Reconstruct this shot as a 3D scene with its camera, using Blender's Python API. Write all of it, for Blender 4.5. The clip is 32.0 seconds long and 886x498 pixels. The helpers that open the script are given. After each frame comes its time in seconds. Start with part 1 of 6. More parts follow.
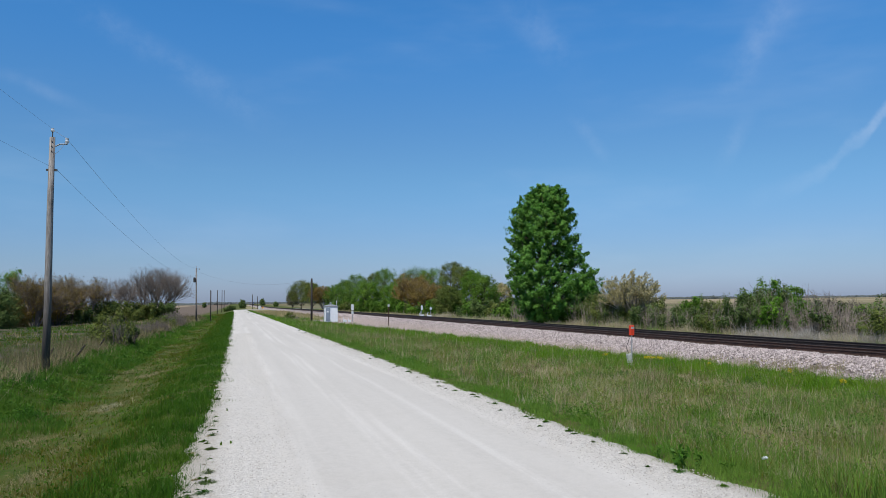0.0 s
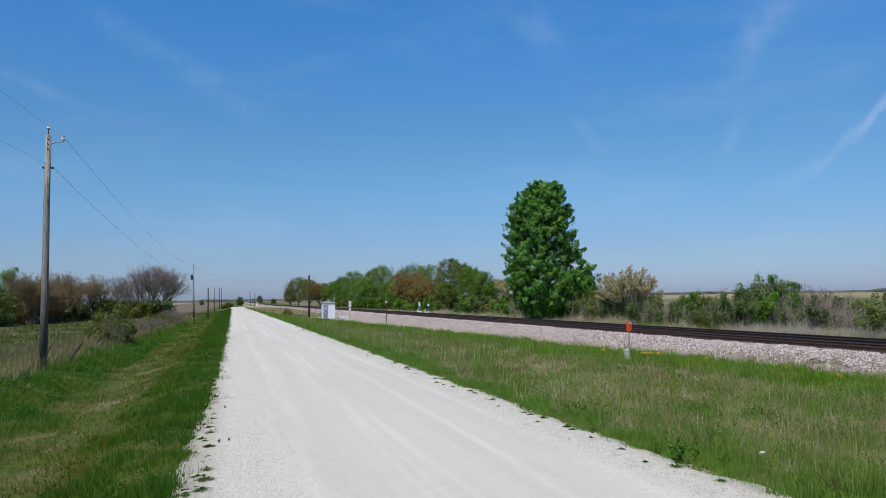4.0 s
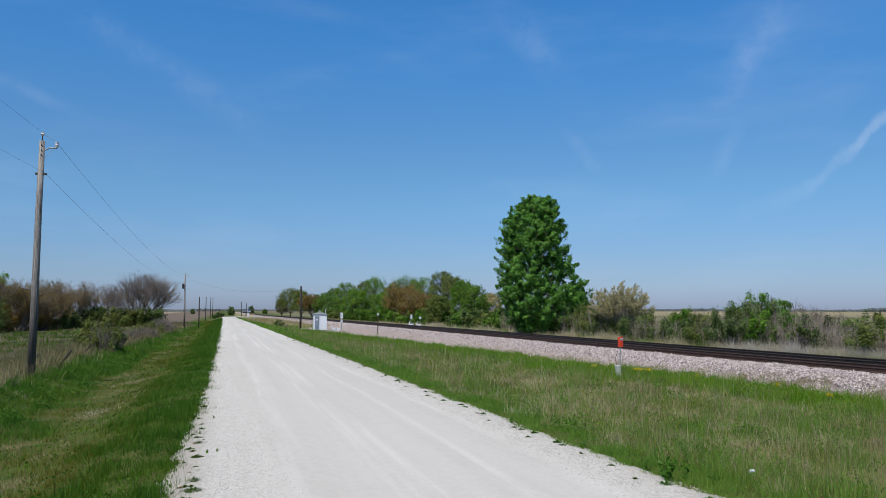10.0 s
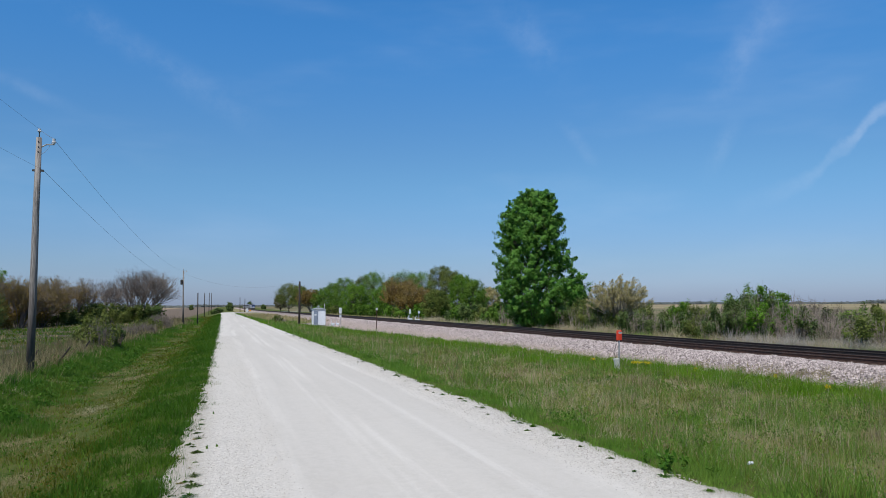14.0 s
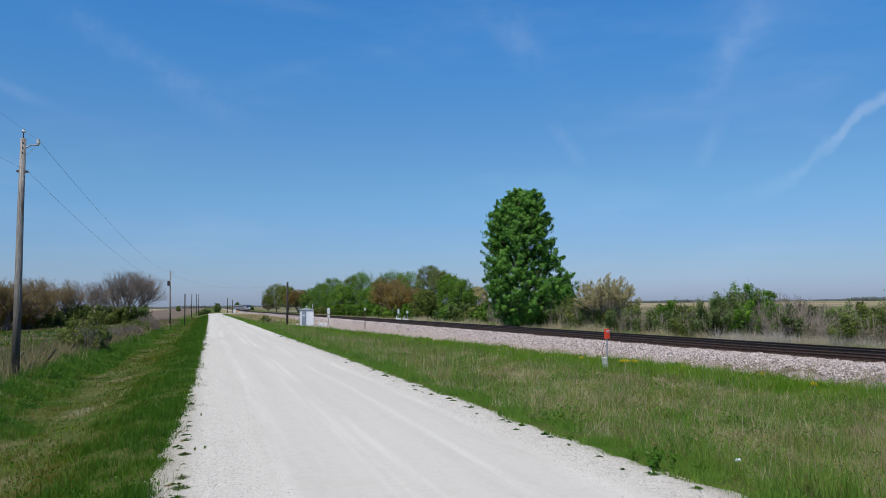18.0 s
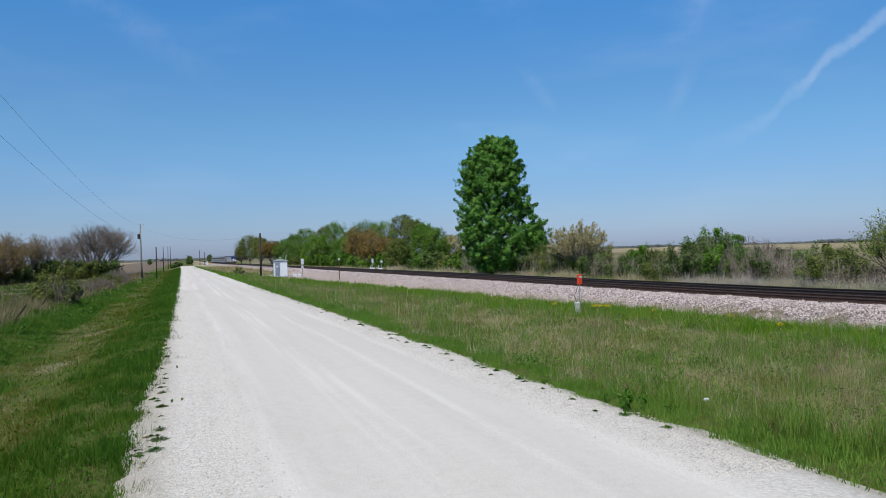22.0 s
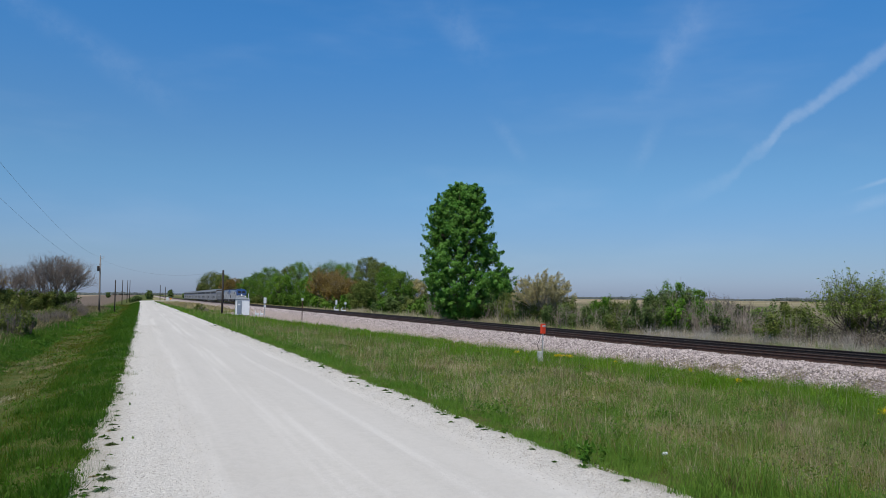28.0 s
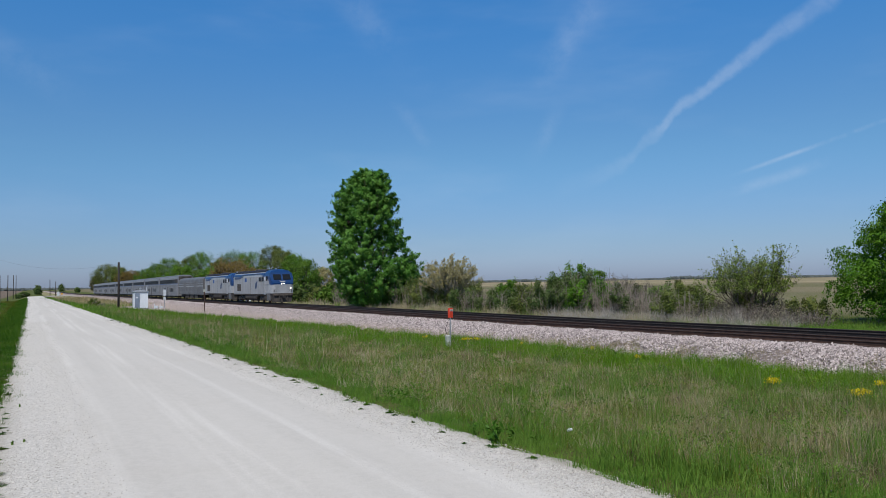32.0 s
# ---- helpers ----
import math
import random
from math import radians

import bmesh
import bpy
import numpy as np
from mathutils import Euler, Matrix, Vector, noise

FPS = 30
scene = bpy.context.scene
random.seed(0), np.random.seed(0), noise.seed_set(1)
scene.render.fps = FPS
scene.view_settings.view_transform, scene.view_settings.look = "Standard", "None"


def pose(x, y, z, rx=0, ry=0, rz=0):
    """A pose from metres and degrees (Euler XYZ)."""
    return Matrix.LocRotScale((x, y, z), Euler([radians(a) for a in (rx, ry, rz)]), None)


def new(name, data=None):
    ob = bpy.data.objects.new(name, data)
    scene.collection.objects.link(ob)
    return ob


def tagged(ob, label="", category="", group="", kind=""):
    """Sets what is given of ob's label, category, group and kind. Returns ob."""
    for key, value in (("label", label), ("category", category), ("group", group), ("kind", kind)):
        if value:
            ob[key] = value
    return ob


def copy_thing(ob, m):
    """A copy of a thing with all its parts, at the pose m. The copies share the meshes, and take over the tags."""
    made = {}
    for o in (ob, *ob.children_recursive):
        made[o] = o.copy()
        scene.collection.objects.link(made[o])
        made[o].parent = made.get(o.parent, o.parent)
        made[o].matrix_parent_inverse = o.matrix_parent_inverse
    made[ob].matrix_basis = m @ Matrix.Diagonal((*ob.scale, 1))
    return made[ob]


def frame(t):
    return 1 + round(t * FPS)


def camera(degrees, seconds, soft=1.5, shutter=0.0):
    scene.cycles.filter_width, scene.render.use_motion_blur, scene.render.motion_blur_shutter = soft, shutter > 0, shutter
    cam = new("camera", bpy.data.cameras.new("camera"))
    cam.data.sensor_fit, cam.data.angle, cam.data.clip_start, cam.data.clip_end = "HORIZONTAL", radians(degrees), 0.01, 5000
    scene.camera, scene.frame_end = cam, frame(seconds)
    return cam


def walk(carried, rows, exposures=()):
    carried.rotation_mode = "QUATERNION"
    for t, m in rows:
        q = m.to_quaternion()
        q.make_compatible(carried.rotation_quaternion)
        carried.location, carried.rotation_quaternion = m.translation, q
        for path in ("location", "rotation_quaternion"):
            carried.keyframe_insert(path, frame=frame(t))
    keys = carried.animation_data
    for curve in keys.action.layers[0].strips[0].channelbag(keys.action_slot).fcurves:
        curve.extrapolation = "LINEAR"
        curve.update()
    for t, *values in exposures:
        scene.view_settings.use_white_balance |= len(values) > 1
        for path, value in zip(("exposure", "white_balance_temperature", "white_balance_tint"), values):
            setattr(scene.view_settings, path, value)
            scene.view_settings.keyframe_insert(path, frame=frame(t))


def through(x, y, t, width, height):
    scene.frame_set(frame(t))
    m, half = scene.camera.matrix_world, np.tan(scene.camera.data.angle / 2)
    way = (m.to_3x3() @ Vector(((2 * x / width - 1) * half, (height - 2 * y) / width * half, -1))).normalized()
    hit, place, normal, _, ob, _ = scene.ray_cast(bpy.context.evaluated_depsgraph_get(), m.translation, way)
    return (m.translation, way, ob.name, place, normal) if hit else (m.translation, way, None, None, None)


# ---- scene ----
# The camera stands on one spot beside the road and pans after the train.
EYE = (0.0, 0.0, 2.6)
cam = camera(59.6, 32.0, soft=0.72)
# seconds, yaw, pitch, roll
PATH = [
    (0, -15.06, 3.80, 0.62), (0.5, -14.84, 3.84, 0.85), (1, -14.97, 3.82, 0.21), (1.5, -14.94, 4.04, 0.01),
    (2, -15.51, 3.39, -0.06), (2.5, -15.42, 2.87, 0.58), (3, -15.36, 3.15, 0.32), (3.5, -15.24, 3.30, 0.84),
    (5.5, -15.19, 4.08, 0.63), (6, -14.85, 3.94, 0.78), (6.5, -14.74, 3.94, 0.65), (7, -15.06, 4.50, 0.34),
    (7.5, -15.40, 4.50, 0.35), (8, -15.23, 4.20, 0.71), (8.5, -15.26, 4.36, -0.03), (9, -15.64, 4.43, 0.02),
    (9.5, -15.95, 4.53, -0.24), (10, -15.83, 4.49, -0.07), (10.5, -15.88, 4.37, -0.14), (11, -15.81, 3.77, 0.43),
    (11.5, -16.09, 3.83, 0.56), (12, -16.08, 3.97, 0.47), (12.5, -16.24, 4.31, 0.58), (13, -16.19, 4.25, 0.52),
    (13.5, -15.79, 3.99, 0.35), (14, -15.93, 4.08, 0.27), (14.5, -16.09, 4.12, 0.44), (16.5, -16.43, 3.86, 0.71),
    (17, -16.63, 3.89, 0.59), (17.5, -16.71, 3.78, 0.68), (18, -16.79, 4.05, 0.60), (18.5, -16.60, 4.22, 0.48),
    (19, -16.68, 3.98, 0.74), (19.5, -16.76, 3.50, 1.45), (20, -16.93, 3.82, 1.31), (20.5, -17.66, 4.35, 0.34),
    (21, -17.14, 3.82, 0.54), (21.5, -16.66, 2.11, 0.99), (22, -18.72, 0.21, 1.55), (22.5, -18.90, 0.81, 1.56),
    (23, -18.64, 0.41, 0.60), (23.5, -19.46, 4.19, -0.01), (24, -19.47, 3.66, -0.11), (24.5, -18.62, 3.30, 0.38),
    (26.5, -18.85, 2.63, 0.59), (27, -20.55, 3.74, -0.10), (27.5, -20.62, 3.87, -0.39), (28, -21.32, 3.50, -0.61),
    (28.5, -21.54, 3.21, -0.05), (29, -22.10, 3.43, -0.19), (29.5, -22.52, 3.54, -0.12), (30, -22.73, 3.40, -0.00),
    (30.5, -23.51, 3.16, 0.46), (31, -24.91, 3.06, 0.58), (31.5, -26.15, 2.82, 0.29), (32, -28.17, 2.44, 0.92),
]
walk(cam, [(t, pose(*EYE, 90 + pitch, roll, yaw)) for t, yaw, pitch, roll in PATH],
     exposures=[(0, 0.46), (20.5, 0.46), (22, 0.51), (23, 0.38), (24, 0.34), (32, 0.33)])

# ---- light ----
SUN_ELEVATION, SUN_AZIMUTH = radians(56), radians(222)   # azimuth clockwise from +y
sun_to = Vector((math.sin(SUN_AZIMUTH) * math.cos(SUN_ELEVATION), math.cos(SUN_AZIMUTH) * math.cos(SUN_ELEVATION), math.sin(SUN_ELEVATION)))
sun = new("sun", bpy.data.lights.new("sun", "SUN"))
sun.data.energy, sun.data.angle, sun.data.color = 3.6, radians(0.55), (1.0, 0.95, 0.87)
sun.rotation_euler = sun_to.to_track_quat("Z", "Y").to_euler()
sun.location = sun_to * 60


class Nodes:
    """Short hand for building a node tree."""

    def __init__(self, tree):
        self.tree = tree
        tree.nodes.clear()

    def add(self, kind, **inputs):
        node = self.tree.nodes.new(kind)
        for key, value in inputs.items():
            self.put(node, key, value)
        return node

    def put(self, node, key, value):
        socket = node.inputs[int(key[1:])] if key[0] == "i" and key[1:].isdigit() else node.inputs[key.replace("_", " ")]
        if isinstance(value, bpy.types.NodeSocket):
            self.tree.links.new(value, socket)
        else:
            socket.default_value = value

    def math(self, op, a, b=0.0, c=0.0, clamp=False):
        node = self.add("ShaderNodeMath", i0=a, i1=b, i2=c)
        node.operation, node.use_clamp = op, clamp
        return node.outputs[0]

    def vmath(self, op, a, b=(0, 0, 0)):
        node = self.add("ShaderNodeVectorMath", i0=a, i1=b)
        node.operation = op
        return node.outputs["Value"] if op in ("DOT_PRODUCT", "LENGTH") else node.outputs[0]

    def ramp(self, value, lo, hi, out_lo=0.0, out_hi=1.0):
        node = self.add("ShaderNodeMapRange", i0=value, i1=lo, i2=hi, i3=out_lo, i4=out_hi)
        node.interpolation_type = "SMOOTHSTEP"
        return node.outputs[0]

    def mix(self, factor, a, b, blend="MIX"):
        node = self.add("ShaderNodeMix")
        node.data_type, node.blend_type = "RGBA", blend
        for index, value in ((0, factor), (6, a), (7, b)):
            if isinstance(value, bpy.types.NodeSocket):
                self.tree.links.new(value, node.inputs[index])
            else:
                node.inputs[index].default_value = (*value, 1) if isinstance(value, tuple) and len(value) == 3 else value
        return node.outputs[2]

    def noise(self, vector, scale, detail=3.0, rough=0.55):
        node = self.add("ShaderNodeTexNoise", Vector=vector, Scale=scale, Detail=detail, Roughness=rough)
        return node.outputs[0]

    def place(self):
        """Metres in the world, so that a pattern runs on from piece to piece."""
        return self.add("ShaderNodeNewGeometry").outputs["Position"]

    def local(self):
        return self.add("ShaderNodeTexCoord").outputs["Object"]


world = bpy.data.worlds.new("sky")
scene.world = world
world.use_nodes = True
N = Nodes(world.node_tree)
sky = N.add("ShaderNodeTexSky")
sky.sky_type, sky.sun_disc = "NISHITA", False
sky.sun_elevation, sky.sun_rotation = SUN_ELEVATION, SUN_AZIMUTH
sky.altitude, sky.air_density, sky.dust_density, sky.ozone_density = 200, 1.0, 0.6, 2.2
way = N.add("ShaderNodeTexCoord").outputs["Generated"]


def bearing(az, el):
    a, e = radians(az), radians(el)
    return Vector((math.sin(a) * math.cos(e), math.cos(a) * math.cos(e), math.sin(e)))


def streak(a, b, width, strength, ragged):
    """A strand of thin high cloud from one bearing to another, soft at its rims and frayed."""
    p, q = bearing(*a), bearing(*b)
    side = p.cross(q).normalized()
    along = (q - p).normalized()
    wob = N.math("MULTIPLY_ADD", N.noise(way, 9.0, 3.0), ragged, -ragged / 2)
    off = N.math("ABSOLUTE", N.math("ADD", N.vmath("DOT_PRODUCT", way, tuple(side)), wob))
    reach = N.vmath("DOT_PRODUCT", way, tuple(along))
    lo, hi = p.dot(along), q.dot(along)
    band = N.ramp(off, width, 0.0)
    ends = N.math("MULTIPLY", N.ramp(reach, lo - 0.02, lo + 0.06), N.ramp(reach, hi + 0.02, hi - 0.06))
    fray = N.ramp(N.noise(way, 16.0, 5.0, 0.65), 0.30, 0.72)
    return N.math("MULTIPLY", N.math("MULTIPLY", band, ends), N.math("MULTIPLY", fray, strength))


CIRRUS = [  # bearing and height of both ends in degrees, half width, strength, fray
    ((49.0, 7.1), (61.0, 10.6), 0.004, 0.30, 0.003), ((47.1, 5.4), (55.5, 7.8), 0.010, 0.18, 0.008),
    ((40.8, 21.0), (35.6, 13.9), 0.030, 0.14, 0.02), ((37.0, 12.4), (35.0, 9.2), 0.016, 0.20, 0.015), ((25.0, 13.3), (27.2, 10.2), 0.013, 0.20, 0.012),
    ((19.8, 22.0), (25.4, 16.5), 0.032, 0.11, 0.03), ((-12.0, 20.5), (3.0, 12.6), 0.027, 0.085, 0.02), ((-16.0, 15.2), (-9.5, 13.0), 0.012, 0.09, 0.01)]
cover = 0.0
for a, b, width, strength, ragged in CIRRUS:
    cover = N.math("ADD", cover, streak(a, b, width, strength, ragged))
# one long contrail, bent and spreading towards its upper end: bearing, height, half width, strength
TRAIL = [(64.0, 24.5, 0.022, 0.06), (58.2, 21.3, 0.020, 0.10), (55.1, 17.9, 0.017, 0.15), (52.6, 16.5, 0.0145, 0.18), (49.7, 14.7, 0.012, 0.21), (46.6, 12.7, 0.010, 0.22), (44.7, 11.3, 0.008, 0.20), (42.7, 9.2, 0.008, 0.15), (41.0, 8.0, 0.014, 0.07), (37.0, 6.6, 0.018, 0.02)]
wisp = N.math("MULTIPLY_ADD", N.noise(way, 26.0, 4.0, 0.6), 0.020, -0.010)
curd = N.ramp(N.noise(way, 34.0, 4.0, 0.6), 0.25, 0.70, 0.45, 1.0)
trail = 0.0
for (a0, e0, w0, s0), (a1, e1, w1, s1) in zip(TRAIL[:-1], TRAIL[1:]):
    p, q = bearing(a0, e0), bearing(a1, e1)
    side, along = p.cross(q).normalized(), (q - p).normalized()
    off = N.math("ABSOLUTE", N.math("ADD", N.vmath("DOT_PRODUCT", way, tuple(side)), wisp))
    reach = N.vmath("DOT_PRODUCT", way, tuple(along))
    lo, hi = p.dot(along), q.dot(along)
    share = N.ramp(reach, lo, hi)
    wide = N.math("MULTIPLY_ADD", share, w1 - w0, w0)
    band = N.ramp(N.math("DIVIDE", off, wide), 1.0, 0.15)
    ends = N.math("MULTIPLY", N.ramp(reach, lo - 0.012, lo + 0.004), N.ramp(reach, hi + 0.012, hi - 0.004))
    trail = N.math("MAXIMUM", trail, N.math("MULTIPLY", N.math("MULTIPLY", band, ends), N.math("MULTIPLY_ADD", share, s1 - s0, s0)))
cover = N.math("ADD", cover, N.math("MULTIPLY", trail, curd))
veil = N.math("MULTIPLY", N.ramp(N.noise(N.vmath("MULTIPLY", way, (1.5, 1.5, 6.0)), 2.4, 4.0), 0.48, 0.80), 0.075)
cover = N.math("MINIMUM", N.math("ADD", cover, veil), 0.7)
up = N.add("ShaderNodeSeparateXYZ", Vector=way).outputs[2]
hue = N.mix(N.ramp(up, 0.0, 0.06), (0.368, 0.462, 0.784), (0.366, 0.477, 0.706))
hue = N.mix(N.ramp(up, 0.04, 0.17), hue, (0.364, 0.581, 0.752))
hue = N.mix(N.ramp(up, 0.15, 0.38), hue, (0.260, 0.688, 1.015))
hue = N.mix(N.ramp(up, 0.45, 0.8), hue, (0.60, 0.74, 0.84))
tint = N.mix(1.0, sky.outputs[0], hue, "MULTIPLY")
cloudy = N.mix(cover, tint, (4.6, 5.3, 6.4))
back = N.add("ShaderNodeBackground", Color=cloudy, Strength=0.105)
N.tree.links.new(back.outputs[0], N.add("ShaderNodeOutputWorld").inputs[0])


# ---- materials ----
def material(name, build, rough=0.8, metal=0.0, spec=0.3):
    """build(N) gives the base colour, and may give a height for the bump, its strength and distance."""
    m = bpy.data.materials.new(name)
    m.use_nodes = True
    n = Nodes(m.node_tree)
    got = build(n)
    got = got if isinstance(got, dict) else {"color": got}
    b = n.add("ShaderNodeBsdfPrincipled", Roughness=got.get("rough", rough), Metallic=metal)
    n.put(b, "Base_Color", (*got["color"], 1) if isinstance(got["color"], tuple) else got["color"])
    b.inputs["Specular IOR Level"].default_value = spec
    if "height" in got:
        bump = n.add("ShaderNodeBump", Height=got["height"], Strength=got.get("strength", 0.6), Distance=got.get("distance", 0.02))
        n.put(b, "Normal", bump.outputs[0])
    out = n.add("ShaderNodeOutputMaterial")
    shader = b.outputs[0]
    if "through" in got:
        t = n.add("ShaderNodeBsdfTranslucent", Color=got["color"])
        mixer = n.add("ShaderNodeMixShader", i0=got["through"], i1=shader, i2=t.outputs[0])
        shader = mixer.outputs[0]
    m.node_tree.links.new(shader, out.inputs[0])
    return m


def worn(name, color, other, scale=3.0, rough=0.7, metal=0.0, fine=40.0, bump=0.3, dist=0.005, spec=0.3, stretch=(1, 1, 1)):
    """A surface of two mixed tones, patchy and grainy."""
    def build(n):
        v = n.vmath("MULTIPLY", n.local(), stretch)
        big = n.ramp(n.noise(v, scale, 4.0), 0.35, 0.65)
        grain = n.noise(v, fine, 3.0)
        c = n.mix(big, color, other)
        c = n.mix(n.ramp(grain, 0.35, 0.7, 0.0, 0.35), c, tuple(x * 0.55 for x in color))
        return {"color": c, "height": grain, "strength": bump, "distance": dist, "rough": n.ramp(grain, 0.2, 0.8, rough - 0.08, min(1.0, rough + 0.1))}
    return material(name, build, rough, metal, spec)


def leafy(name, color, other, through=0.3, rough=0.55, size=0.6, speck=0.45):
    """Leaves or blades: each differs a little from the next, and whole sprays from one another."""
    def build(n):
        r = n.add("ShaderNodeNewGeometry").outputs["Random Per Island"]
        spray = n.ramp(n.noise(n.place(), size, 3.0), 0.32, 0.68)
        c = n.mix(spray, color, other)
        whole = n.add("ShaderNodeObjectInfo").outputs["Random"]
        c = n.mix(n.math("MULTIPLY", whole, 0.22), c, (color[0] * 0.62, color[1] * 0.66, color[2] * 0.8))
        c = n.mix(n.math("MULTIPLY", r, speck), c, tuple(x * 0.45 for x in color))
        return {"color": c, "through": through}
    return material(name, build, rough, 0.0, 0.10)


def build_soil(n):
    """Ground by its place: mown verge, thatch in the ditch, ploughed and stubble fields."""
    v = n.place()
    x = n.add("ShaderNodeSeparateXYZ", Vector=v).outputs[0]
    wob = n.math("MULTIPLY_ADD", n.noise(v, 0.25, 4.0), 5.0, -2.5)
    xw = n.math("ADD", x, wob)
    fine, mid, big = n.noise(v, 9.0, 5.0, 0.7), n.noise(v, 1.1, 4.0), n.noise(v, 0.02, 4.0)
    grass = n.mix(n.ramp(mid, 0.35, 0.62), (0.044, 0.076, 0.010), (0.078, 0.088, 0.020))
    grass = n.mix(n.ramp(fine, 0.45, 0.75), grass, (0.125, 0.105, 0.048))
    far_y = n.add("ShaderNodeSeparateXYZ", Vector=v).outputs[1]
    thatch = n.mix(n.ramp(mid, 0.4, 0.62), (0.255, 0.215, 0.125), (0.165, 0.165, 0.065))
    thatch = n.mix(n.ramp(far_y, 34.0, 14.0, 0.0, 0.8), thatch, (0.12, 0.14, 0.04))
    rows = n.math("SINE", n.math("MULTIPLY", xw, 3.0))
    plough = n.mix(n.ramp(fine, 0.3, 0.7), (0.055, 0.050, 0.032), (0.095, 0.084, 0.052))
    plough = n.mix(n.ramp(rows, 0.6, 1.0, 0.0, 0.5), plough, (0.065, 0.080, 0.026))
    plough = n.mix(n.ramp(far_y, 110.0, 190.0), plough, n.mix(n.ramp(fine, 0.3, 0.7), (0.112, 0.086, 0.066), (0.155, 0.122, 0.092)))
    strips = n.noise(n.vmath("MULTIPLY", v, (0.010, 0.0016, 0.0)), 1.0, 3.0)
    stubble = n.mix(n.ramp(strips, 0.47, 0.53), (0.33, 0.265, 0.17), (0.20, 0.18, 0.09))
    stubble = n.mix(n.ramp(big, 0.45, 0.60), stubble, (0.20, 0.165, 0.105))
    stubble = n.mix(n.ramp(fine, 0.4, 0.8), stubble, (0.20, 0.17, 0.11))
    near = n.mix(n.ramp(strips, 0.44, 0.56), (0.125, 0.118, 0.058), (0.165, 0.142, 0.085))
    stubble = n.mix(n.ramp(x, 260.0, 420.0), near, stubble)
    c = n.mix(n.ramp(xw, 7.5, 9.5), grass, thatch)
    c = n.mix(n.ramp(xw, 17.0, 19.0), c, grass)
    c = n.mix(n.ramp(xw, 46.0, 52.0), c, stubble)
    c = n.mix(n.ramp(xw, -9.0, -12.5), c, plough)
    c = n.mix(n.ramp(xw, -60.0, -85.0), c, n.mix(n.ramp(big, 0.4, 0.6), (0.21, 0.165, 0.115), (0.31, 0.25, 0.165)))
    return {"color": c, "height": fine, "strength": 0.9, "distance": 0.08}


def build_gravel(n):
    """White crushed limestone with smoother wheel lanes."""
    v = n.place()
    xyz = n.add("ShaderNodeSeparateXYZ", Vector=v).outputs
    cell = n.add("ShaderNodeTexVoronoi", Vector=v, Scale=27.0)
    small = n.noise(v, 70.0, 4.0, 0.7)
    patch = n.noise(n.vmath("MULTIPLY", v, (1.0, 0.035, 1.0)), 1.5, 5.0, 0.6)
    blot = n.noise(v, 0.5, 4.0)
    grit = n.noise(v, 6.0, 5.0, 0.75)
    xw = n.math("ADD", xyz[0], n.math("MULTIPLY_ADD", n.noise(n.vmath("MULTIPLY", v, (0.1, 1.0, 0.1)), 0.06, 2.0), 0.3, -0.15))
    rim = n.math("ADD", n.ramp(xw, 1.15, 0.35), n.ramp(xw, 5.2, 6.0))
    ridge = 0.0
    for centre, wide in ((1.15, 0.16), (2.55, 0.10), (2.95, 0.08), (4.15, 0.12), (5.25, 0.16)):
        ridge = n.math("ADD", ridge, n.ramp(n.math("ABSOLUTE", n.math("SUBTRACT", xw, centre)), wide * 2.2, wide * 0.3))
    ridge = n.math("MULTIPLY", ridge, n.ramp(patch, 0.38, 0.62))
    rim = n.math("MINIMUM", n.math("MULTIPLY_ADD", ridge, 0.45, rim), 1.0)
    loose = n.mix(cell.outputs["Color"], (0.39, 0.368, 0.335), (0.60, 0.572, 0.528))
    packed = n.mix(n.ramp(patch, 0.30, 0.70), (0.410, 0.385, 0.350), (0.460, 0.434, 0.395))
    packed = n.mix(n.ramp(grit, 0.35, 0.62, 0.0, 0.5), packed, (0.485, 0.459, 0.420))
    c = n.mix(n.math("MULTIPLY_ADD", rim, 0.75, 0.12), packed, loose)
    c = n.mix(n.math("MULTIPLY", ridge, 0.50), c, (0.56, 0.535, 0.495))
    c = n.mix(n.ramp(small, 0.44, 0.30, 0.0, 0.55), c, (0.30, 0.28, 0.25))
    c = n.mix(n.ramp(blot, 0.50, 0.72, 0.0, 0.30), c, (0.42, 0.39, 0.35))
    edge_x = n.math("ADD", xw, n.math("MULTIPLY_ADD", grit, 0.7, -0.35))
    dirt = n.math("ADD", n.ramp(edge_x, -0.02, -0.55), n.ramp(edge_x, 6.25, 6.75))
    c = n.mix(n.math("MULTIPLY", dirt, 0.6), c, (0.25, 0.225, 0.175))
    h = n.math("ADD", n.math("MULTIPLY", cell.outputs["Distance"], -0.7), small)
    return {"color": c, "height": h, "strength": n.math("MULTIPLY_ADD", rim, 0.62, 0.22), "distance": 0.015}


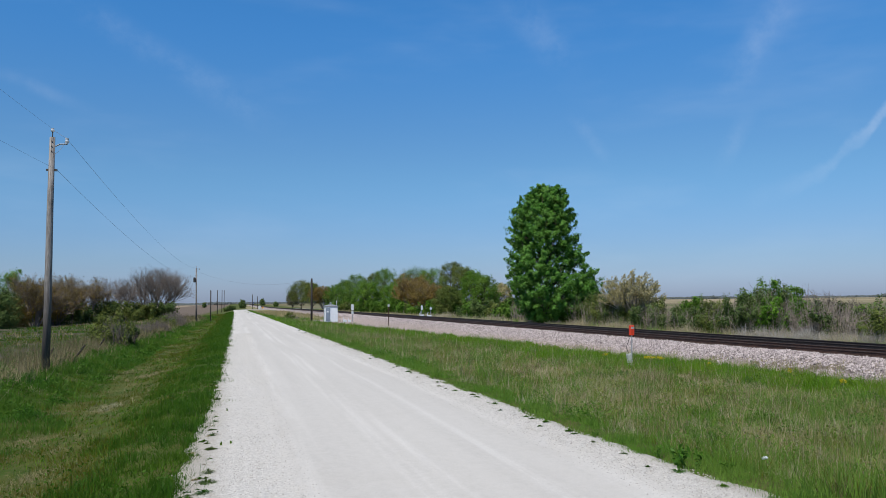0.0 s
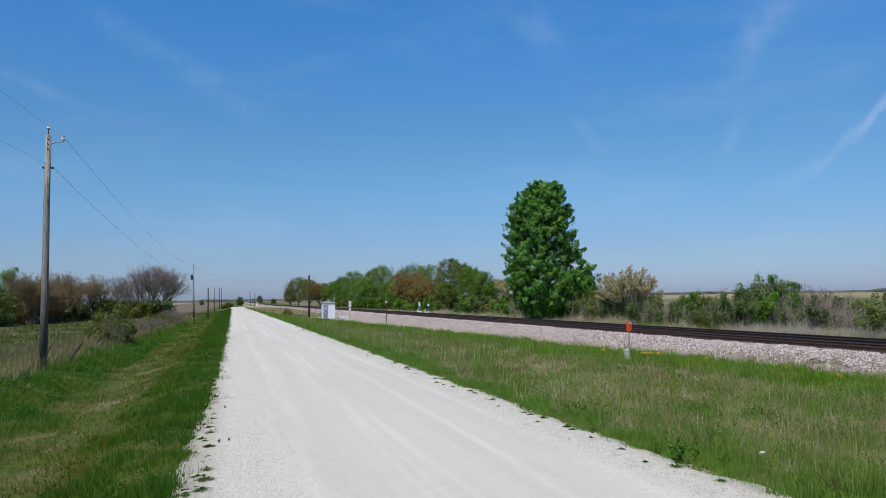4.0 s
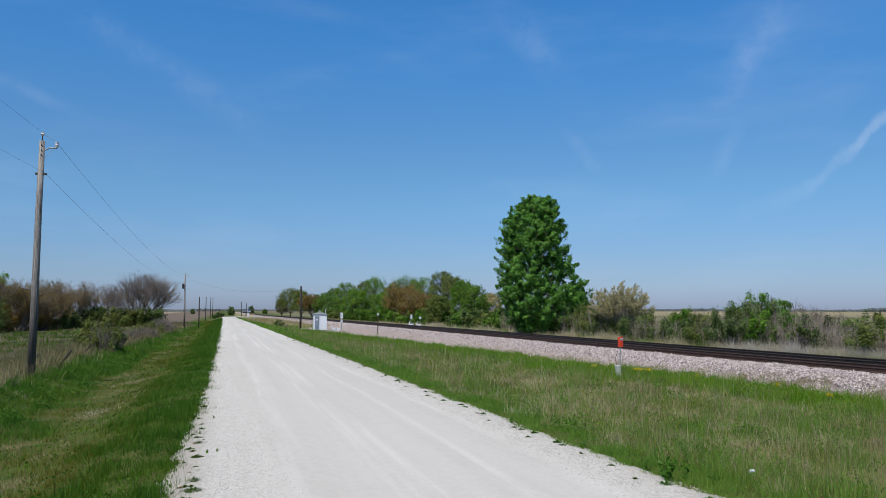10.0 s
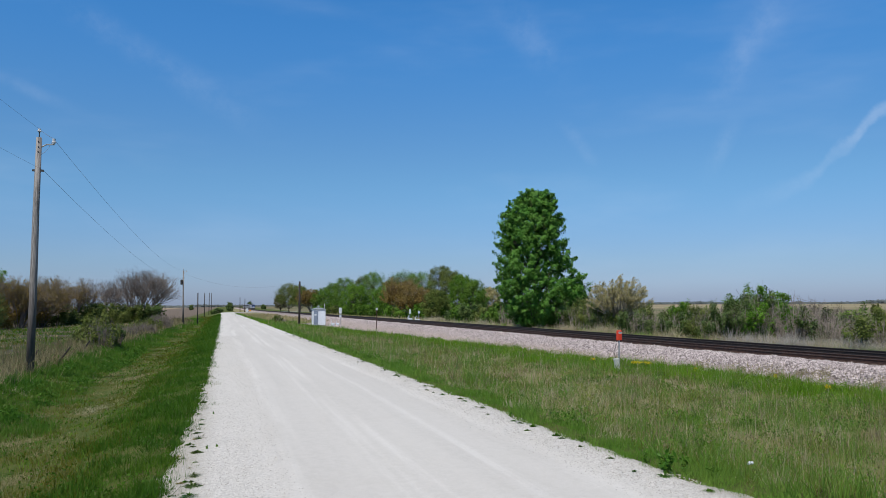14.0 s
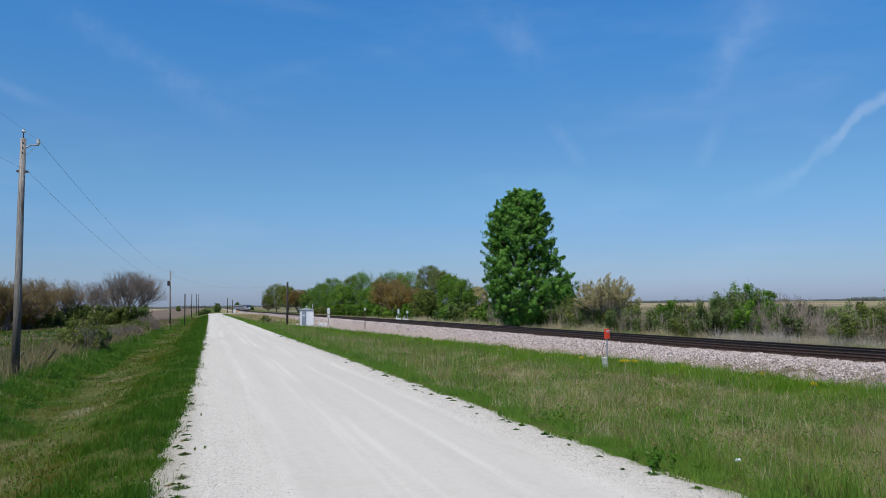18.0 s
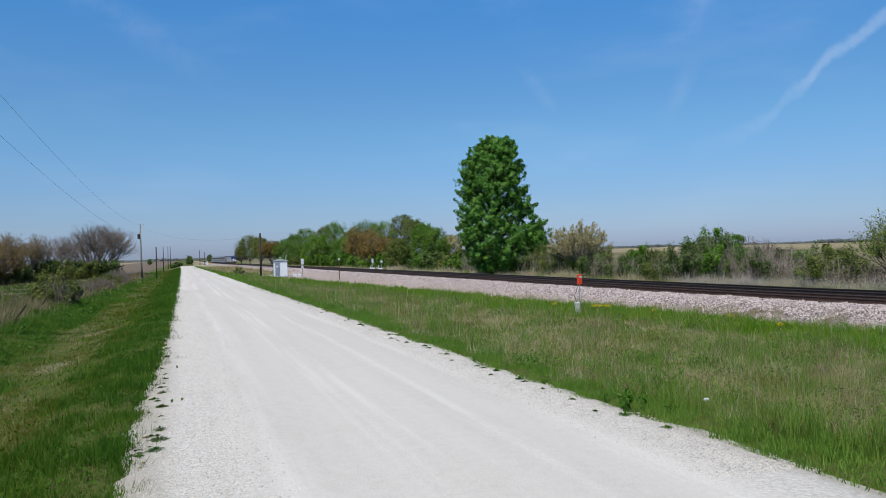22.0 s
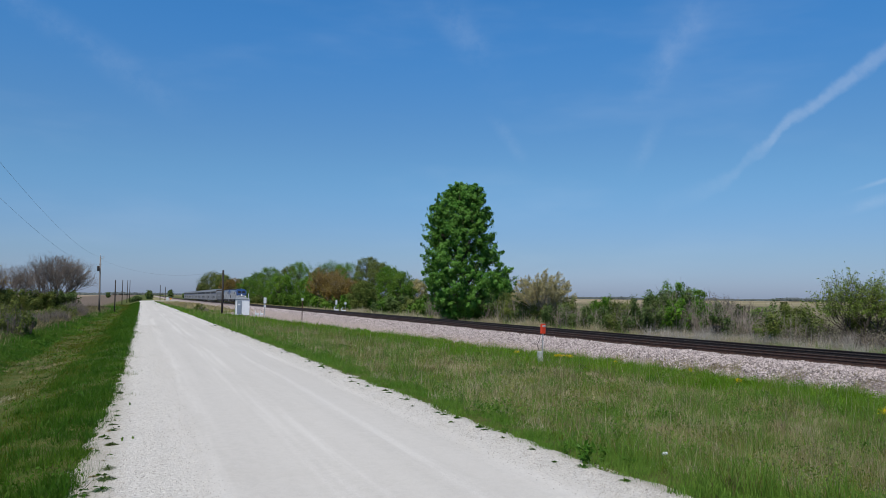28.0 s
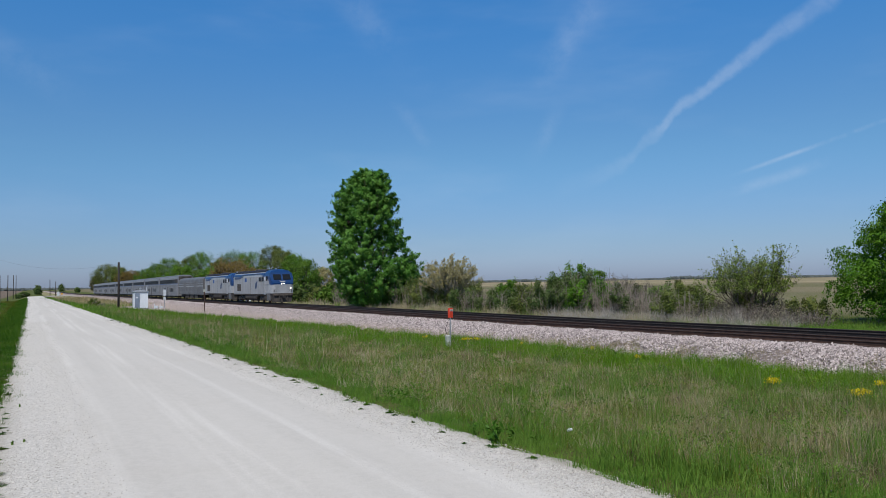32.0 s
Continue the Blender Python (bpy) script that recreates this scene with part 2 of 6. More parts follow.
def build_ballast(n):
    """Pinkish crushed granite."""
    v = n.place()
    cell = n.add("ShaderNodeTexVoronoi", Vector=v, Scale=13.0)
    tone = n.add("ShaderNodeSeparateColor", Color=cell.outputs["Color"]).outputs[0]
    c = n.mix(tone, (0.16, 0.132, 0.126), (0.43, 0.372, 0.356))
    # shade in the gaps between stones, painted as a darker tone at the cell edges
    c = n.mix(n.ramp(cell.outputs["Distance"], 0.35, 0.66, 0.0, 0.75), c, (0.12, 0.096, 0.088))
    c = n.mix(n.ramp(n.noise(v, 0.6, 4.0), 0.5, 0.75, 0.0, 0.4), c, (0.36, 0.29, 0.24))
    x = n.add("ShaderNodeSeparateXYZ", Vector=v).outputs[0]
    fines = n.math("MULTIPLY", n.ramp(n.math("ADD", x, n.math("MULTIPLY_ADD", n.noise(v, 0.8, 4.0), 1.0, -0.5)), 22.6, 21.0), 0.85)
    c = n.mix(fines, c, n.mix(n.noise(v, 9.0, 4.0), (0.285, 0.225, 0.190), (0.41, 0.335, 0.29)))
    return {"color": c, "height": cell.outputs["Distance"], "strength": 1.0, "distance": -0.08}


def build_stone(n):
    r = n.add("ShaderNodeNewGeometry").outputs["Random Per Island"]
    c = n.mix(n.math("POWER", r, 0.85), (0.085, 0.066, 0.064), (0.50, 0.435, 0.418))
    x = n.add("ShaderNodeSeparateXYZ", Vector=n.place()).outputs[0]
    c = n.mix(n.math("MULTIPLY", n.ramp(x, 22.0, 20.2), 0.50), c, (0.30, 0.242, 0.208))
    return {"color": c, "height": n.noise(n.place(), 60.0, 3.0), "strength": 0.4, "distance": 0.01}


def build_chip(n):
    r = n.add("ShaderNodeNewGeometry").outputs["Random Per Island"]
    return n.mix(r, (0.27, 0.252, 0.228), (0.485, 0.46, 0.42))


def build_bark(n):
    v = n.vmath("MULTIPLY", n.local(), (1, 1, 0.25))
    g = n.noise(v, 14.0, 5.0, 0.7)
    return {"color": n.mix(n.ramp(g, 0.35, 0.7), (0.045, 0.036, 0.029), (0.125, 0.105, 0.088)), "height": g, "strength": 0.7, "distance": 0.04}


def build_pole(n):
    v = n.vmath("MULTIPLY", n.local(), (1, 1, 0.06))
    g, s = n.noise(v, 22.0, 5.0, 0.7), n.noise(n.local(), 1.3, 3.0)
    c = n.mix(n.ramp(g, 0.3, 0.7), (0.095, 0.086, 0.080), (0.325, 0.305, 0.285))
    z = n.add("ShaderNodeSeparateXYZ", Vector=n.local()).outputs[2]
    tar = n.ramp(n.math("ADD", z, n.math("MULTIPLY", s, 2.5)), 6.4, 3.4)
    return {"color": n.mix(n.math("MULTIPLY", tar, 0.75), c, (0.055, 0.045, 0.038)), "height": g, "strength": 0.6, "distance": 0.01}


def build_steel_side(n):
    """Brushed stainless panels with streaks of road dirt."""
    v = n.local()
    streaks = n.noise(n.vmath("MULTIPLY", v, (1, 1.2, 0.12)), 3.0, 4.0)
    dirt = n.noise(v, 0.5, 3.0)
    c = n.mix(n.ramp(streaks, 0.4, 0.7), (0.345, 0.352, 0.368), (0.27, 0.27, 0.278))
    return {"color": n.mix(n.ramp(dirt, 0.5, 0.75, 0.0, 0.45), c, (0.23, 0.215, 0.20)), "rough": 0.42}


def plain_glass(name, tone):
    return material(name, lambda n: tone, 0.45, 0.0, 0.06)


def glow(name, color, strength):
    m = bpy.data.materials.new(name)
    m.use_nodes = True
    n = Nodes(m.node_tree)
    e = n.add("ShaderNodeEmission", Color=(*color, 1), Strength=strength)
    m.node_tree.links.new(e.outputs[0], n.add("ShaderNodeOutputMaterial").inputs[0])
    return m


SOIL = material("soil_and_turf", build_soil, 0.95, 0, 0.1)
GRAVEL = material("white_gravel", build_gravel, 0.9, 0, 0.2)
BALLAST = material("pink_ballast", build_ballast, 0.9, 0, 0.2)
STONE = material("granite_stone", build_stone, 0.85)
CHIP = material("limestone_chip", build_chip, 0.85)
BARK = material("bark", build_bark, 0.9, 0, 0.1)
TWIG = worn("grey_twig", (0.27, 0.23, 0.195), (0.185, 0.155, 0.13), 2.0, 0.9)
DARK_TWIG = worn("dark_twig", (0.185, 0.155, 0.135), (0.115, 0.096, 0.084), 2.0, 0.9)
POLE = material("weathered_pole", build_pole, 0.88, 0, 0.15)
TAR_POLE = worn("tarred_pole", (0.035, 0.030, 0.027), (0.07, 0.058, 0.05), 2.0, 0.85, stretch=(1, 1, 0.1))
RUST = worn("rusty_steel", (0.075, 0.042, 0.032), (0.045, 0.028, 0.022), 3.0, 0.75, 0.2)
RAIL_DARK = worn("blackened_rail", (0.024, 0.020, 0.019), (0.038, 0.028, 0.024), 3.0, 0.7, 0.2)
RAIL_TOP = worn("dull_rail_head", (0.075, 0.062, 0.056), (0.05, 0.040, 0.036), 2.0, 0.7, 0.2)
TIE = worn("oiled_tie", (0.075, 0.055, 0.042), (0.13, 0.10, 0.075), 3.0, 0.9, stretch=(0.2, 1, 1))
GALV = worn("galvanised_steel", (0.42, 0.43, 0.44), (0.30, 0.31, 0.32), 5.0, 0.5, 0.6)
IRON = worn("dark_iron", (0.035, 0.033, 0.032), (0.07, 0.065, 0.06), 4.0, 0.6, 0.4)
WHITE = worn("white_paint", (0.58, 0.60, 0.63), (0.50, 0.52, 0.55), 1.5, 0.5, bump=0.05)
HUT_GREY = worn("grey_blue_paint", (0.22, 0.26, 0.325), (0.18, 0.215, 0.275), 1.5, 0.55, bump=0.05)
ORANGE = worn("orange_plastic", (0.66, 0.055, 0.02), (0.55, 0.045, 0.018), 3.0, 0.5, bump=0.05)
YELLOW = worn("yellow_paint", (0.72, 0.36, 0.03), (0.60, 0.28, 0.03), 3.0, 0.5, bump=0.05)
CEMENT = worn("pale_concrete", (0.42, 0.44, 0.40), (0.33, 0.35, 0.31), 4.0, 0.9)
PORCELAIN = worn("porcelain", (0.62, 0.63, 0.64), (0.45, 0.46, 0.47), 4.0, 0.25, bump=0.02)
WIRE = worn("wire", (0.20, 0.22, 0.25), (0.26, 0.28, 0.31), 4.0, 0.6, 0.5)
TRAIN_SILVER = material("train_silver", build_steel_side, 0.5, 0.2, 0.3)
TRAIN_STEEL = worn("ribbed_stainless", (0.265, 0.265, 0.275), (0.20, 0.20, 0.208), 0.4, 0.5, 0.35, bump=0.05)
TRAIN_DULL = worn("dull_grey_steel", (0.165, 0.165, 0.17), (0.12, 0.12, 0.125), 0.5, 0.55, 0.3, bump=0.05)
TRAIN_BLUE = worn("deep_blue_paint", (0.004, 0.036, 0.135), (0.003, 0.030, 0.11), 0.8, 0.35, bump=0.02, spec=0.5)
TRAIN_DARK = worn("sooty_underframe", (0.040, 0.036, 0.033), (0.085, 0.072, 0.062), 2.0, 0.8)
TRAIN_ROOF = worn("sooty_roof", (0.026, 0.032, 0.048), (0.018, 0.02, 0.028), 0.8, 0.85, spec=0.08)
TRAIN_WHITE = worn("white_band", (0.34, 0.35, 0.37), (0.26, 0.27, 0.28), 1.0, 0.45, bump=0.03)
STRIPE = worn("blue_stripe", (0.03, 0.10, 0.30), (0.025, 0.08, 0.25), 1.0, 0.5, bump=0.03)
TRUCK = worn("dusty_truck_steel", (0.125, 0.11, 0.095), (0.07, 0.062, 0.055), 1.5, 0.85)
HUT_WHITE = worn("hut_white_paint", (0.70, 0.72, 0.76), (0.62, 0.64, 0.68), 1.0, 0.5, bump=0.03)
GLASS = plain_glass("dark_glass", (0.012, 0.015, 0.02))
LAMP = glow("lit_headlamp", (1.0, 0.93, 0.80), 6.0)
LENS = worn("lamp_lens", (0.55, 0.55, 0.56), (0.45, 0.45, 0.47), 3.0, 0.15, bump=0.0)
LEAF_BIG = leafy("cottonwood_leaf", (0.080, 0.222, 0.030), (0.155, 0.318, 0.056), 0.34, 0.40, 0.9, 0.35)
LEAF_GREEN = leafy("green_leaf", (0.080, 0.172, 0.020), (0.140, 0.235, 0.034), 0.36, 0.55, 0.35, 0.25)
LEAF_OLIVE = leafy("olive_leaf", (0.108, 0.152, 0.030), (0.170, 0.192, 0.050), 0.36, 0.6, 0.35, 0.25)
LEAF_RUST = leafy("budding_rust_leaf", (0.270, 0.180, 0.050), (0.215, 0.165, 0.044), 0.36, 0.7, 0.35, 0.25)
LEAF_PALE = leafy("pale_blossom", (0.49, 0.43, 0.21), (0.39, 0.355, 0.16), 0.35, 0.7, 0.5)
LEAF_GREY = leafy("grey_twig_spray", (0.165, 0.140, 0.105), (0.130, 0.132, 0.072), 0.25, 0.9, 0.5)
LEAF_DARK = leafy("dark_shrub_leaf", (0.075, 0.125, 0.034), (0.115, 0.155, 0.045), 0.28, 0.6, 0.5)
LEAF_MAPLE = leafy("maple_leaf", (0.060, 0.165, 0.010), (0.118, 0.240, 0.018), 0.14, 0.5, 0.6)
LEAF_YOUNG = leafy("young_leaf", (0.175, 0.265, 0.042), (0.25, 0.32, 0.060), 0.45, 0.5, 0.6, 0.25)
PALE_BARK = worn("pale_bark", (0.36, 0.33, 0.275), (0.25, 0.225, 0.185), 3.0, 0.9, stretch=(1, 1, 0.2))
LEAF_FRESH = leafy("fresh_leaf", (0.098, 0.215, 0.020), (0.155, 0.265, 0.034), 0.36, 0.5, 0.5, 0.25)
GRASS = leafy("spring_grass", (0.128, 0.262, 0.032), (0.190, 0.312, 0.050), 0.44, 0.5, 0.45)
WEED = leafy("weathered_weed", (0.188, 0.152, 0.080), (0.122, 0.112, 0.050), 0.2, 0.85, 0.9)
LUSH = leafy("lush_turf", (0.060, 0.156, 0.016), (0.104, 0.202, 0.024), 0.35, 0.5, 0.5)
LUSH_LIME = leafy("bright_turf", (0.118, 0.275, 0.016), (0.195, 0.312, 0.024), 0.40, 0.5, 0.9)
TURF = leafy("mown_turf", (0.042, 0.120, 0.008), (0.082, 0.164, 0.013), 0.35, 0.5, 0.5)
OLIVE_TURF = leafy("olive_turf", (0.102, 0.126, 0.010), (0.146, 0.131, 0.017), 0.35, 0.6, 0.6)
GRASS_LIME = leafy("yellowing_grass", (0.185, 0.248, 0.042), (0.250, 0.262, 0.066), 0.4, 0.6, 0.5)
STRAW = leafy("dead_grass", (0.40, 0.338, 0.178), (0.300, 0.256, 0.135), 0.3, 0.8, 0.6)
STRAW_PALE = leafy("bleached_grass", (0.54, 0.468, 0.30), (0.43, 0.37, 0.232), 0.3, 0.8, 0.6)
BLEACHED = leafy("grey_bleached_grass", (0.52, 0.48, 0.41), (0.42, 0.38, 0.32), 0.3, 0.8, 0.6)
# horizon woods: distance haze is put into this greyed, lightened leaf colour
HAZED_WOODS = leafy("hazed_woods", (0.125, 0.145, 0.140), (0.15, 0.165, 0.155), 0.3, 0.9, 0.01, 0.1)
PETAL = leafy("yellow_flower", (0.72, 0.58, 0.01), (0.62, 0.48, 0.02), 0.2, 0.6, 2.0)


# ---- mesh helpers ----
class Mesh:
    """Collects the faces of one part."""

    def __init__(self):
        self.v, self.f = [], []

    def add(self, verts, faces):
        k = len(self.v)
        self.v += [tuple(p) for p in verts]
        self.f += [tuple(i + k for i in f) for f in faces]
        return self

    def box(self, x0, x1, y0, y1, z0, z1, cut=0.0):
        """A block; cut: chamfer along its upright and upper edges."""
        if cut <= 0:
            p = [(x, y, z) for z in (z0, z1) for x, y in ((x0, y0), (x1, y0), (x1, y1), (x0, y1))]
            return self.add(p, [(3, 2, 1, 0), (4, 5, 6, 7), (0, 1, 5, 4), (1, 2, 6, 5), (2, 3, 7, 6), (3, 0, 4, 7)])
        c = cut
        ring = [(x0 + c, y0), (x1 - c, y0), (x1, y0 + c), (x1, y1 - c), (x1 - c, y1), (x0 + c, y1), (x0, y1 - c), (x0, y0 + c)]
        mx, my = (x0 + x1) / 2, (y0 + y1) / 2
        sx, sy = 1 - 2 * c / (x1 - x0), 1 - 2 * c / (y1 - y0)
        top = [(mx + (x - mx) * sx, my + (y - my) * sy) for x, y in ring]
        return self.rings([[(x, y, z0) for x, y in ring], [(x, y, z1 - c) for x, y in ring], [(x, y, z1) for x, y in top]])

    def rings(self, loops, caps=True):
        """Skin over a row of equal loops."""
        n, k = len(loops[0]), len(loops)
        verts = [p for loop in loops for p in loop]
        faces = [(a * n + i, a * n + (i + 1) % n, (a + 1) * n + (i + 1) % n, (a + 1) * n + i) for a in range(k - 1) for i in range(n)]
        if caps:
            faces += [tuple(range(n - 1, -1, -1)), tuple(range((k - 1) * n, k * n))]
        return self.add(verts, faces)

    def tube(self, points, radii, n=8, caps=True):
        """A round bar through points, with a radius at each."""
        pts = [Vector(p) for p in points]
        loops = []
        for i, p in enumerate(pts):
            d = (pts[min(i + 1, len(pts) - 1)] - pts[max(i - 1, 0)]).normalized()
            u = d.orthogonal().normalized() if abs(d.z) < 0.9 else d.cross(Vector((0.3, 1, 0))).normalized()
            w = d.cross(u)
            r = radii[i] if isinstance(radii, (list, tuple)) else radii
            loops.append([p + r * (math.cos(2 * math.pi * j / n) * u + math.sin(2 * math.pi * j / n) * w) for j in range(n)])
        return self.rings(loops, caps)

    def mesh(self, name):
        me = bpy.data.meshes.new(name)
        me.from_pydata(self.v, [], self.f)
        me.validate()
        return me


def part(name, mesh, mat, parent=None, label="", smooth=False):
    """Links one mesh as a part under its thing, or as a thing."""
    me = mesh.mesh(name) if isinstance(mesh, Mesh) else mesh
    if mat and not me.materials:
        me.materials.append(mat)
    if smooth:
        me.shade_smooth()
    ob = new(name, me)
    if parent:
        ob.parent = parent
    return tagged(ob, label)


def thing(name, place, label, category, group="", turn=0.0):
    ob = new(name)
    ob.empty_display_size = 0.3
    ob.matrix_world = pose(*place, 0, 0, turn)
    return tagged(ob, label, category, group)


def raw(name, verts, faces, mat):
    """A mesh from arrays: verts (n, 3), faces (m, 3) or (m, 4)."""
    me = bpy.data.meshes.new(name)
    n, k = faces.shape
    me.vertices.add(len(verts))
    me.vertices.foreach_set("co", np.ascontiguousarray(verts, dtype=np.float32).ravel())
    me.loops.add(n * k)
    me.loops.foreach_set("vertex_index", np.ascontiguousarray(faces, dtype=np.int32).ravel())
    me.polygons.add(n)
    me.polygons.foreach_set("loop_start", np.arange(0, n * k, k, dtype=np.int32))
    me.update(calc_edges=True)
    if mat:
        me.materials.append(mat)
    return me


rng = np.random.default_rng(7)


# ---- lie of the land ----
def fall(y):
    """The land sinks gently along the line and levels out far off."""
    y = np.asarray(y, dtype=float)
    near = -(0.0018 * y + 2.5e-6 * y * y)
    far = -1.316 - 0.486 * (1 - np.exp(-np.maximum(y - 450, 0) / 120))
    return np.where(y < 450, np.where(y < -100, 0.155, near), far)


def smooth(a, b, x):
    t = np.clip((np.asarray(x, dtype=float) - a) / (b - a), 0, 1)
    return t * t * (3 - 2 * t)


def waver(x, y, scale, seed=0.0):
    """Cheap smooth noise in about -1 to 1."""
    x, y = np.asarray(x, dtype=float) / scale, np.asarray(y, dtype=float) / scale
    s = seed * 1.7
    return (np.sin(1.3 * x + 0.7 * y + s) + np.sin(-0.8 * x + 1.9 * y + 2.1 * s + 1) + np.sin(2.3 * x - 1.1 * y + 0.6 * s + 2) * 0.7 + np.sin(3.1 * x + 3.7 * y + s + 4) * 0.4) / 3.1


def fuzz(x, y, scale, seed=0, octaves=3):
    """Value noise of a few octaves in about -1 to 1, with no visible period."""
    x, y = np.broadcast_arrays(np.asarray(x, dtype=float) / scale + 500.0, np.asarray(y, dtype=float) / scale + 500.0)
    total, weight = np.zeros(x.shape), 1.0
    for k in range(octaves):
        i, j = np.floor(x).astype(np.int64), np.floor(y).astype(np.int64)
        fx, fy = x - i, y - j
        fx, fy = fx * fx * (3 - 2 * fx), fy * fy * (3 - 2 * fy)

        def corner(p, q):
            h = (p * 374761393 + q * 668265263 + (seed + 13 * k) * 974711) & 0xFFFFFFFF
            h = ((h ^ (h >> 13)) * 1274126177) & 0xFFFFFFFF
            return ((h ^ (h >> 16)) & 0xFFFF) / 32767.5 - 1

        total += weight * ((corner(i, j) * (1 - fx) + corner(i + 1, j) * fx) * (1 - fy) + (corner(i, j + 1) * (1 - fx) + corner(i + 1, j + 1) * fx) * fy)
        x, y, weight = x * 2.03 + 7.7, y * 2.03 + 3.1, weight * 0.55
    return total * 1.15


def road_left(y):
    return -0.62 + 0.24 * smooth(10, 30, y) + 0.16 * smooth(26, 90, y)


def road_right(y):
    return 6.62 - 0.24 * smooth(7, 14, y) - 0.16 * smooth(20, 90, y) - 0.6 * smooth(90, 300, y)


def toe(y):
    """The foot of the ballast: it swings out to a gravel pad round the signal hut."""
    y = np.asarray(y, dtype=float)
    return 21.8 - 2.3 * smooth(18, 50, y) - 5.3 * smooth(48, 108, y) - 3.8 * smooth(100, 135, y) + 8.6 * smooth(122, 150, y)


NEAR_TRACK, FAR_TRACK = 25.3, 28.7
TIE_TOP = 0.20


def land(x, y):
    """Height of the ground sheet."""
    x, y = np.broadcast_arrays(np.asarray(x, dtype=float), np.asarray(y, dtype=float))
    l, r, t = road_left(y), road_right(y), toe(y)
    z = np.zeros_like(x)
    ditch = 0.75 + 0.1 * smooth(40, 160, y)
    bank = 0.30 + 0.35 * smooth(40, 160, y)
    z = z - ditch * smooth(l - 0.2, l - 4.2, x) + (ditch - bank) * smooth(-5.2, -8.2, x) - 0.25 * smooth(-12, -40, x)
    low = 0.52 - 0.15 * smooth(60, 110, y)
    z = z - low * smooth(r + 0.2, r + 4.5, x)
    z = z - 0.35 * smooth(t, t + 2.5, x) + (low + 0.33) * smooth(30.2, 33.0, x)
    bumps = 0.05 * waver(x, y, 1.6) + 0.05 * waver(x, y, 5.0, 3)
    off = np.maximum(smooth(r + 0.1, r + 2, x), smooth(l - 0.1, l - 2, x))
    near = 1 - smooth(120, 400, np.abs(y))
    under = smooth(l - 0.15, l + 0.3, x) * smooth(r + 0.15, r - 0.3, x) * (1 - smooth(380, 420, y))
    return fall(y) + z + bumps * off * near - 0.10 * under


def land1(x, y):
    return float(land(x, y))


def axis(*spans):
    out = []
    for a, b, step in spans:
        out += list(np.arange(a, b - 1e-6, step))
    return np.array(out + [spans[-1][1]])


def sheet(name, xs, ys, height, mat):
    gx, gy = np.meshgrid(xs, ys, indexing="ij")
    verts = np.stack([gx, gy, height(gx, gy)], -1).reshape(-1, 3)
    i = np.arange(len(xs) * len(ys)).reshape(len(xs), len(ys))
    faces = np.stack([i[:-1, :-1], i[1:, :-1], i[1:, 1:], i[:-1, 1:]], -1).reshape(-1, 4)
    me = raw(name, verts, faces, mat)
    me.shade_smooth()
    return me


GX = axis((-4600, -1000, 300), (-1000, -200, 80), (-200, -60, 20), (-60, -16, 3), (-16, 24, 0.5), (24, 46, 1.0), (46, 100, 6), (100, 300, 25), (300, 1000, 100), (1000, 4600, 300))
GY = axis((-900, -100, 100), (-100, 4, 8), (4, 60, 0.7), (60, 140, 2), (140, 320, 6), (320, 700, 14), (700, 1500, 50), (1500, 4600, 250))
ground = tagged(new("ground", sheet("ground", GX, GY, land, SOIL)), "flat farmland with green verges and bare spring fields", "ground", kind="structure")

# gravel road: straight beside the tracks, then bending over the crossing far off
def road_line():
    """Middle, heading and half width, step by step."""
    y, x, rows = -60.0, None, []
    while y < 400:
        l, r = float(road_left(y)), float(road_right(y))
        rows.append(((l + r) / 2, y, 0.0, (r - l) / 2))
        y += 0.2 if 4 < y < 30 else 0.6 if 4 < y < 80 else 4.0
    x, h, w = rows[-1][0], 0.0, rows[-1][3]
    for k in range(70):
        h = min(h + radians(1.6 if k < 30 else 0.4), radians(62))
        x, y = x + 3 * math.sin(h), y + 3 * math.cos(h)
        rows.append((x, y, h, w))
    return rows


def build_road():
    """The crowned roadway, and at both rims a thin ragged skirt of gravel that runs out into the turf."""
    crown, skirt = [-1 + j / 8 for j in range(17)], (0.12, 0.24, 0.36, 0.5, 0.66)
    verts, faces = [], []
    rows = road_line()
    across = len(crown) + 2 * len(skirt)
    for x, y, h, w in rows:
        offs = [-w - d for d in reversed(skirt)] + [u * w for u in crown] + [w + d for d in skirt]
        for d in offs:
            out = abs(d) - w
            px, py = x + d * math.cos(h), y - d * math.sin(h)
            u = d / w
            if out <= 0:
                z = float(fall(py)) + 0.03 + 0.06 * (1 - u * u) + 0.012 * math.sin(u * 9)
            else:
                rough = float(fuzz(px, py, 0.55, 3)) * 0.026 + float(fuzz(px, py, 2.2, 4)) * 0.018
                z = land1(px, py) + 0.024 - (0.26 if d < 0 else 0.16) * out + rough
            verts.append((px, py, z))
    for i in range(len(rows) - 1):
        for j in range(across - 1):
            a = i * across + j
            faces.append((a, a + 1, a + across + 1, a + across))
    me = raw("road", np.array(verts), np.array(faces), GRAVEL)
    me.shade_smooth()
    return tagged(new("road", me), "white crushed-limestone gravel road with faint wheel lanes", "road", kind="structure")


def road_top(x, y):
    """Height of the crowned gravel, and of the skirt past its rim."""
    l, r = road_left(y), road_right(y)
    u = np.clip((x - (l + r) / 2) / ((r - l) / 2), -1, 1)
    out = np.maximum(np.abs(x - (l + r) / 2) - (r - l) / 2, 0)
    return np.where(out > 0, np.maximum(land(x, y), land(x, y) + 0.024 - 0.2 * out), fall(y) + 0.03 + 0.06 * (1 - u * u) + 0.012 * np.sin(u * 9))


build_road()

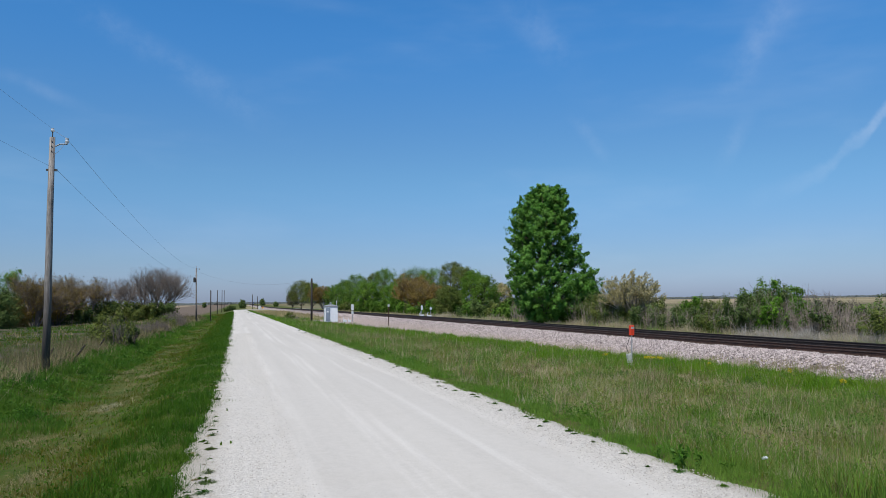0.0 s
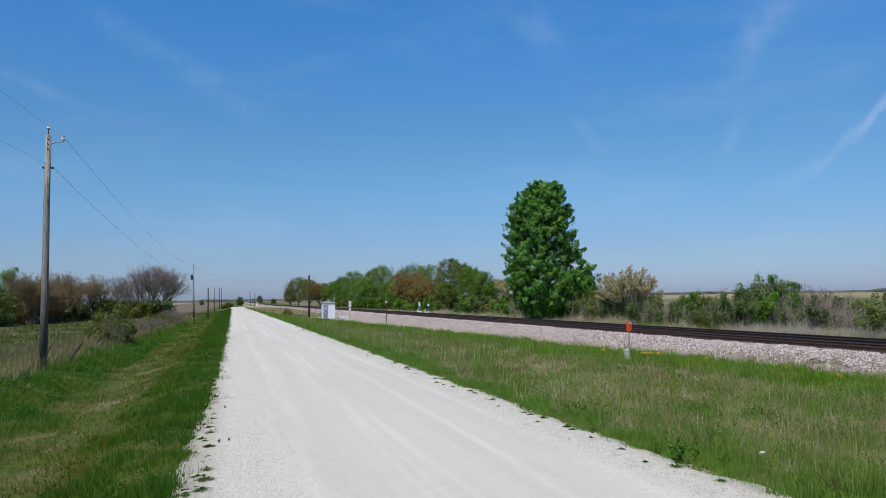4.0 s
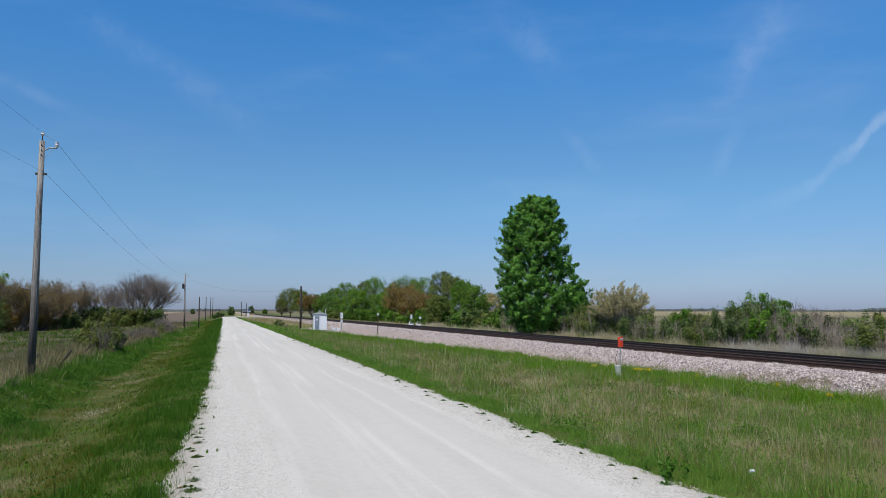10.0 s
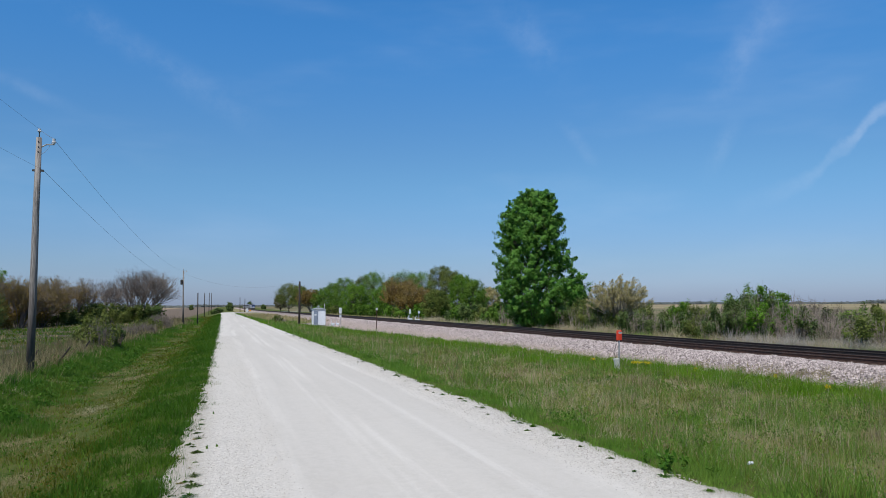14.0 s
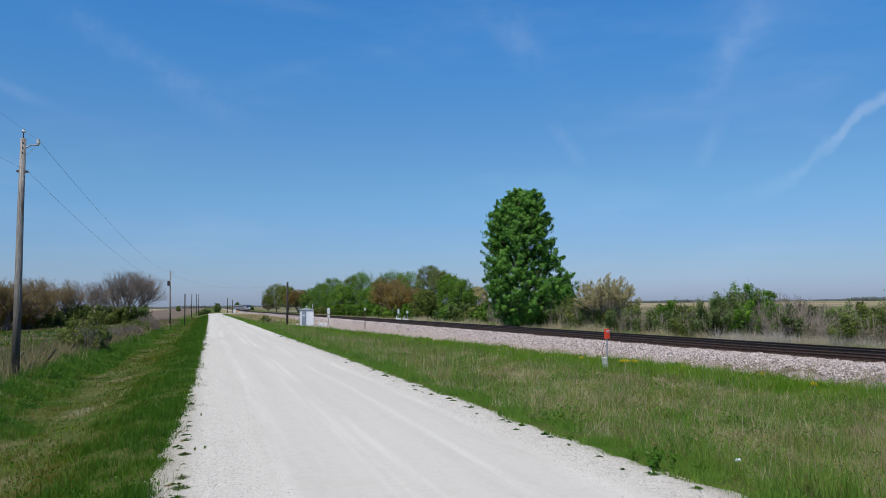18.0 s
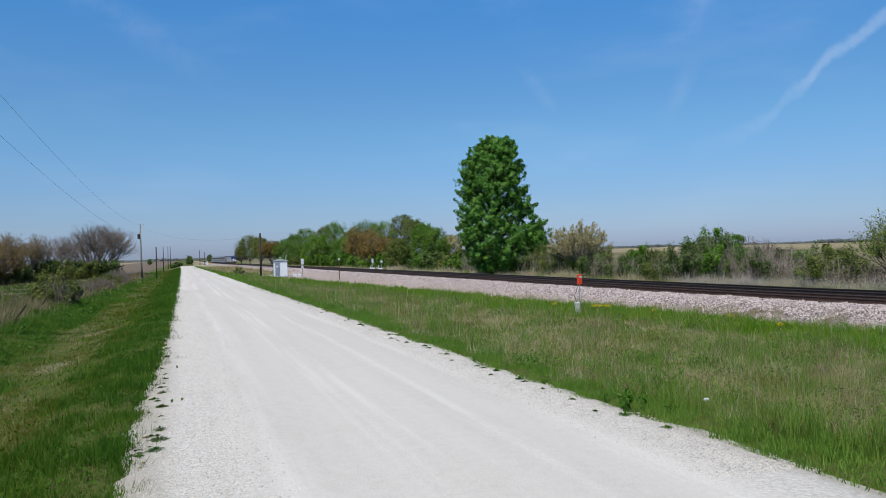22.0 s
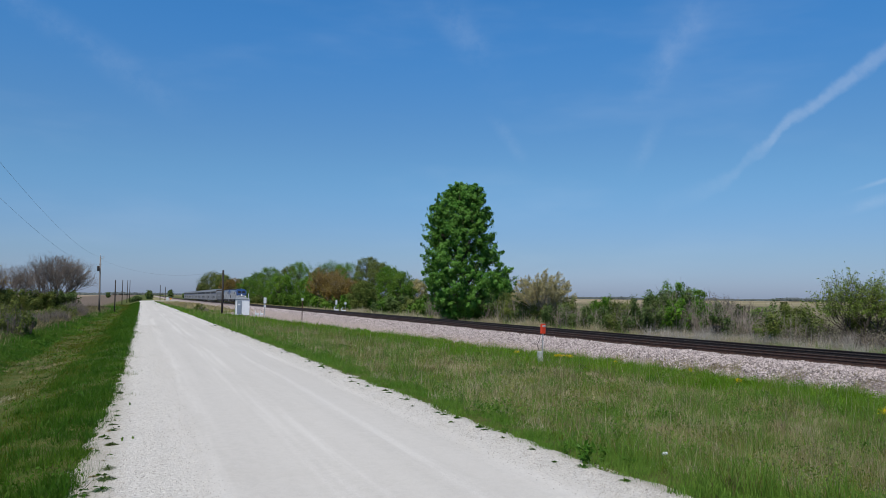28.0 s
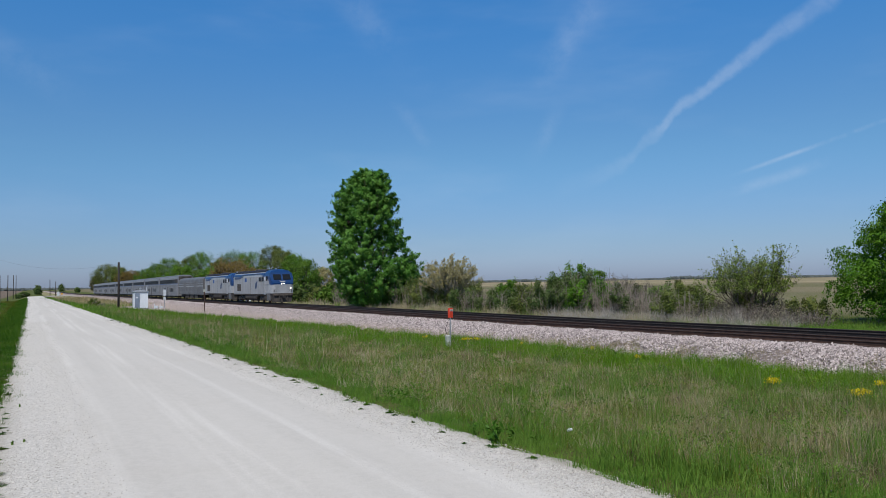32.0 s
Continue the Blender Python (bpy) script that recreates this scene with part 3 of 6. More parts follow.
# ---- ballast and tracks ----
def line_lift(y):
    """The line stands a little prouder near the camera."""
    return 0.07 * (1 - smooth(14, 34, y))


def ballast_height(x, y):
    t = toe(y)
    base = land(t, y) - fall(y)
    rise = smooth(t - 0.4, np.maximum(23.3, t + 1.2), x)
    knee = smooth(20.0, 23.3, x)
    pad = 0.13 * smooth(t - 0.5, t + 1.5, x) * smooth(60, 100, y)
    shape = np.where(y > 60, np.minimum(base + pad, TIE_TOP - 0.3) * (1 - knee) + (TIE_TOP - 0.015) * knee, base * (1 - rise) + (TIE_TOP - 0.015) * rise)
    mixed = smooth(45, 75, y)
    shape = (base * (1 - rise) + (TIE_TOP - 0.015) * rise) * (1 - mixed) + (np.minimum(base + pad, TIE_TOP - 0.3) * (1 - knee) + (TIE_TOP - 0.015) * knee) * mixed
    back = smooth(30.3, 31.9, x)
    shape = shape * (1 - back) + (-0.30) * back
    shape = shape - 0.10 * smooth(25.9, 26.4, x) * smooth(27.6, 27.1, x)
    rough = 0.035 * waver(x, y, 0.5, 2) + 0.03 * waver(x, y, 1.7, 5)
    shape = shape + line_lift(y) * smooth(t, 23.3, x)
    return fall(y) + shape + rough * smooth(t - 0.5, t + 1, x) * smooth(31.6, 30.3, x) - 0.12 * smooth(t + 0.1, t - 0.6, x)


def build_ballast_bed():
    ys = axis((-40, 5, 3), (5, 60, 0.6), (60, 140, 1.5), (140, 320, 6), (320, 1500, 30))
    us = np.concatenate([np.linspace(0, 1, 34), np.linspace(1.02, 1.6, 22)])
    gu, gy = np.meshgrid(us, ys, indexing="ij")
    start = toe(gy) - 0.6 + 0.35 * waver(gy, gy * 0.3, 1.1, 4)
    gx = start + (23.6 - start) * np.minimum(gu, 1) + np.maximum(gu - 1, 0) / 0.6 * 9.0
    verts = np.stack([gx, gy, ballast_height(gx, gy)], -1).reshape(-1, 3)
    i = np.arange(gu.size).reshape(gu.shape)
    faces = np.stack([i[:-1, :-1], i[1:, :-1], i[1:, 1:], i[:-1, 1:]], -1).reshape(-1, 4)
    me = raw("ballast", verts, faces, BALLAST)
    me.shade_smooth()
    return tagged(new("ballast", me), "pinkish crushed-granite ballast bed under two tracks", "ballast", kind="structure")


ballast = build_ballast_bed()


def stones(name, pts, size, mat, label):
    """Loose angular stones, each a lopsided lump half sunk in the bed."""
    n = len(pts)
    base = np.array([(1.1, 0, -0.3), (0, 1.1, -0.3), (-1.1, 0, -0.3), (0, -1.1, -0.3), (0, 0, 0.9)])
    shape = base[None] * rng.uniform(0.55, 1.25, (n, 5, 1)) * size[:, None, None] * rng.uniform(0.7, 1.3, (n, 1, 3))
    a = rng.uniform(0, 2 * np.pi, n)
    b = rng.uniform(-0.7, 0.7, n)
    ca, sa, cb, sb = np.cos(a), np.sin(a), np.cos(b), np.sin(b)
    x, y, z = shape[..., 0], shape[..., 1], shape[..., 2]
    y, z = y * cb[:, None] - z * sb[:, None], y * sb[:, None] + z * cb[:, None]
    x, y = x * ca[:, None] - y * sa[:, None], x * sa[:, None] + y * ca[:, None]
    verts = (np.stack([x, y, z], -1) + pts[:, None, :]).reshape(-1, 3)
    tri = np.array([(0, 1, 4), (1, 2, 4), (2, 3, 4), (3, 0, 4)])
    faces = (tri[None] + 5 * np.arange(n)[:, None, None]).reshape(-1, 3)
    return tagged(new(name, raw(name, verts, faces, mat)), label, "stones", kind="stuff")


def scatter_ballast():
    n = 125000
    y = 11 + 190 * rng.random(n) ** 2.0
    t = toe(y)
    x = t - 0.3 + (24.5 - t) * rng.random(n)
    keep = (x - t) > 0.45 + 0.5 * fuzz(x, y, 0.9, 71)
    for c in (NEAR_TRACK, FAR_TRACK):
        keep &= np.abs(np.abs(x - c) - 0.72) > 0.14
    keep &= x < NEAR_TRACK - 1.08
    x, y = x[keep], y[keep]
    s = rng.uniform(0.020, 0.047, len(x)) * (1 + y / 130)
    s[rng.random(len(x)) < 0.02] *= 1.6
    z = ballast_height(x, y) + s * 0.3
    stones("ballast_stones", np.stack([x, y, z], -1), s, STONE, "loose pink and grey granite ballast stones")


scatter_ballast()


def rail_profile(x):
    return [(x - 0.07, 0.0), (x + 0.07, 0.0), (x + 0.065, 0.02), (x + 0.015, 0.04), (x + 0.015, 0.135), (x + 0.037, 0.15), (x + 0.037, 0.18),
            (x - 0.037, 0.18), (x - 0.037, 0.15), (x - 0.015, 0.135), (x - 0.015, 0.04), (x - 0.065, 0.02)]


RAIL_Y = [-40, 0, 12, 18, 24, 30, 40, 60, 80, 120, 160, 200, 250, 300, 350, 400, 450, 500, 560, 640, 760, 1000, 1500]


def tie_top(y):
    return float(fall(y)) + TIE_TOP + float(line_lift(y))


def build_track(label, centre, steel):
    track = thing("railway_track", (centre, 0, 0), label, "railway track", "tracks")
    for side in (-0.7535, 0.7535):
        loops = [[(x, y, tie_top(y) + z) for x, z in rail_profile(side)] for y in RAIL_Y]
        rail = part("rail", Mesh().rings(loops), steel, track, "steel rail with dull dark sides")
        shine = [[(side + dx, y, tie_top(y) + 0.1805 + dz) for dx, dz in ((-0.03, 0), (0.03, 0), (0.026, 0.004), (-0.026, 0.004))] for y in RAIL_Y]
        part("running_surface", Mesh().rings(shine), RAIL_TOP, rail, "polished top of the rail")
    tie = Mesh().box(-1.3, 1.3, -0.115, 0.115, -0.16, 0.0, 0.012).mesh("tie")
    tie.materials.append(TIE)
    plate = Mesh().box(-0.09, 0.09, -0.16, 0.16, 0.0, 0.016)
    plate.box(-0.13, -0.075, -0.03, 0.03, 0.0, 0.045).box(0.075, 0.13, -0.03, 0.03, 0.0, 0.045)
    plate = plate.mesh("tie_plate")
    plate.materials.append(RUST)
    y = 8.0
    for k in range(140):
        ob = part("tie", tie, None, track)
        ob.location = (random.uniform(-0.05, 0.05), y, tie_top(y) + random.uniform(-0.012, 0.006))
        ob.rotation_euler = (0, 0, random.uniform(-0.012, 0.012))
        if k < 80:
            for side in (-0.7535, 0.7535):
                p = part("tie_plate", plate, None, ob)
                p.location = (side, 0, 0.002)
        y += 0.53
    rest = Mesh()
    ys = [-30 + 0.53 * k for k in range(71)] + [y + 0.53 * k for k in range(420)]
    for y in ys:
        z = tie_top(y)
        rest.box(-1.3, 1.3, y - 0.115, y + 0.115, z - 0.16, z)
    tagged(part("far_ties", rest, TIE, track), kind="stuff")
    return track


build_track("rusty double-rail track on dark wooden ties beside the road", NEAR_TRACK, RUST)
build_track("second rusty track on dark wooden ties along the brush", FAR_TRACK, RAIL_DARK)


# ---- plants ----
def leaf_mesh(name, pts, size, mat, long=1.5, droop=0.0, facing=None):
    """Single leaves, each a pointed four-cornered blade turned its own way, or facing about as given."""
    n = len(pts)
    d = rng.normal(size=(n, 3))
    d[:, 2] -= droop
    if facing is not None:
        d = np.cross(facing, d)
    d /= np.linalg.norm(d, axis=1)[:, None] + 1e-9
    e = np.cross(d, rng.normal(size=(n, 3)) if facing is None else facing)
    e /= np.linalg.norm(e, axis=1)[:, None] + 1e-9
    s = size[:, None]
    fold = np.cross(d, e) * s * rng.uniform(-0.25, 0.25, (n, 1))
    if facing is not None:
        verts = np.stack([pts - d * s * long * 0.45 + e * s * 0.55, pts - d * s * long * 0.45 - e * s * 0.55, pts + d * s * long * 0.65], 1).reshape(-1, 3)
        return raw(name, verts, np.arange(3 * n).reshape(n, 3), mat)
    verts = np.stack([pts - d * s * long / 2, pts + e * s / 2 + fold, pts + d * s * long / 2, pts - e * s / 2 + fold], 1).reshape(-1, 3)
    return raw(name, verts, np.arange(4 * n).reshape(n, 4), mat)


def limb(mesh, a, b, r0, r1, bend, n=5, segs=4):
    a, b = Vector(a), Vector(b)
    side = Vector((random.uniform(-1, 1), random.uniform(-1, 1), random.uniform(-0.4, 0.8))) * bend * (b - a).length
    pts = [a.lerp(b, i / segs) + side * math.sin(math.pi * i / segs) for i in range(segs + 1)]
    mesh.tube(pts, [r0 + (r1 - r0) * i / segs for i in range(segs + 1)], n)
    return pts


def spray(n, R, heading, flat, stretch=1.15):
    """Leaves gathered along a twig, longest along its heading and ragged at the end, and the way that each faces."""
    d = np.array(heading, dtype=float) + rng.normal(size=3) * 0.45
    d /= np.linalg.norm(d)
    g = np.clip(rng.normal(size=(n, 3)), -1.6, 1.6) * R * flat
    along = rng.uniform(-1.0, 1.0, n) * R * stretch
    p = g * (1 - 0.35 * np.clip(along / R, 0, 1))[:, None] + along[:, None] * d
    return p, p / R * 1.1 + d * 0.45 + rng.normal(size=(n, 3)) * 0.50


def leafy_tree(name, x, y, height, radius, mat, label, envelope, leaves, leaf=0.3, lobes=60, lobe=0.16, bare=0.12, trunk=0.02, category="tree", group="", thin=None, base=None, inner=0.12, bark=None, lopsided=(0, 0), rough=0.07, lift=0.7, flat=0.45, stretch=1.15, reach=0.9):
    """A trunk, limbs to the middle of each spray, and sprays of leaves inside an outline.
    envelope: rows of height share, radius share and, if lopsided, shift of the middle along that direction."""
    z = land1(x, y) if base is None else base
    tree = thing(name, (x, y, z), label, category, group)
    wood = Mesh()
    hs, rs = [e[0] for e in envelope], [e[1] for e in envelope]
    shift = [e[2] if len(e) > 2 else 0.0 for e in envelope]
    side = np.array([lopsided[0], lopsided[1], 0.0]) * radius
    top = Vector(side * shift[-1] * 0.5) + Vector((0, 0, height * 0.93))
    spine = limb(wood, (0, 0, -0.2), top, height * trunk, height * 0.003, 0.02, 8, 8)
    pts, facing = [], []
    share = max(30, leaves // lobes)
    for k in range(lobes):
        h = bare + (1 - bare) * ((k + random.random()) / lobes)
        env = np.interp(h, hs, rs) * radius
        a = random.uniform(0, 2 * math.pi)
        q = math.sqrt(random.uniform(inner, 1.0))
        R = lobe * radius * random.uniform(0.55, 1.3)
        rr = max(0.0, env - reach * R) * q * random.uniform(1 - rough, 1 + rough)
        mid = side * np.interp(h, hs, shift)
        c = np.array([rr * math.cos(a), rr * math.sin(a), h * (height - 0.75 * R)]) + mid
        root = spine[max(0, min(8, int(8 * max(0.05, (h - 0.18)))))]
        if k % max(1, lobes // 150) == 0:
            limb(wood, root, Vector(c), height * 0.0035, height * 0.0012, 0.10, 4, 3)
        g, way_out = spray(int(share * random.uniform(0.5, 1.5)), R, (math.cos(a), math.sin(a), lift), flat, stretch)
        pts.append(c + g), facing.append(way_out)
    pts, facing = np.concatenate(pts), np.concatenate(facing)
    hole = fuzz(pts[:, 0] + 0.7 * pts[:, 2], pts[:, 1] + 0.9 * pts[:, 2], height * 0.055, int(abs(x)) % 50)
    keep = (hole > (-0.5 if thin is None else thin)) & (pts[:, 2] > 0.05)
    pts, facing = pts[keep], facing[keep]
    sizes = leaf * rng.uniform(0.6, 1.3, len(pts))
    part("trunk", wood, bark or BARK, tree, smooth=True)
    part("crown", leaf_mesh("crown", pts, sizes, mat, 1.35, 0.0, facing), None, tree)
    return tree


def twigs(mesh, start, heading, length, r, level, spread, lift, least):
    """Forking bare branches."""
    h = heading.normalized()
    bend = Vector((random.uniform(-1, 1), random.uniform(-1, 1), random.uniform(-0.5, 1))) * 0.25
    mid = start + h * length * 0.55
    end = mid + (h + bend).normalized() * length * 0.45
    if level > 1:
        mesh.tube([start, mid, end], [r, max(least, r * 0.8), max(least * 0.7, r * 0.6)], 4 if level > 2 else 3, False)
    else:
        mesh.tube([start, end], [r, max(least * 0.7, r * 0.6)], 3, False)
    if level == 0:
        return
    for k in range(3 + (random.random() < 0.45)):
        turn = Vector((random.uniform(-1, 1), random.uniform(-1, 1), random.uniform(-0.6, 0.7) + lift)) * spread
        at = start.lerp(mid, 0.7) if k == 2 and random.random() < 0.5 else mid.lerp(end, random.uniform(0.1, 1.0))
        twigs(mesh, at, (end - mid).normalized() + turn, length * random.uniform(0.60, 0.86), max(least, r * 0.58), level - 1, spread, lift, least)


def bare_tree(name, x, y, height, label, level=5, spread=0.75, stems=5, mat=None, leaf_mat=None, leaves=0, leaf=0.2, group="", wide=1.0, thick=0.012, least=0.012, tilts=(0.15, 0.85), low=0.3):
    """A leafless or budding tree of many forked stems."""
    tree = thing(name, (x, y, land1(x, y)), label, "tree", group)
    wood = Mesh()
    for k in range(stems):
        a = 2 * math.pi * (k + random.random()) / stems
        tilt = random.uniform(*tilts)
        twigs(wood, Vector((0.25 * math.cos(a), 0.25 * math.sin(a), -0.1)), Vector((tilt * math.cos(a), tilt * math.sin(a), 1)), height * 0.27, height * thick, level, spread, 0.12, least)
    v = np.array(wood.v)
    top = np.percentile(v[:, 2], 99.5)
    side = np.percentile(np.hypot(v[:, 0], v[:, 1]), 97)
    k, q = height / top, wide * height * 0.5 / side
    v = v * np.array([q, q, k])
    v[:, 2] = np.where(v[:, 2] > height, height + (v[:, 2] - height) * 0.5, v[:, 2])
    wood.v = [tuple(p) for p in v]
    if leaves:
        tips = v[v[:, 2] > low * height]
        pick = tips[rng.integers(0, len(tips), leaves)] + rng.normal(size=(leaves, 3)) * 0.012 * height
        part("crown", leaf_mesh("crown", pick, leaf * rng.uniform(0.6, 1.3, leaves), leaf_mat, 1.5), None, tree)
    part("trunk", wood, mat or TWIG, tree)
    return tree


def fan_tree(name, x, y, height, radius, label, limbs, leaves, leaf):
    """Many slender limbs fanning out of a short bole to a rounded crown, with budding twigs along their outer halves."""
    tree = thing(name, (x, y, land1(x, y)), label, "tree")
    wood = Mesh()
    limb(wood, (0, 0, -0.15), (0.05, 0.0, 0.9), 0.16, 0.12, 0.05, 4, 7)
    tips = []
    for k in range(limbs):
        up = -0.12 + 1.12 * random.random()
        a = k * 2.39996
        reach = random.choice([random.uniform(0.35, 0.9), random.uniform(0.85, 1.03)])
        out = math.sqrt(max(0.0, 1 - up * up)) * radius * reach
        end = Vector((out * math.cos(a), out * math.sin(a), 2.9 + (height - 3.0) * up * min(1.0, reach + 0.1)))
        root = Vector((0.1 * math.cos(a), 0.1 * math.sin(a), random.uniform(0.5, 1.0)))
        knee = root.lerp(end, 0.5) + Vector((0, 0, 0.22 * random.uniform(0, 1)))
        wood.tube([root, knee, end], [0.045, 0.024, 0.008], 5, False)
        for j in range(8):
            u = random.uniform(0.25, 1.0)
            foot = knee.lerp(end, u)
            way = (end - root).normalized() + Vector((random.uniform(-1, 1), random.uniform(-1, 1), random.uniform(-0.7, 0.9))) * 1.2
            tip = foot + way.normalized() * random.uniform(0.25, 0.55)
            wood.tube([foot, tip], [0.012, 0.005], 3, False)
            tips.append((foot, tip))
    at = rng.integers(0, len(tips), leaves)
    u = rng.uniform(0.15, 1.05, leaves)[:, None]
    a, b = np.array([t[0] for t in tips])[at], np.array([t[1] for t in tips])[at]
    p = a + (b - a) * u + rng.normal(size=(leaves, 3)) * 0.05
    p = p[p[:, 2] > 1.3]
    part("crown", leaf_mesh("crown", p, leaf * rng.uniform(0.6, 1.3, len(p)), LEAF_PALE, 1.5), None, tree)
    part("trunk", wood, PALE_BARK, tree)
    return tree


def shrub(name, x, y, height, width, mat, label, leaves, leaf, stems=26, group="", twig=None, clumps=22):
    """Many stems from one root and uneven sprays of leaves."""
    ob = thing(name, (x, y, land1(x, y)), label, "shrub", group)
    if mat is LEAF_GREY:
        stems, leaves, leaf = stems * 3, leaves // 4, leaf * 0.7
    wood = Mesh()
    pts, facing = [], []
    for k in range(clumps):
        a, q = random.uniform(0, 2 * math.pi), math.sqrt(random.random())
        R = 0.17 * width * random.uniform(0.6, 1.2)
        h = height * random.uniform(0.15, 0.90) * (1 - 0.30 * q * q)
        c = np.array([0.5 * width * q * math.cos(a), 0.5 * width * q * math.sin(a), h])
        g, way_out = spray(int(leaves / clumps * random.uniform(0.5, 1.5)), R, (0.4 * math.cos(a), 0.4 * math.sin(a), 1.0), 0.42)
        pts.append(c + g), facing.append(way_out)
    pts, facing = np.concatenate(pts), np.concatenate(facing)
    pts[:, 2] = np.abs(pts[:, 2])
    keep = pts[:, 2] < height * 1.10
    pts, facing = pts[keep], facing[keep]
    for k in range(stems):
        a, q = random.uniform(0, 2 * math.pi), math.sqrt(random.random())
        foot = Vector((0.36 * width * q * math.cos(a), 0.36 * width * q * math.sin(a), -0.1))
        e = Vector((0.5 * width * q * math.cos(a), 0.5 * width * q * math.sin(a), height * random.uniform(0.55, 1.0) * (1 - 0.25 * q * q)))
        limb(wood, foot, e, 0.020, 0.006, 0.06, 3, 3)
        for j in range(3):
            root = foot.lerp(e, random.uniform(0.35, 0.9))
            tip = root + Vector((random.uniform(-1, 1), random.uniform(-1, 1), random.uniform(0.3, 1.6))) * 0.16 * height
            tip.z = min(tip.z, height * random.uniform(0.9, 1.06))
            limb(wood, root, tip, 0.010, 0.004, 0.1, 3, 2)
    tagged(part("branchwork", wood, twig or TWIG, ob), kind="stuff")
    part("foliage", leaf_mesh("foliage", pts, leaf * rng.uniform(0.5, 1.4, len(pts)), mat, 2.0, 0.0, facing), None, ob)
    return ob


DOME = [(0, 0.50), (0.12, 0.80), (0.3, 1.0), (0.5, 1.0), (0.70, 0.95), (0.84, 0.80), (0.94, 0.60), (1, 0.36)]
ROUND = [(0, 0.55), (0.12, 0.85), (0.3, 1.0), (0.55, 1.0), (0.75, 0.90), (0.9, 0.68), (1, 0.40)]
COLUMN = [(0, 0.35, 0.05), (0.05, 0.6, 0.1), (0.1, 0.82, 0.14), (0.2, 1.0, 0.16), (0.3, 1.02, 0.15), (0.38, 0.96, 0.12), (0.46, 0.86, 0.03), (0.63, 0.83, -0.05), (0.77, 0.77, -0.06), (0.86, 0.66, -0.03), (0.93, 0.54, 0.02), (1, 0.36, 0.08)]

# the tall cottonwood beyond the tracks
leafy_tree("cottonwood_tree", 33.7, 80.8, 15.6, 5.35, LEAF_BIG, "tall dense green cottonwood tree beside the railway", COLUMN, 150000, 0.145, 1500, 0.080, 0.03, 0.014, thin=-0.44, rough=0.10, lopsided=(0.92, -0.39), flat=0.40, reach=1.1)
leafy_tree("sapling", 37.0, 78.5, 5.2, 2.6, LEAF_BIG, "low green side growth at the foot of the cottonwood", ROUND, 4600, 0.22, 50, 0.3, 0.05, 0.016)

# pale budding tree beside it
fan_tree("budding_tree", 36.6, 66.8, 5.4, 3.2, "pale yellow budding tree with a wide fan-shaped crown", 150, 36000, 0.058)

# row of trees beyond the tracks: bearing, top height angle, distance, leaf, label
WOOD_ROW = [
    (4.1, 0.75, 470, LEAF_GREY, 3.2), (4.7, 1.55, 420, LEAF_OLIVE, 6.2), (5.5, 1.35, 400, LEAF_OLIVE, 5.0), (6.3, 1.10, 380, LEAF_RUST, 5.0), (7.2, 1.25, 330, LEAF_GREEN, 4.6),
    (7.9, 1.60, 300, LEAF_GREEN, 4.2), (8.7, 1.98, 275, LEAF_GREEN, 4.6), (9.4, 1.55, 235, LEAF_FRESH, 3.8), (10.0, 2.05, 250, LEAF_OLIVE, 3.8), (10.8, 2.40, 240, LEAF_FRESH, 4.6),
    (11.6, 1.3, 200, LEAF_FRESH, 3.3), (12.2, 1.90, 215, LEAF_OLIVE, 3.6), (13.1, 2.45, 225, LEAF_GREEN, 4.6), (12.9, 1.95, 180, LEAF_RUST, 3.4), (14.3, 2.35, 205, LEAF_FRESH, 4.2),
    (14.2, 1.25, 160, LEAF_RUST, 2.9), (15.7, 2.80, 170, LEAF_OLIVE, 3.4), (16.6, 2.45, 165, LEAF_OLIVE, 3.2), (17.4, 2.15, 150, LEAF_FRESH, 3.0), (18.2, 1.75, 146, LEAF_GREEN, 2.9),
    (15.4, 1.0, 140, LEAF_OLIVE, 2.6), (19.3, 1.2, 150, LEAF_PALE, 2.6)]
KINDS = {"olive_leaf": "olive-green", "green_leaf": "green", "budding_rust_leaf": "rust-brown budding", "fresh_leaf": "fresh green", "cottonwood_leaf": "deep green", "grey_twig_spray": "grey leafless", "pale_blossom": "pale budding"}
for az, el, r, mat, rad in WOOD_ROW:
    x, y = r * math.sin(radians(az)), r * math.cos(radians(az))
    z = land1(x, y)
    h = 2.6 + r * math.tan(radians(el)) - z
    label = f"{KINDS[mat.name]} tree in the row beyond the tracks"
    h *= 1.02
    if mat is LEAF_RUST:
        bare_tree("tree", x, y, h * 0.96, label, 4, 0.62, 12, TWIG, LEAF_RUST, 22000, 0.09 + r / 2200, "trees beyond the tracks", 3.2 * rad / h, 0.010, 0.010)
    else:
        leafy_tree("tree", x, y, h, rad * random.uniform(1.22, 1.42) * (1.0 if az < 15 else 0.85), mat, label, DOME, 15000, 0.09 + r / 2700, 150, 0.22, 0.30 if az < 6 else 0.04, 0.016, group="trees beyond the tracks", thin=-0.46, inner=0.34, rough=0.11, flat=0.5, stretch=0.7)

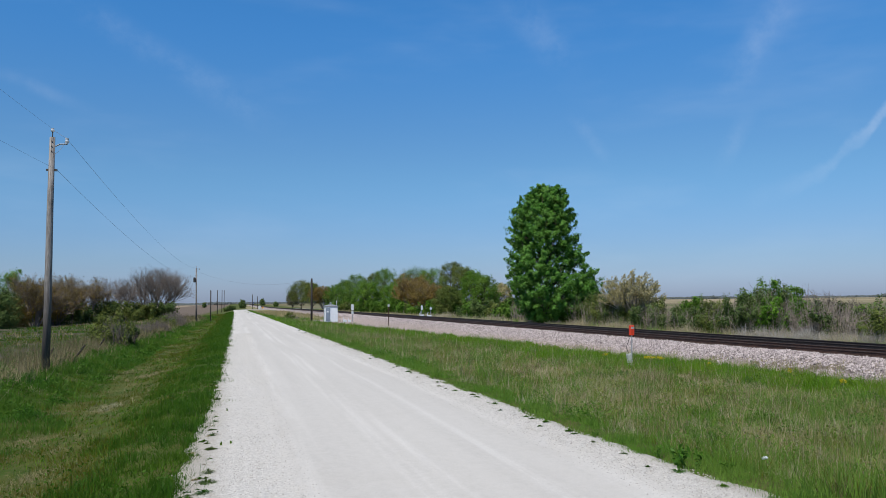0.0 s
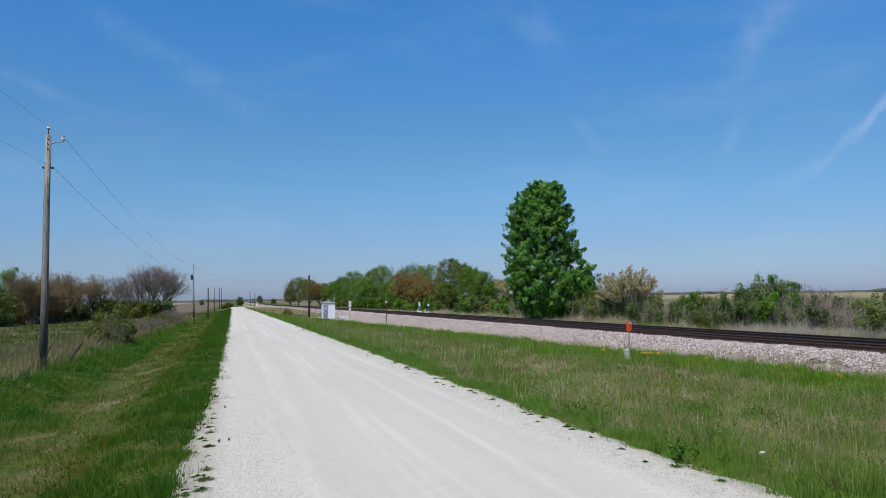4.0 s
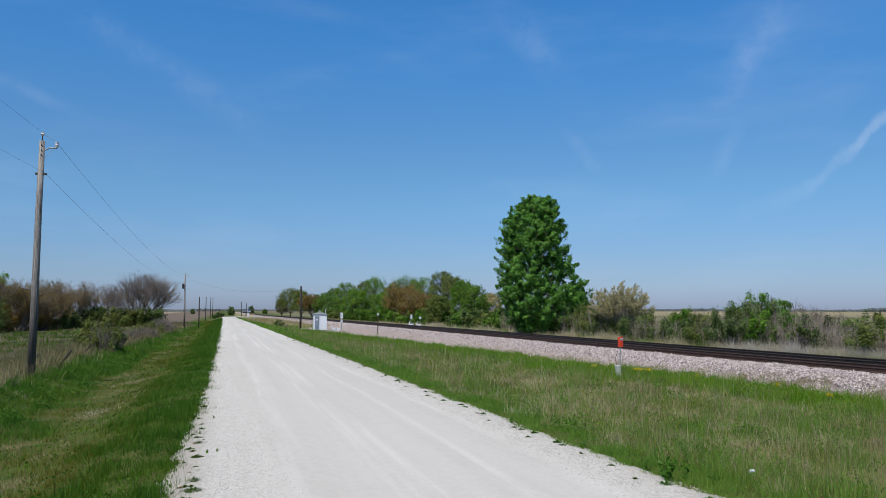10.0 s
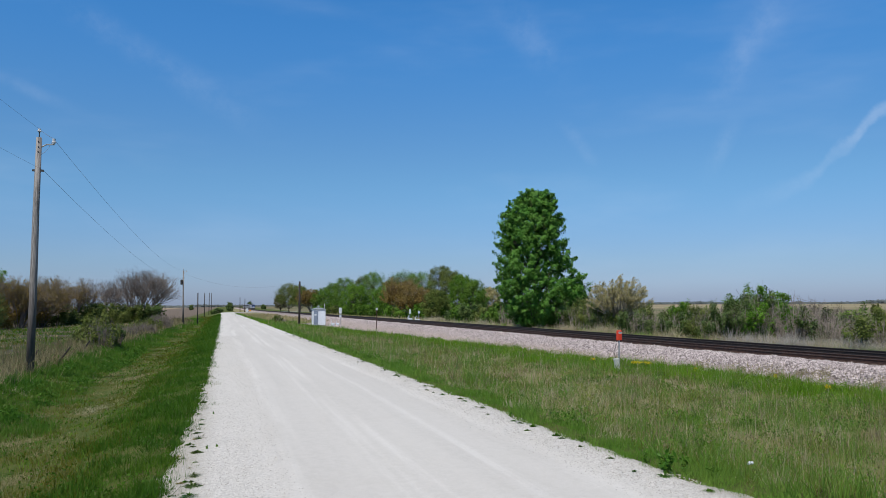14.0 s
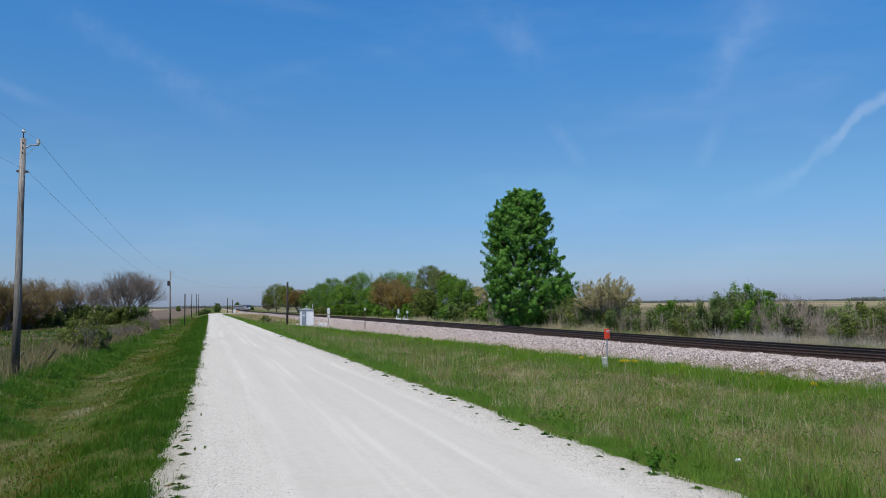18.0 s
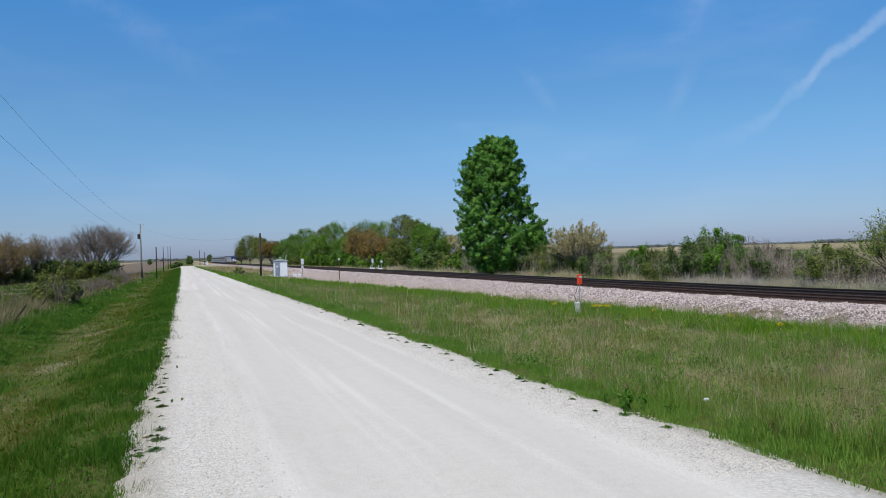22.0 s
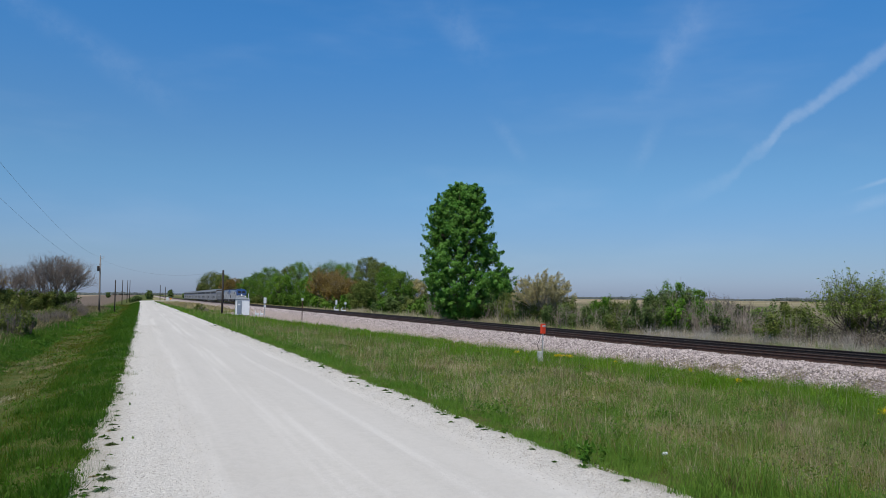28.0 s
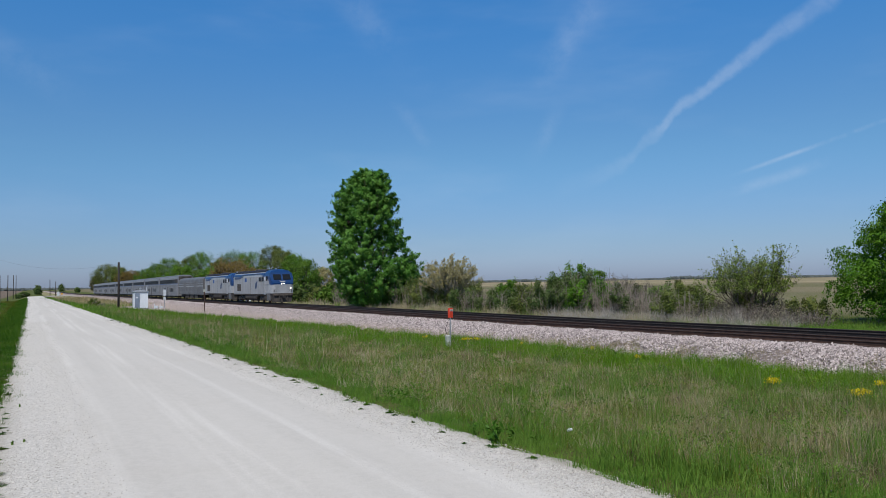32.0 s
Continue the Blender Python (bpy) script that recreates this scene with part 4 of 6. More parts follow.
# undergrowth below the row
for k in range(26):
    az = 6.0 + 14.5 * k / 25 + random.uniform(-0.3, 0.3)
    x = random.uniform(36.5, 40.0)
    y = x / math.tan(radians(az))
    if y > 340 or y < 96:
        continue
    mat = random.choice([LEAF_OLIVE, LEAF_FRESH, LEAF_GREEN, LEAF_DARK, LEAF_GREEN])
    shrub("shrub", x, y, random.uniform(1.6, 3.4), random.uniform(3.6, 5.6), mat, f"{ {'dark_shrub_leaf': 'dark green'}.get(mat.name, KINDS.get(mat.name)) } shrub below the trees", 2600, 0.2, 10, "undergrowth beyond the tracks")

# the brush along the far side of the tracks: bearing, top height angle, leaf
BRUSH = [(20.6, 0.1, LEAF_OLIVE), (21.6, -0.3, LEAF_DARK), (23.9, 0.4, LEAF_OLIVE), (25.0, 0.3, LEAF_DARK), (26.2, 0.25, LEAF_OLIVE), (27.2, 0.35, LEAF_DARK), (28.4, 0.0, LEAF_OLIVE), (29.6, -0.2, LEAF_DARK), (30.8, -0.6, LEAF_OLIVE),
         (32.2, -0.75, LEAF_FRESH), (33.2, -0.5, LEAF_FRESH), (34.2, -0.5, LEAF_OLIVE), (35.3, -0.35, LEAF_GREY), (36.2, -0.1, LEAF_DARK), (37.3, 0.6, LEAF_GREEN), (38.2, 1.0, LEAF_MAPLE), (38.9, 0.8, LEAF_MAPLE),
         (39.7, 0.35, LEAF_GREEN), (40.5, 0.65, LEAF_GREY), (41.3, 0.55, LEAF_GREY), (42.2, 0.1, LEAF_GREY), (43.2, -0.3, LEAF_GREY), (44.1, -0.5, LEAF_GREEN), (45.2, -0.7, LEAF_OLIVE), (46.4, -1.0, LEAF_OLIVE),
         (47.4, -1.1, LEAF_GREY), (48.4, -0.9, LEAF_GREY), (49.6, -0.8, LEAF_OLIVE), (50.8, -1.0, LEAF_GREY), (52.0, -1.3, LEAF_GREY), (53.4, -1.5, LEAF_OLIVE)]
BRUSH_KIND = {**KINDS, "maple_leaf": "bright green", "dark_shrub_leaf": "dark green", "grey_twig_spray": "grey twiggy"}
for az, el, mat in BRUSH:
    for back in (0, 1):
        x = random.uniform(35.0, 36.5) + 2.6 * back
        a = az + random.uniform(-0.3, 0.3)
        y = x / math.tan(radians(a))
        r = math.hypot(x, y)
        h = max(1.2, 2.6 + r * math.tan(radians(el + 0.60 - 0.45 * (1 - back))) - land1(x, y))
        m = mat if back else random.choice([LEAF_GREY, LEAF_DARK, LEAF_GREY, LEAF_OLIVE] if 39.0 < az < 44.5 else [LEAF_GREY, LEAF_DARK, LEAF_OLIVE, LEAF_DARK, mat])
        if az > 45.5 and not back:
            m, h = random.choice([LEAF_GREY, LEAF_GREY, LEAF_OLIVE]), h * 0.85
        h *= (0.84 if m is LEAF_GREY else 1.0) * (0.78 if az > 45.5 else 1.0)
        shrub("brush_shrub", x, y, h, random.uniform(2.4, 3.6), m, f"{BRUSH_KIND[m.name]} roadside shrub in the thicket beyond the tracks", 4000, 0.072, 26, "thicket beyond the tracks", DARK_TWIG if back or az > 46 else None)

# budding tree and leafy maple beyond the tracks, seen last
bare_tree("young_tree", 37.0, 31.1, 4.35, "young tree with thin fresh leaves and open crown", 4, 0.74, 12, BARK, LEAF_YOUNG, 11000, 0.064, wide=1.18, thick=0.006, least=0.004, tilts=(0.05, 1.1), low=0.42)
MAPLE = [(0, 0.62), (0.06, 0.82), (0.18, 0.96), (0.41, 0.98), (0.63, 0.74), (0.85, 0.45), (1, 0.2)]
leafy_tree("maple_tree", 43.0, 23.6, 8.2, 6.8, LEAF_MAPLE, "broad fresh green tree with low spreading limbs", MAPLE, 210000, 0.084, 420, 0.135, 0.03, 0.02, thin=-0.36, inner=0.22, rough=0.06, lift=0.10, flat=0.38, stretch=0.8, reach=1.15)

# left-hand tree line across the field: bearing, top angle, distance, leaf (None: bare)
LEFT_ROW = [(-16.5, 2.2, 150, LEAF_GREEN), (-15.2, 2.0, 150, LEAF_BIG), (-13.9, 2.3, 158, LEAF_FRESH), (-12.7, 1.9, 150, LEAF_RUST), (-11.5, 1.75, 160, LEAF_RUST), (-14.6, 1.0, 140, LEAF_DARK)]
for az, el, r, mat in LEFT_ROW:
    x, y = r * math.sin(radians(az)), r * math.cos(radians(az))
    h = 2.6 + r * math.tan(radians(el)) - land1(x, y)
    if mat is LEAF_RUST:
        bare_tree("tree", x, y, h, "rust-brown budding tree in the line across the field", 4, 0.62, 12, DARK_TWIG, LEAF_RUST, 12000, 0.12, "trees across the field", 1.3, 0.010, 0.011)
        continue
    leafy_tree("tree", x, y, h, 3.4, mat, f"{BRUSH_KIND[mat.name]} tree in the line across the field", ROUND, 9000, 0.16, 80, 0.36, 0.05, 0.016, group="trees across the field", thin=-0.5)
for az, el, r, stems, wide in [(-11.9, 1.75, 165, 4, 1.2), (-10.4, 1.85, 170, 4, 1.2), (-9.3, 1.80, 175, 4, 1.1), (-8.4, 1.70, 180, 3, 1.1), (-7.3, 1.60, 185, 3, 1.3), (-5.3, 2.45, 190, 13, 1.32)]:
    x, y = r * math.sin(radians(az)), r * math.cos(radians(az))
    h = 2.6 + r * math.tan(radians(el)) - land1(x, y)
    bare_tree("bare_tree", x, y, h, "leafless grey-brown tree across the field", 5, 0.62, stems, DARK_TWIG, LEAF_RUST, 0 if az > -9 else 3500, 0.14, "bare trees across the field", wide, 0.011, 0.009, (0.0, 1.0))
for k in range(16):
    az = -16.0 + 11.4 * k / 15 + random.uniform(-0.2, 0.2)
    r = 150 + 40 * k / 15 + random.uniform(-8, 4)
    x, y = r * math.sin(radians(az)), r * math.cos(radians(az))
    mat = random.choice([LEAF_DARK, LEAF_OLIVE, LEAF_RUST] if az < -10 else [LEAF_DARK, LEAF_DARK, LEAF_OLIVE])
    shrub("shrub", x, y, random.uniform(2.6, 4.4) * (1.2 if az < -9 else 1.0), random.uniform(5, 8), mat, f"{BRUSH_KIND[mat.name]} shrub below the bare trees", 4200, 0.17, 6, "undergrowth across the field")

# shrubs in the weedy fence line
for x, y, h, w, mat in [(-8.4, 60, 2.5, 2.7, LEAF_OLIVE), (-8.0, 62.5, 1.5, 2.2, LEAF_DARK), (-9.6, 66, 1.5, 3.0, LEAF_OLIVE), (-8.6, 118, 2.4, 3.6, LEAF_GREY), (-8.8, 126, 2.0, 4.0, LEAF_GREY), (-8.6, 96, 1.4, 3.0, LEAF_GREY), (-9.4, 108, 1.6, 3.4, LEAF_OLIVE), (-9.5, 84, 1.3, 3.0, LEAF_GREY)]:
    shrub("fence_shrub", x, y, h, w, mat, f"{BRUSH_KIND[mat.name]} shrub in the weedy fence line", 2600, 0.085, 60, "shrubs in the fence line", DARK_TWIG)

# far trees by the crossing and on the skyline
for az, el, r, rad, mat in [(0.55, 0.195, 620, 3.6, LEAF_DARK), (1.96, 0.27, 1100, 4.6, LEAF_DARK), (-2.05, 0.02, 900, 2.8, LEAF_DARK), (2.9, 0.03, 800, 3.0, LEAF_DARK)]:
    x, y = r * math.sin(radians(az)), r * math.cos(radians(az))
    h = 2.6 + r * math.tan(radians(el)) - land1(x, y)
    leafy_tree("far_tree", x, y, h, rad, mat, "lone dark green tree standing far down the line", ROUND, 1500, 0.7, 36, 0.4, 0.1, 0.02, group="far trees")


def skyline(az0, az1, r, high, name):
    """A far-off belt of woods on the horizon."""
    pts, sizes = [], []
    a = az0
    while a < az1:
        x, y = r * math.sin(radians(a)), r * math.cos(radians(a))
        h = high * (0.55 + 0.45 * float(waver(a, 0, 1.4, r)) + 0.10 * float(waver(a, 0, 0.3, r)))
        n = 150
        c = np.array([x, y, float(land(x, y))])
        g = rng.normal(size=(n, 3)) * np.array([7, 7, 0.2 * max(h, 1.5)])
        g[:, 2] = np.abs(g[:, 2]) + rng.random(n) * max(h, 1.5) * 0.5
        pts.append(c + g)
        a += 0.22 * 1800 / r
    pts = np.concatenate(pts)
    ob = new(name, leaf_mesh(name, pts, rng.uniform(3.0, 6.0, len(pts)), HAZED_WOODS, 1.2, 0.0, rng.normal(size=(len(pts), 3)) * 0.35 + np.array([-0.3, -0.5, 0.7])))
    return tagged(ob, "hazy belt of distant woods on the flat horizon", "woods", kind="stuff")


skyline(-30, -2.2, 1900, 7, "distant_woods")
skyline(26, 75, 2600, 11, "distant_woods")
skyline(-2, 26, 2300, 8, "distant_woods")

# ---- lines and posts ----
def utility_pole(x, y, top, tilt, label, arm=True, base=None):
    """A wooden pole, its insulators and cleat."""
    z = land1(x, y) if base is None else base
    h = top - z
    pole = thing("utility_pole", (x, y, z), label, "utility pole", "poles along the road")
    pole.rotation_euler = (0, radians(tilt), 0)
    part("shaft", Mesh().tube([(0, 0, -0.3), (0.01, 0, h * 0.3), (-0.01, 0, h * 0.7), (0, 0, h)], [0.17, 0.155, 0.135, 0.115], 14), POLE, pole, smooth=True)
    if arm:
        part("pin", Mesh().tube([(0, 0, h), (0, 0, h + 0.30)], 0.025, 6), IRON, pole)
        part("insulator", Mesh().tube([(0, 0, h + 0.24), (0, 0, h + 0.30), (0, 0, h + 0.34), (0, 0, h + 0.40)], [0.05, 0.09, 0.06, 0.07], 10), PORCELAIN, pole)
        part("bracket", Mesh().tube([(0.1, 0, h - 0.42), (0.3, 0, h - 0.30), (0.62, 0, h - 0.28)], 0.03, 6), GALV, pole)
        part("insulator", Mesh().tube([(0.60, 0, h - 0.27), (0.60, 0, h - 0.16), (0.60, 0, h - 0.12), (0.60, 0, h - 0.02)], [0.05, 0.09, 0.06, 0.075], 10), PORCELAIN, pole)
        part("cleat", Mesh().box(-0.22, 0.24, -0.05, 0.05, h - 1.52, h - 1.43, 0.01), IRON, pole)
        for k in range(3):
            part("bolt", Mesh().tube([(0, -0.14, h - 0.2 - 0.22 * k), (0, -0.10, h - 0.2 - 0.22 * k)], 0.028, 6), IRON, pole)
    return pole


POLE_TOP = 10.06
utility_pole(-7.97, 37.5, POLE_TOP, 0.4, "weathered grey wooden utility pole at the ditch")
p2 = utility_pole(-7.2, 160.0, 9.45, -0.6, "weathered utility pole with a transformer can", True)
part("transformer", Mesh().tube([(-0.33, -0.1, 7.7), (-0.33, -0.1, 7.8), (-0.33, -0.1, 8.6), (-0.33, -0.1, 8.7)], [0.16, 0.22, 0.22, 0.14], 12), IRON, p2, "dark transformer can")
utility_pole(-8.6, -62.0, POLE_TOP + 0.1, 0.0, "weathered grey wooden utility pole behind")


def line_post(x, y, top, mat, label, r=0.13, base=None, name="old_line_pole"):
    z = land1(x, y) if base is None else base
    ob = thing(name, (x, y, z), label, "pole", "old line poles")
    ob.rotation_euler = (0, radians(random.uniform(-0.8, 0.8)), 0)
    h = top - z
    part("shaft", Mesh().tube([(0, 0, -0.3), (0.01, 0, h * 0.5), (0, 0, h - 0.05), (0, 0, h)], [r, r * 0.92, r * 0.84, r * 0.6], 10), mat, ob, smooth=True)
    return ob


def at_bearing(az, r):
    return r * math.sin(radians(az)), r * math.cos(radians(az))


for az, r, el in [(-1.62, 165, 0.89), (-1.17, 300, 0.89), (-0.86, 380, 0.885), (-0.71, 430, 0.884)]:
    x, y = at_bearing(az, r)
    line_post(x, y, 2.6 + r * math.tan(radians(el)), TAR_POLE, "short old line pole with no arms beside the verge", 0.11 + r / 9000)
line_post(11.8, 124.0, 2.6 + 124.6 * math.tan(radians(1.70)), TAR_POLE, "black tarred pole beside the signal hut", 0.17)
for az, el in [(1.27, 0.57), (1.59, 0.44)]:
    x, y = at_bearing(az, 470)
    line_post(x, y, 2.6 + 470 * math.tan(radians(el)), TAR_POLE, "leaning dark pole by the far crossing", 0.20)


def span(a, b, sag, r=0.0042, name="overhead_wire", label="thin sagging overhead wire between poles"):
    a, b = Vector(a), Vector(b)
    pts = [a.lerp(b, i / 24) - Vector((0, 0, 4 * sag * (i / 24) * (1 - i / 24))) for i in range(25)]
    ob = part(name, Mesh().tube(pts, r, 5, False), WIRE)
    return tagged(ob, label, "wire", "overhead wires")


q1, q2, q0 = (-7.9, 37.5), (-7.25, 160.0), (-8.6, -62.0)
for dx, dz, sag in ((0.0, 0.38, 1.1), (0.2, -1.45, 1.3)):
    span((q0[0] + dx, q0[1], POLE_TOP + 0.1 + dz), (q1[0] + dx, q1[1], POLE_TOP + dz), sag)
for dx, dz, sag in ((0.60, -0.05, 1.56), (0.2, -1.45, 1.69)):
    span((q1[0] + dx, q1[1], POLE_TOP + dz), (q2[0] + dx, q2[1], 9.45 + dz), sag, 0.0075)
span((q1[0], q1[1], POLE_TOP + 0.38), (q1[0] + 0.60, q1[1], POLE_TOP - 0.02), 0.03, 0.008, "jumper_wire", "short jumper wire between two insulators")
span((q1[0] + 0.58, q1[1], POLE_TOP - 0.05), (q1[0] + 0.12, q1[1] - 0.05, POLE_TOP - 0.75), 0.12, 0.008, "jumper_wire", "slack jumper wire hanging from the insulator")
span((q2[0], q2[1], 8.9), (11.8, 124.0, 6.1), 1.6, 0.011)


# ---- lineside things ----
def signal_hut(x, y):
    z = float(ballast_height(x, y))
    hut = thing("signal_hut", (x, y, z), "small white metal signal hut with grey door and pitched roof", "hut")
    for k in (-0.9, 0.75):
        part("skid", Mesh().box(-0.93, 0.93, k, k + 0.15, 0, 0.14), TRAIN_DARK, hut, "dark skid beam")
    part("body", Mesh().box(-0.93, 0.93, -0.9, 0.9, 0.14, 2.42, 0.03), HUT_WHITE, hut)
    roof = Mesh().rings([[(-1.02, -1.0, 2.4), (1.02, -1.0, 2.4), (1.02, 1.0, 2.4), (-1.02, 1.0, 2.4)],
                         [(-1.02, -1.0, 2.47), (1.02, -1.0, 2.47), (1.02, 1.0, 2.47), (-1.02, 1.0, 2.47)],
                         [(-0.25, -0.25, 2.72), (0.25, -0.25, 2.72), (0.25, 0.25, 2.72), (-0.25, 0.25, 2.72)]])
    part("roof", roof, GALV, hut, "grey sheet-metal hipped roof")
    part("vent", Mesh().tube([(0, 0, 2.7), (0, 0, 2.84), (0, 0, 2.84), (0, 0, 2.92), (0, 0, 3.02)], [0.10, 0.10, 0.20, 0.20, 0.04], 12), GALV, hut, "roof ventilator")
    part("door_frame", Mesh().box(-0.86, -0.82, -0.935, -0.895, 0.2, 2.24).box(-0.16, -0.12, -0.935, -0.895, 0.2, 2.24).box(-0.86, -0.12, -0.935, -0.895, 2.24, 2.28), HUT_WHITE, hut)
    door = part("door", Mesh().box(-0.815, -0.165, -0.925, -0.895, 0.22, 2.235, 0.008), HUT_GREY, hut, "grey-blue steel door")
    part("handle", Mesh().box(-0.26, -0.21, -0.97, -0.925, 1.05, 1.22, 0.01), IRON, door)
    for k in range(5):
        part("louvre", Mesh().box(-0.62, -0.30, -0.935, -0.925, 0.42 + 0.06 * k, 0.45 + 0.06 * k), HUT_GREY, door)
    part("conduit", Mesh().tube([(0.85, 0.2, 2.4), (0.88, 0.2, 3.0), (0.95, 0.18, 3.3)], 0.04, 8), WHITE, hut, "white pipe mast")
    part("mast", Mesh().tube([(-0.97, 0.3, 0.1), (-0.97, 0.3, 3.1)], 0.025, 6), GALV, hut)
    part("sign_plate", Mesh().box(-0.70, -0.40, -0.934, -0.926, 1.55, 1.75), WHITE, door)
    return hut


signal_hut(13.8, 115.5)
pad_z = float(ballast_height(15.3, 113.5))
tagged(part("concrete_pad", Mesh().box(14.7, 17.4, 112.2, 115.6, pad_z - 0.2, pad_z + 0.05, 0.03), CEMENT), "pale concrete pad beside the signal hut", "pad", kind="structure")


def relay_post(x, y, height, boxes, label):
    z = float(ballast_height(x, y))
    ob = thing("relay_post", (x, y, z), label, "signal post", "relay posts")
    part("post", Mesh().tube([(0, 0, -0.2), (0, 0, height)], 0.05, 8), GALV, ob)
    for z0, z1, w in boxes:
        b = part("relay_box", Mesh().box(-w, w, -0.22, -0.05, z0, z1, 0.015), WHITE, ob, "white relay box")
        part("hinge", Mesh().box(-w - 0.01, -w + 0.015, -0.235, -0.215, z0 + 0.08, z1 - 0.08), GALV, b)
    return ob


relay_post(16.8, 114.0, 2.7, [(1.85, 2.68, 0.20), (1.3, 1.65, 0.16)], "slim steel post carrying two white relay boxes")
relay_post(31.4, 131.0, 2.3, [(1.45, 2.2, 0.17)], "steel post with white box beyond the tracks")
relay_post(33.0, 131.0, 2.1, [(1.6, 1.95, 0.18)], "steel post with small white box beyond the tracks")


def switch_motor(x, y, s, label):
    z = max(land1(x, y), float(ballast_height(x, y))) + (0.10 if x < 18 else 0.0)
    ob = thing("track_junction_box", (x, y, z), label, "junction box", "white junction boxes")
    part("case", Mesh().box(-0.25 * s, 0.25 * s, -0.3 * s, 0.3 * s, 0.0, 0.42 * s, 0.05), WHITE, ob)
    part("neck", Mesh().tube([(-0.3 * s, 0, 0), (-0.33 * s, 0, 0.6 * s), (-0.2 * s, 0, 0.85 * s)], 0.07 * s, 8), WHITE, ob)
    return ob


switch_motor(15.6, 112.9, 0.85, "white junction box with a bent pipe on the ballast")
switch_motor(16.25, 112.7, 0.70, "white junction box with a bent pipe on the ballast")
switch_motor(31.0, 129.0, 1.2, "white junction box beyond the tracks")
switch_motor(32.3, 129.0, 1.2, "white junction box beyond the tracks")


def thin_post(x, y, h, label):
    z = max(land1(x, y), float(ballast_height(x, y)))
    ob = thing("mile_post", (x, y, z), label, "post")
    part("post", Mesh().box(-0.05, 0.05, -0.04, 0.04, -0.2, h, 0.01), RUST, ob)
    part("plate", Mesh().box(-0.13, 0.13, -0.055, -0.04, h - 0.34, h - 0.04), CEMENT, ob, "small grey plate")
    return ob


thin_post(18.4, 94.3, 2.7, "slim rusty post with a small plate on the ballast")


def cable_marker(x, y):
    z = land1(x, y)
    ob = thing("cable_marker", (x, y, z), "orange-topped warning marker on a slim steel post", "marker post")
    ob.rotation_euler = (0, radians(1.5), radians(8))
    top = 2.6 + math.hypot(x, y) * math.tan(radians(-1.93)) - z
    part("post", Mesh().tube([(0, 0, -0.2), (0.0, 0, top - 0.42)], 0.035, 8), GALV, ob)
    head = part("head", Mesh().box(-0.115, 0.115, -0.07, 0.07, top - 0.46, top, 0.02), ORANGE, ob, "orange plastic head")
    part("label_plate", Mesh().box(-0.085, 0.085, -0.078, -0.068, top - 0.15, top - 0.07), WHITE, head, "white label with unreadable print")
    part("text_bar", Mesh().box(-0.07, 0.07, -0.083, -0.077, top - 0.12, top - 0.10), IRON, head)
    part("wire_guard", Mesh().tube([(-0.1, 0, 0.4), (-0.28, 0.03, 0.9), (-0.1, 0.02, top - 0.6)], 0.012, 5), IRON, ob)
    ped = thing("cable_pedestal", (x - 0.26, y - 0.35, land1(x - 0.26, y - 0.35)), "pale grey-green cable pedestal beside the marker", "pedestal")
    ped.rotation_euler = (radians(-3), radians(-4), 0)
    part("shell", Mesh().box(-0.10, 0.10, -0.10, 0.10, -0.1, 0.56, 0.025), CEMENT, ped)
    part("cap", Mesh().box(-0.11, 0.11, -0.11, 0.11, 0.54, 0.64, 0.03), CEMENT, ped)
    part("band", Mesh().box(-0.105, 0.105, -0.106, -0.095, 0.3, 0.33), GALV, ped)


cable_marker(17.9, 32.8)

# small white posts and a yellow warning sign at the far crossing
x, y = at_bearing(1.97, 480)
sign = thing("crossing_sign", (x, y, land1(x, y)), "yellow-orange warning sign by the far crossing", "road sign")
part("post", Mesh().tube([(0, 0, -0.2), (0, 0, 1.6)], 0.08, 6), GALV, sign)
part("board", Mesh().rings([[(0, -0.13, 0.6), (0.62, -0.13, 1.22), (0, -0.13, 1.84), (-0.62, -0.13, 1.22)], [(0, -0.09, 0.6), (0.62, -0.09, 1.22), (0, -0.09, 1.84), (-0.62, -0.09, 1.22)]]), YELLOW, sign)
x, y = at_bearing(1.75, 478)
cab = thing("crossing_cabinet", (x, y, land1(x, y)), "white equipment cabinet by the far crossing", "cabinet")
part("case", Mesh().box(-0.6, 0.6, -0.5, 0.5, 0, 2.3, 0.05), WHITE, cab)
part("lid", Mesh().box(-0.66, 0.66, -0.56, 0.56, 2.28, 2.4, 0.03), WHITE, cab)

# dark shrubs where the verge ends, before the bend
for az, r, h in [(-0.52, 400, 2.3), (-0.30, 405, 2.6), (-0.08, 410, 2.2)]:
    x, y = at_bearing(az, r)
    shrub("verge_shrub", x, y, h, 2.6, LEAF_DARK, "dark green shrub at the end of the verge", 2200, 0.26, 12, "dark shrubs by the bend")


shrub("bank_shrub", 9.2, 135.0, 1.6, 1.5, LEAF_OLIVE, "small olive shrub on the dry bank", 900, 0.10, 30)
shrub("bank_shrub", 10.4, 142.0, 0.9, 1.8, LEAF_GREY, "low grey shrub on the dry bank", 900, 0.10, 30)

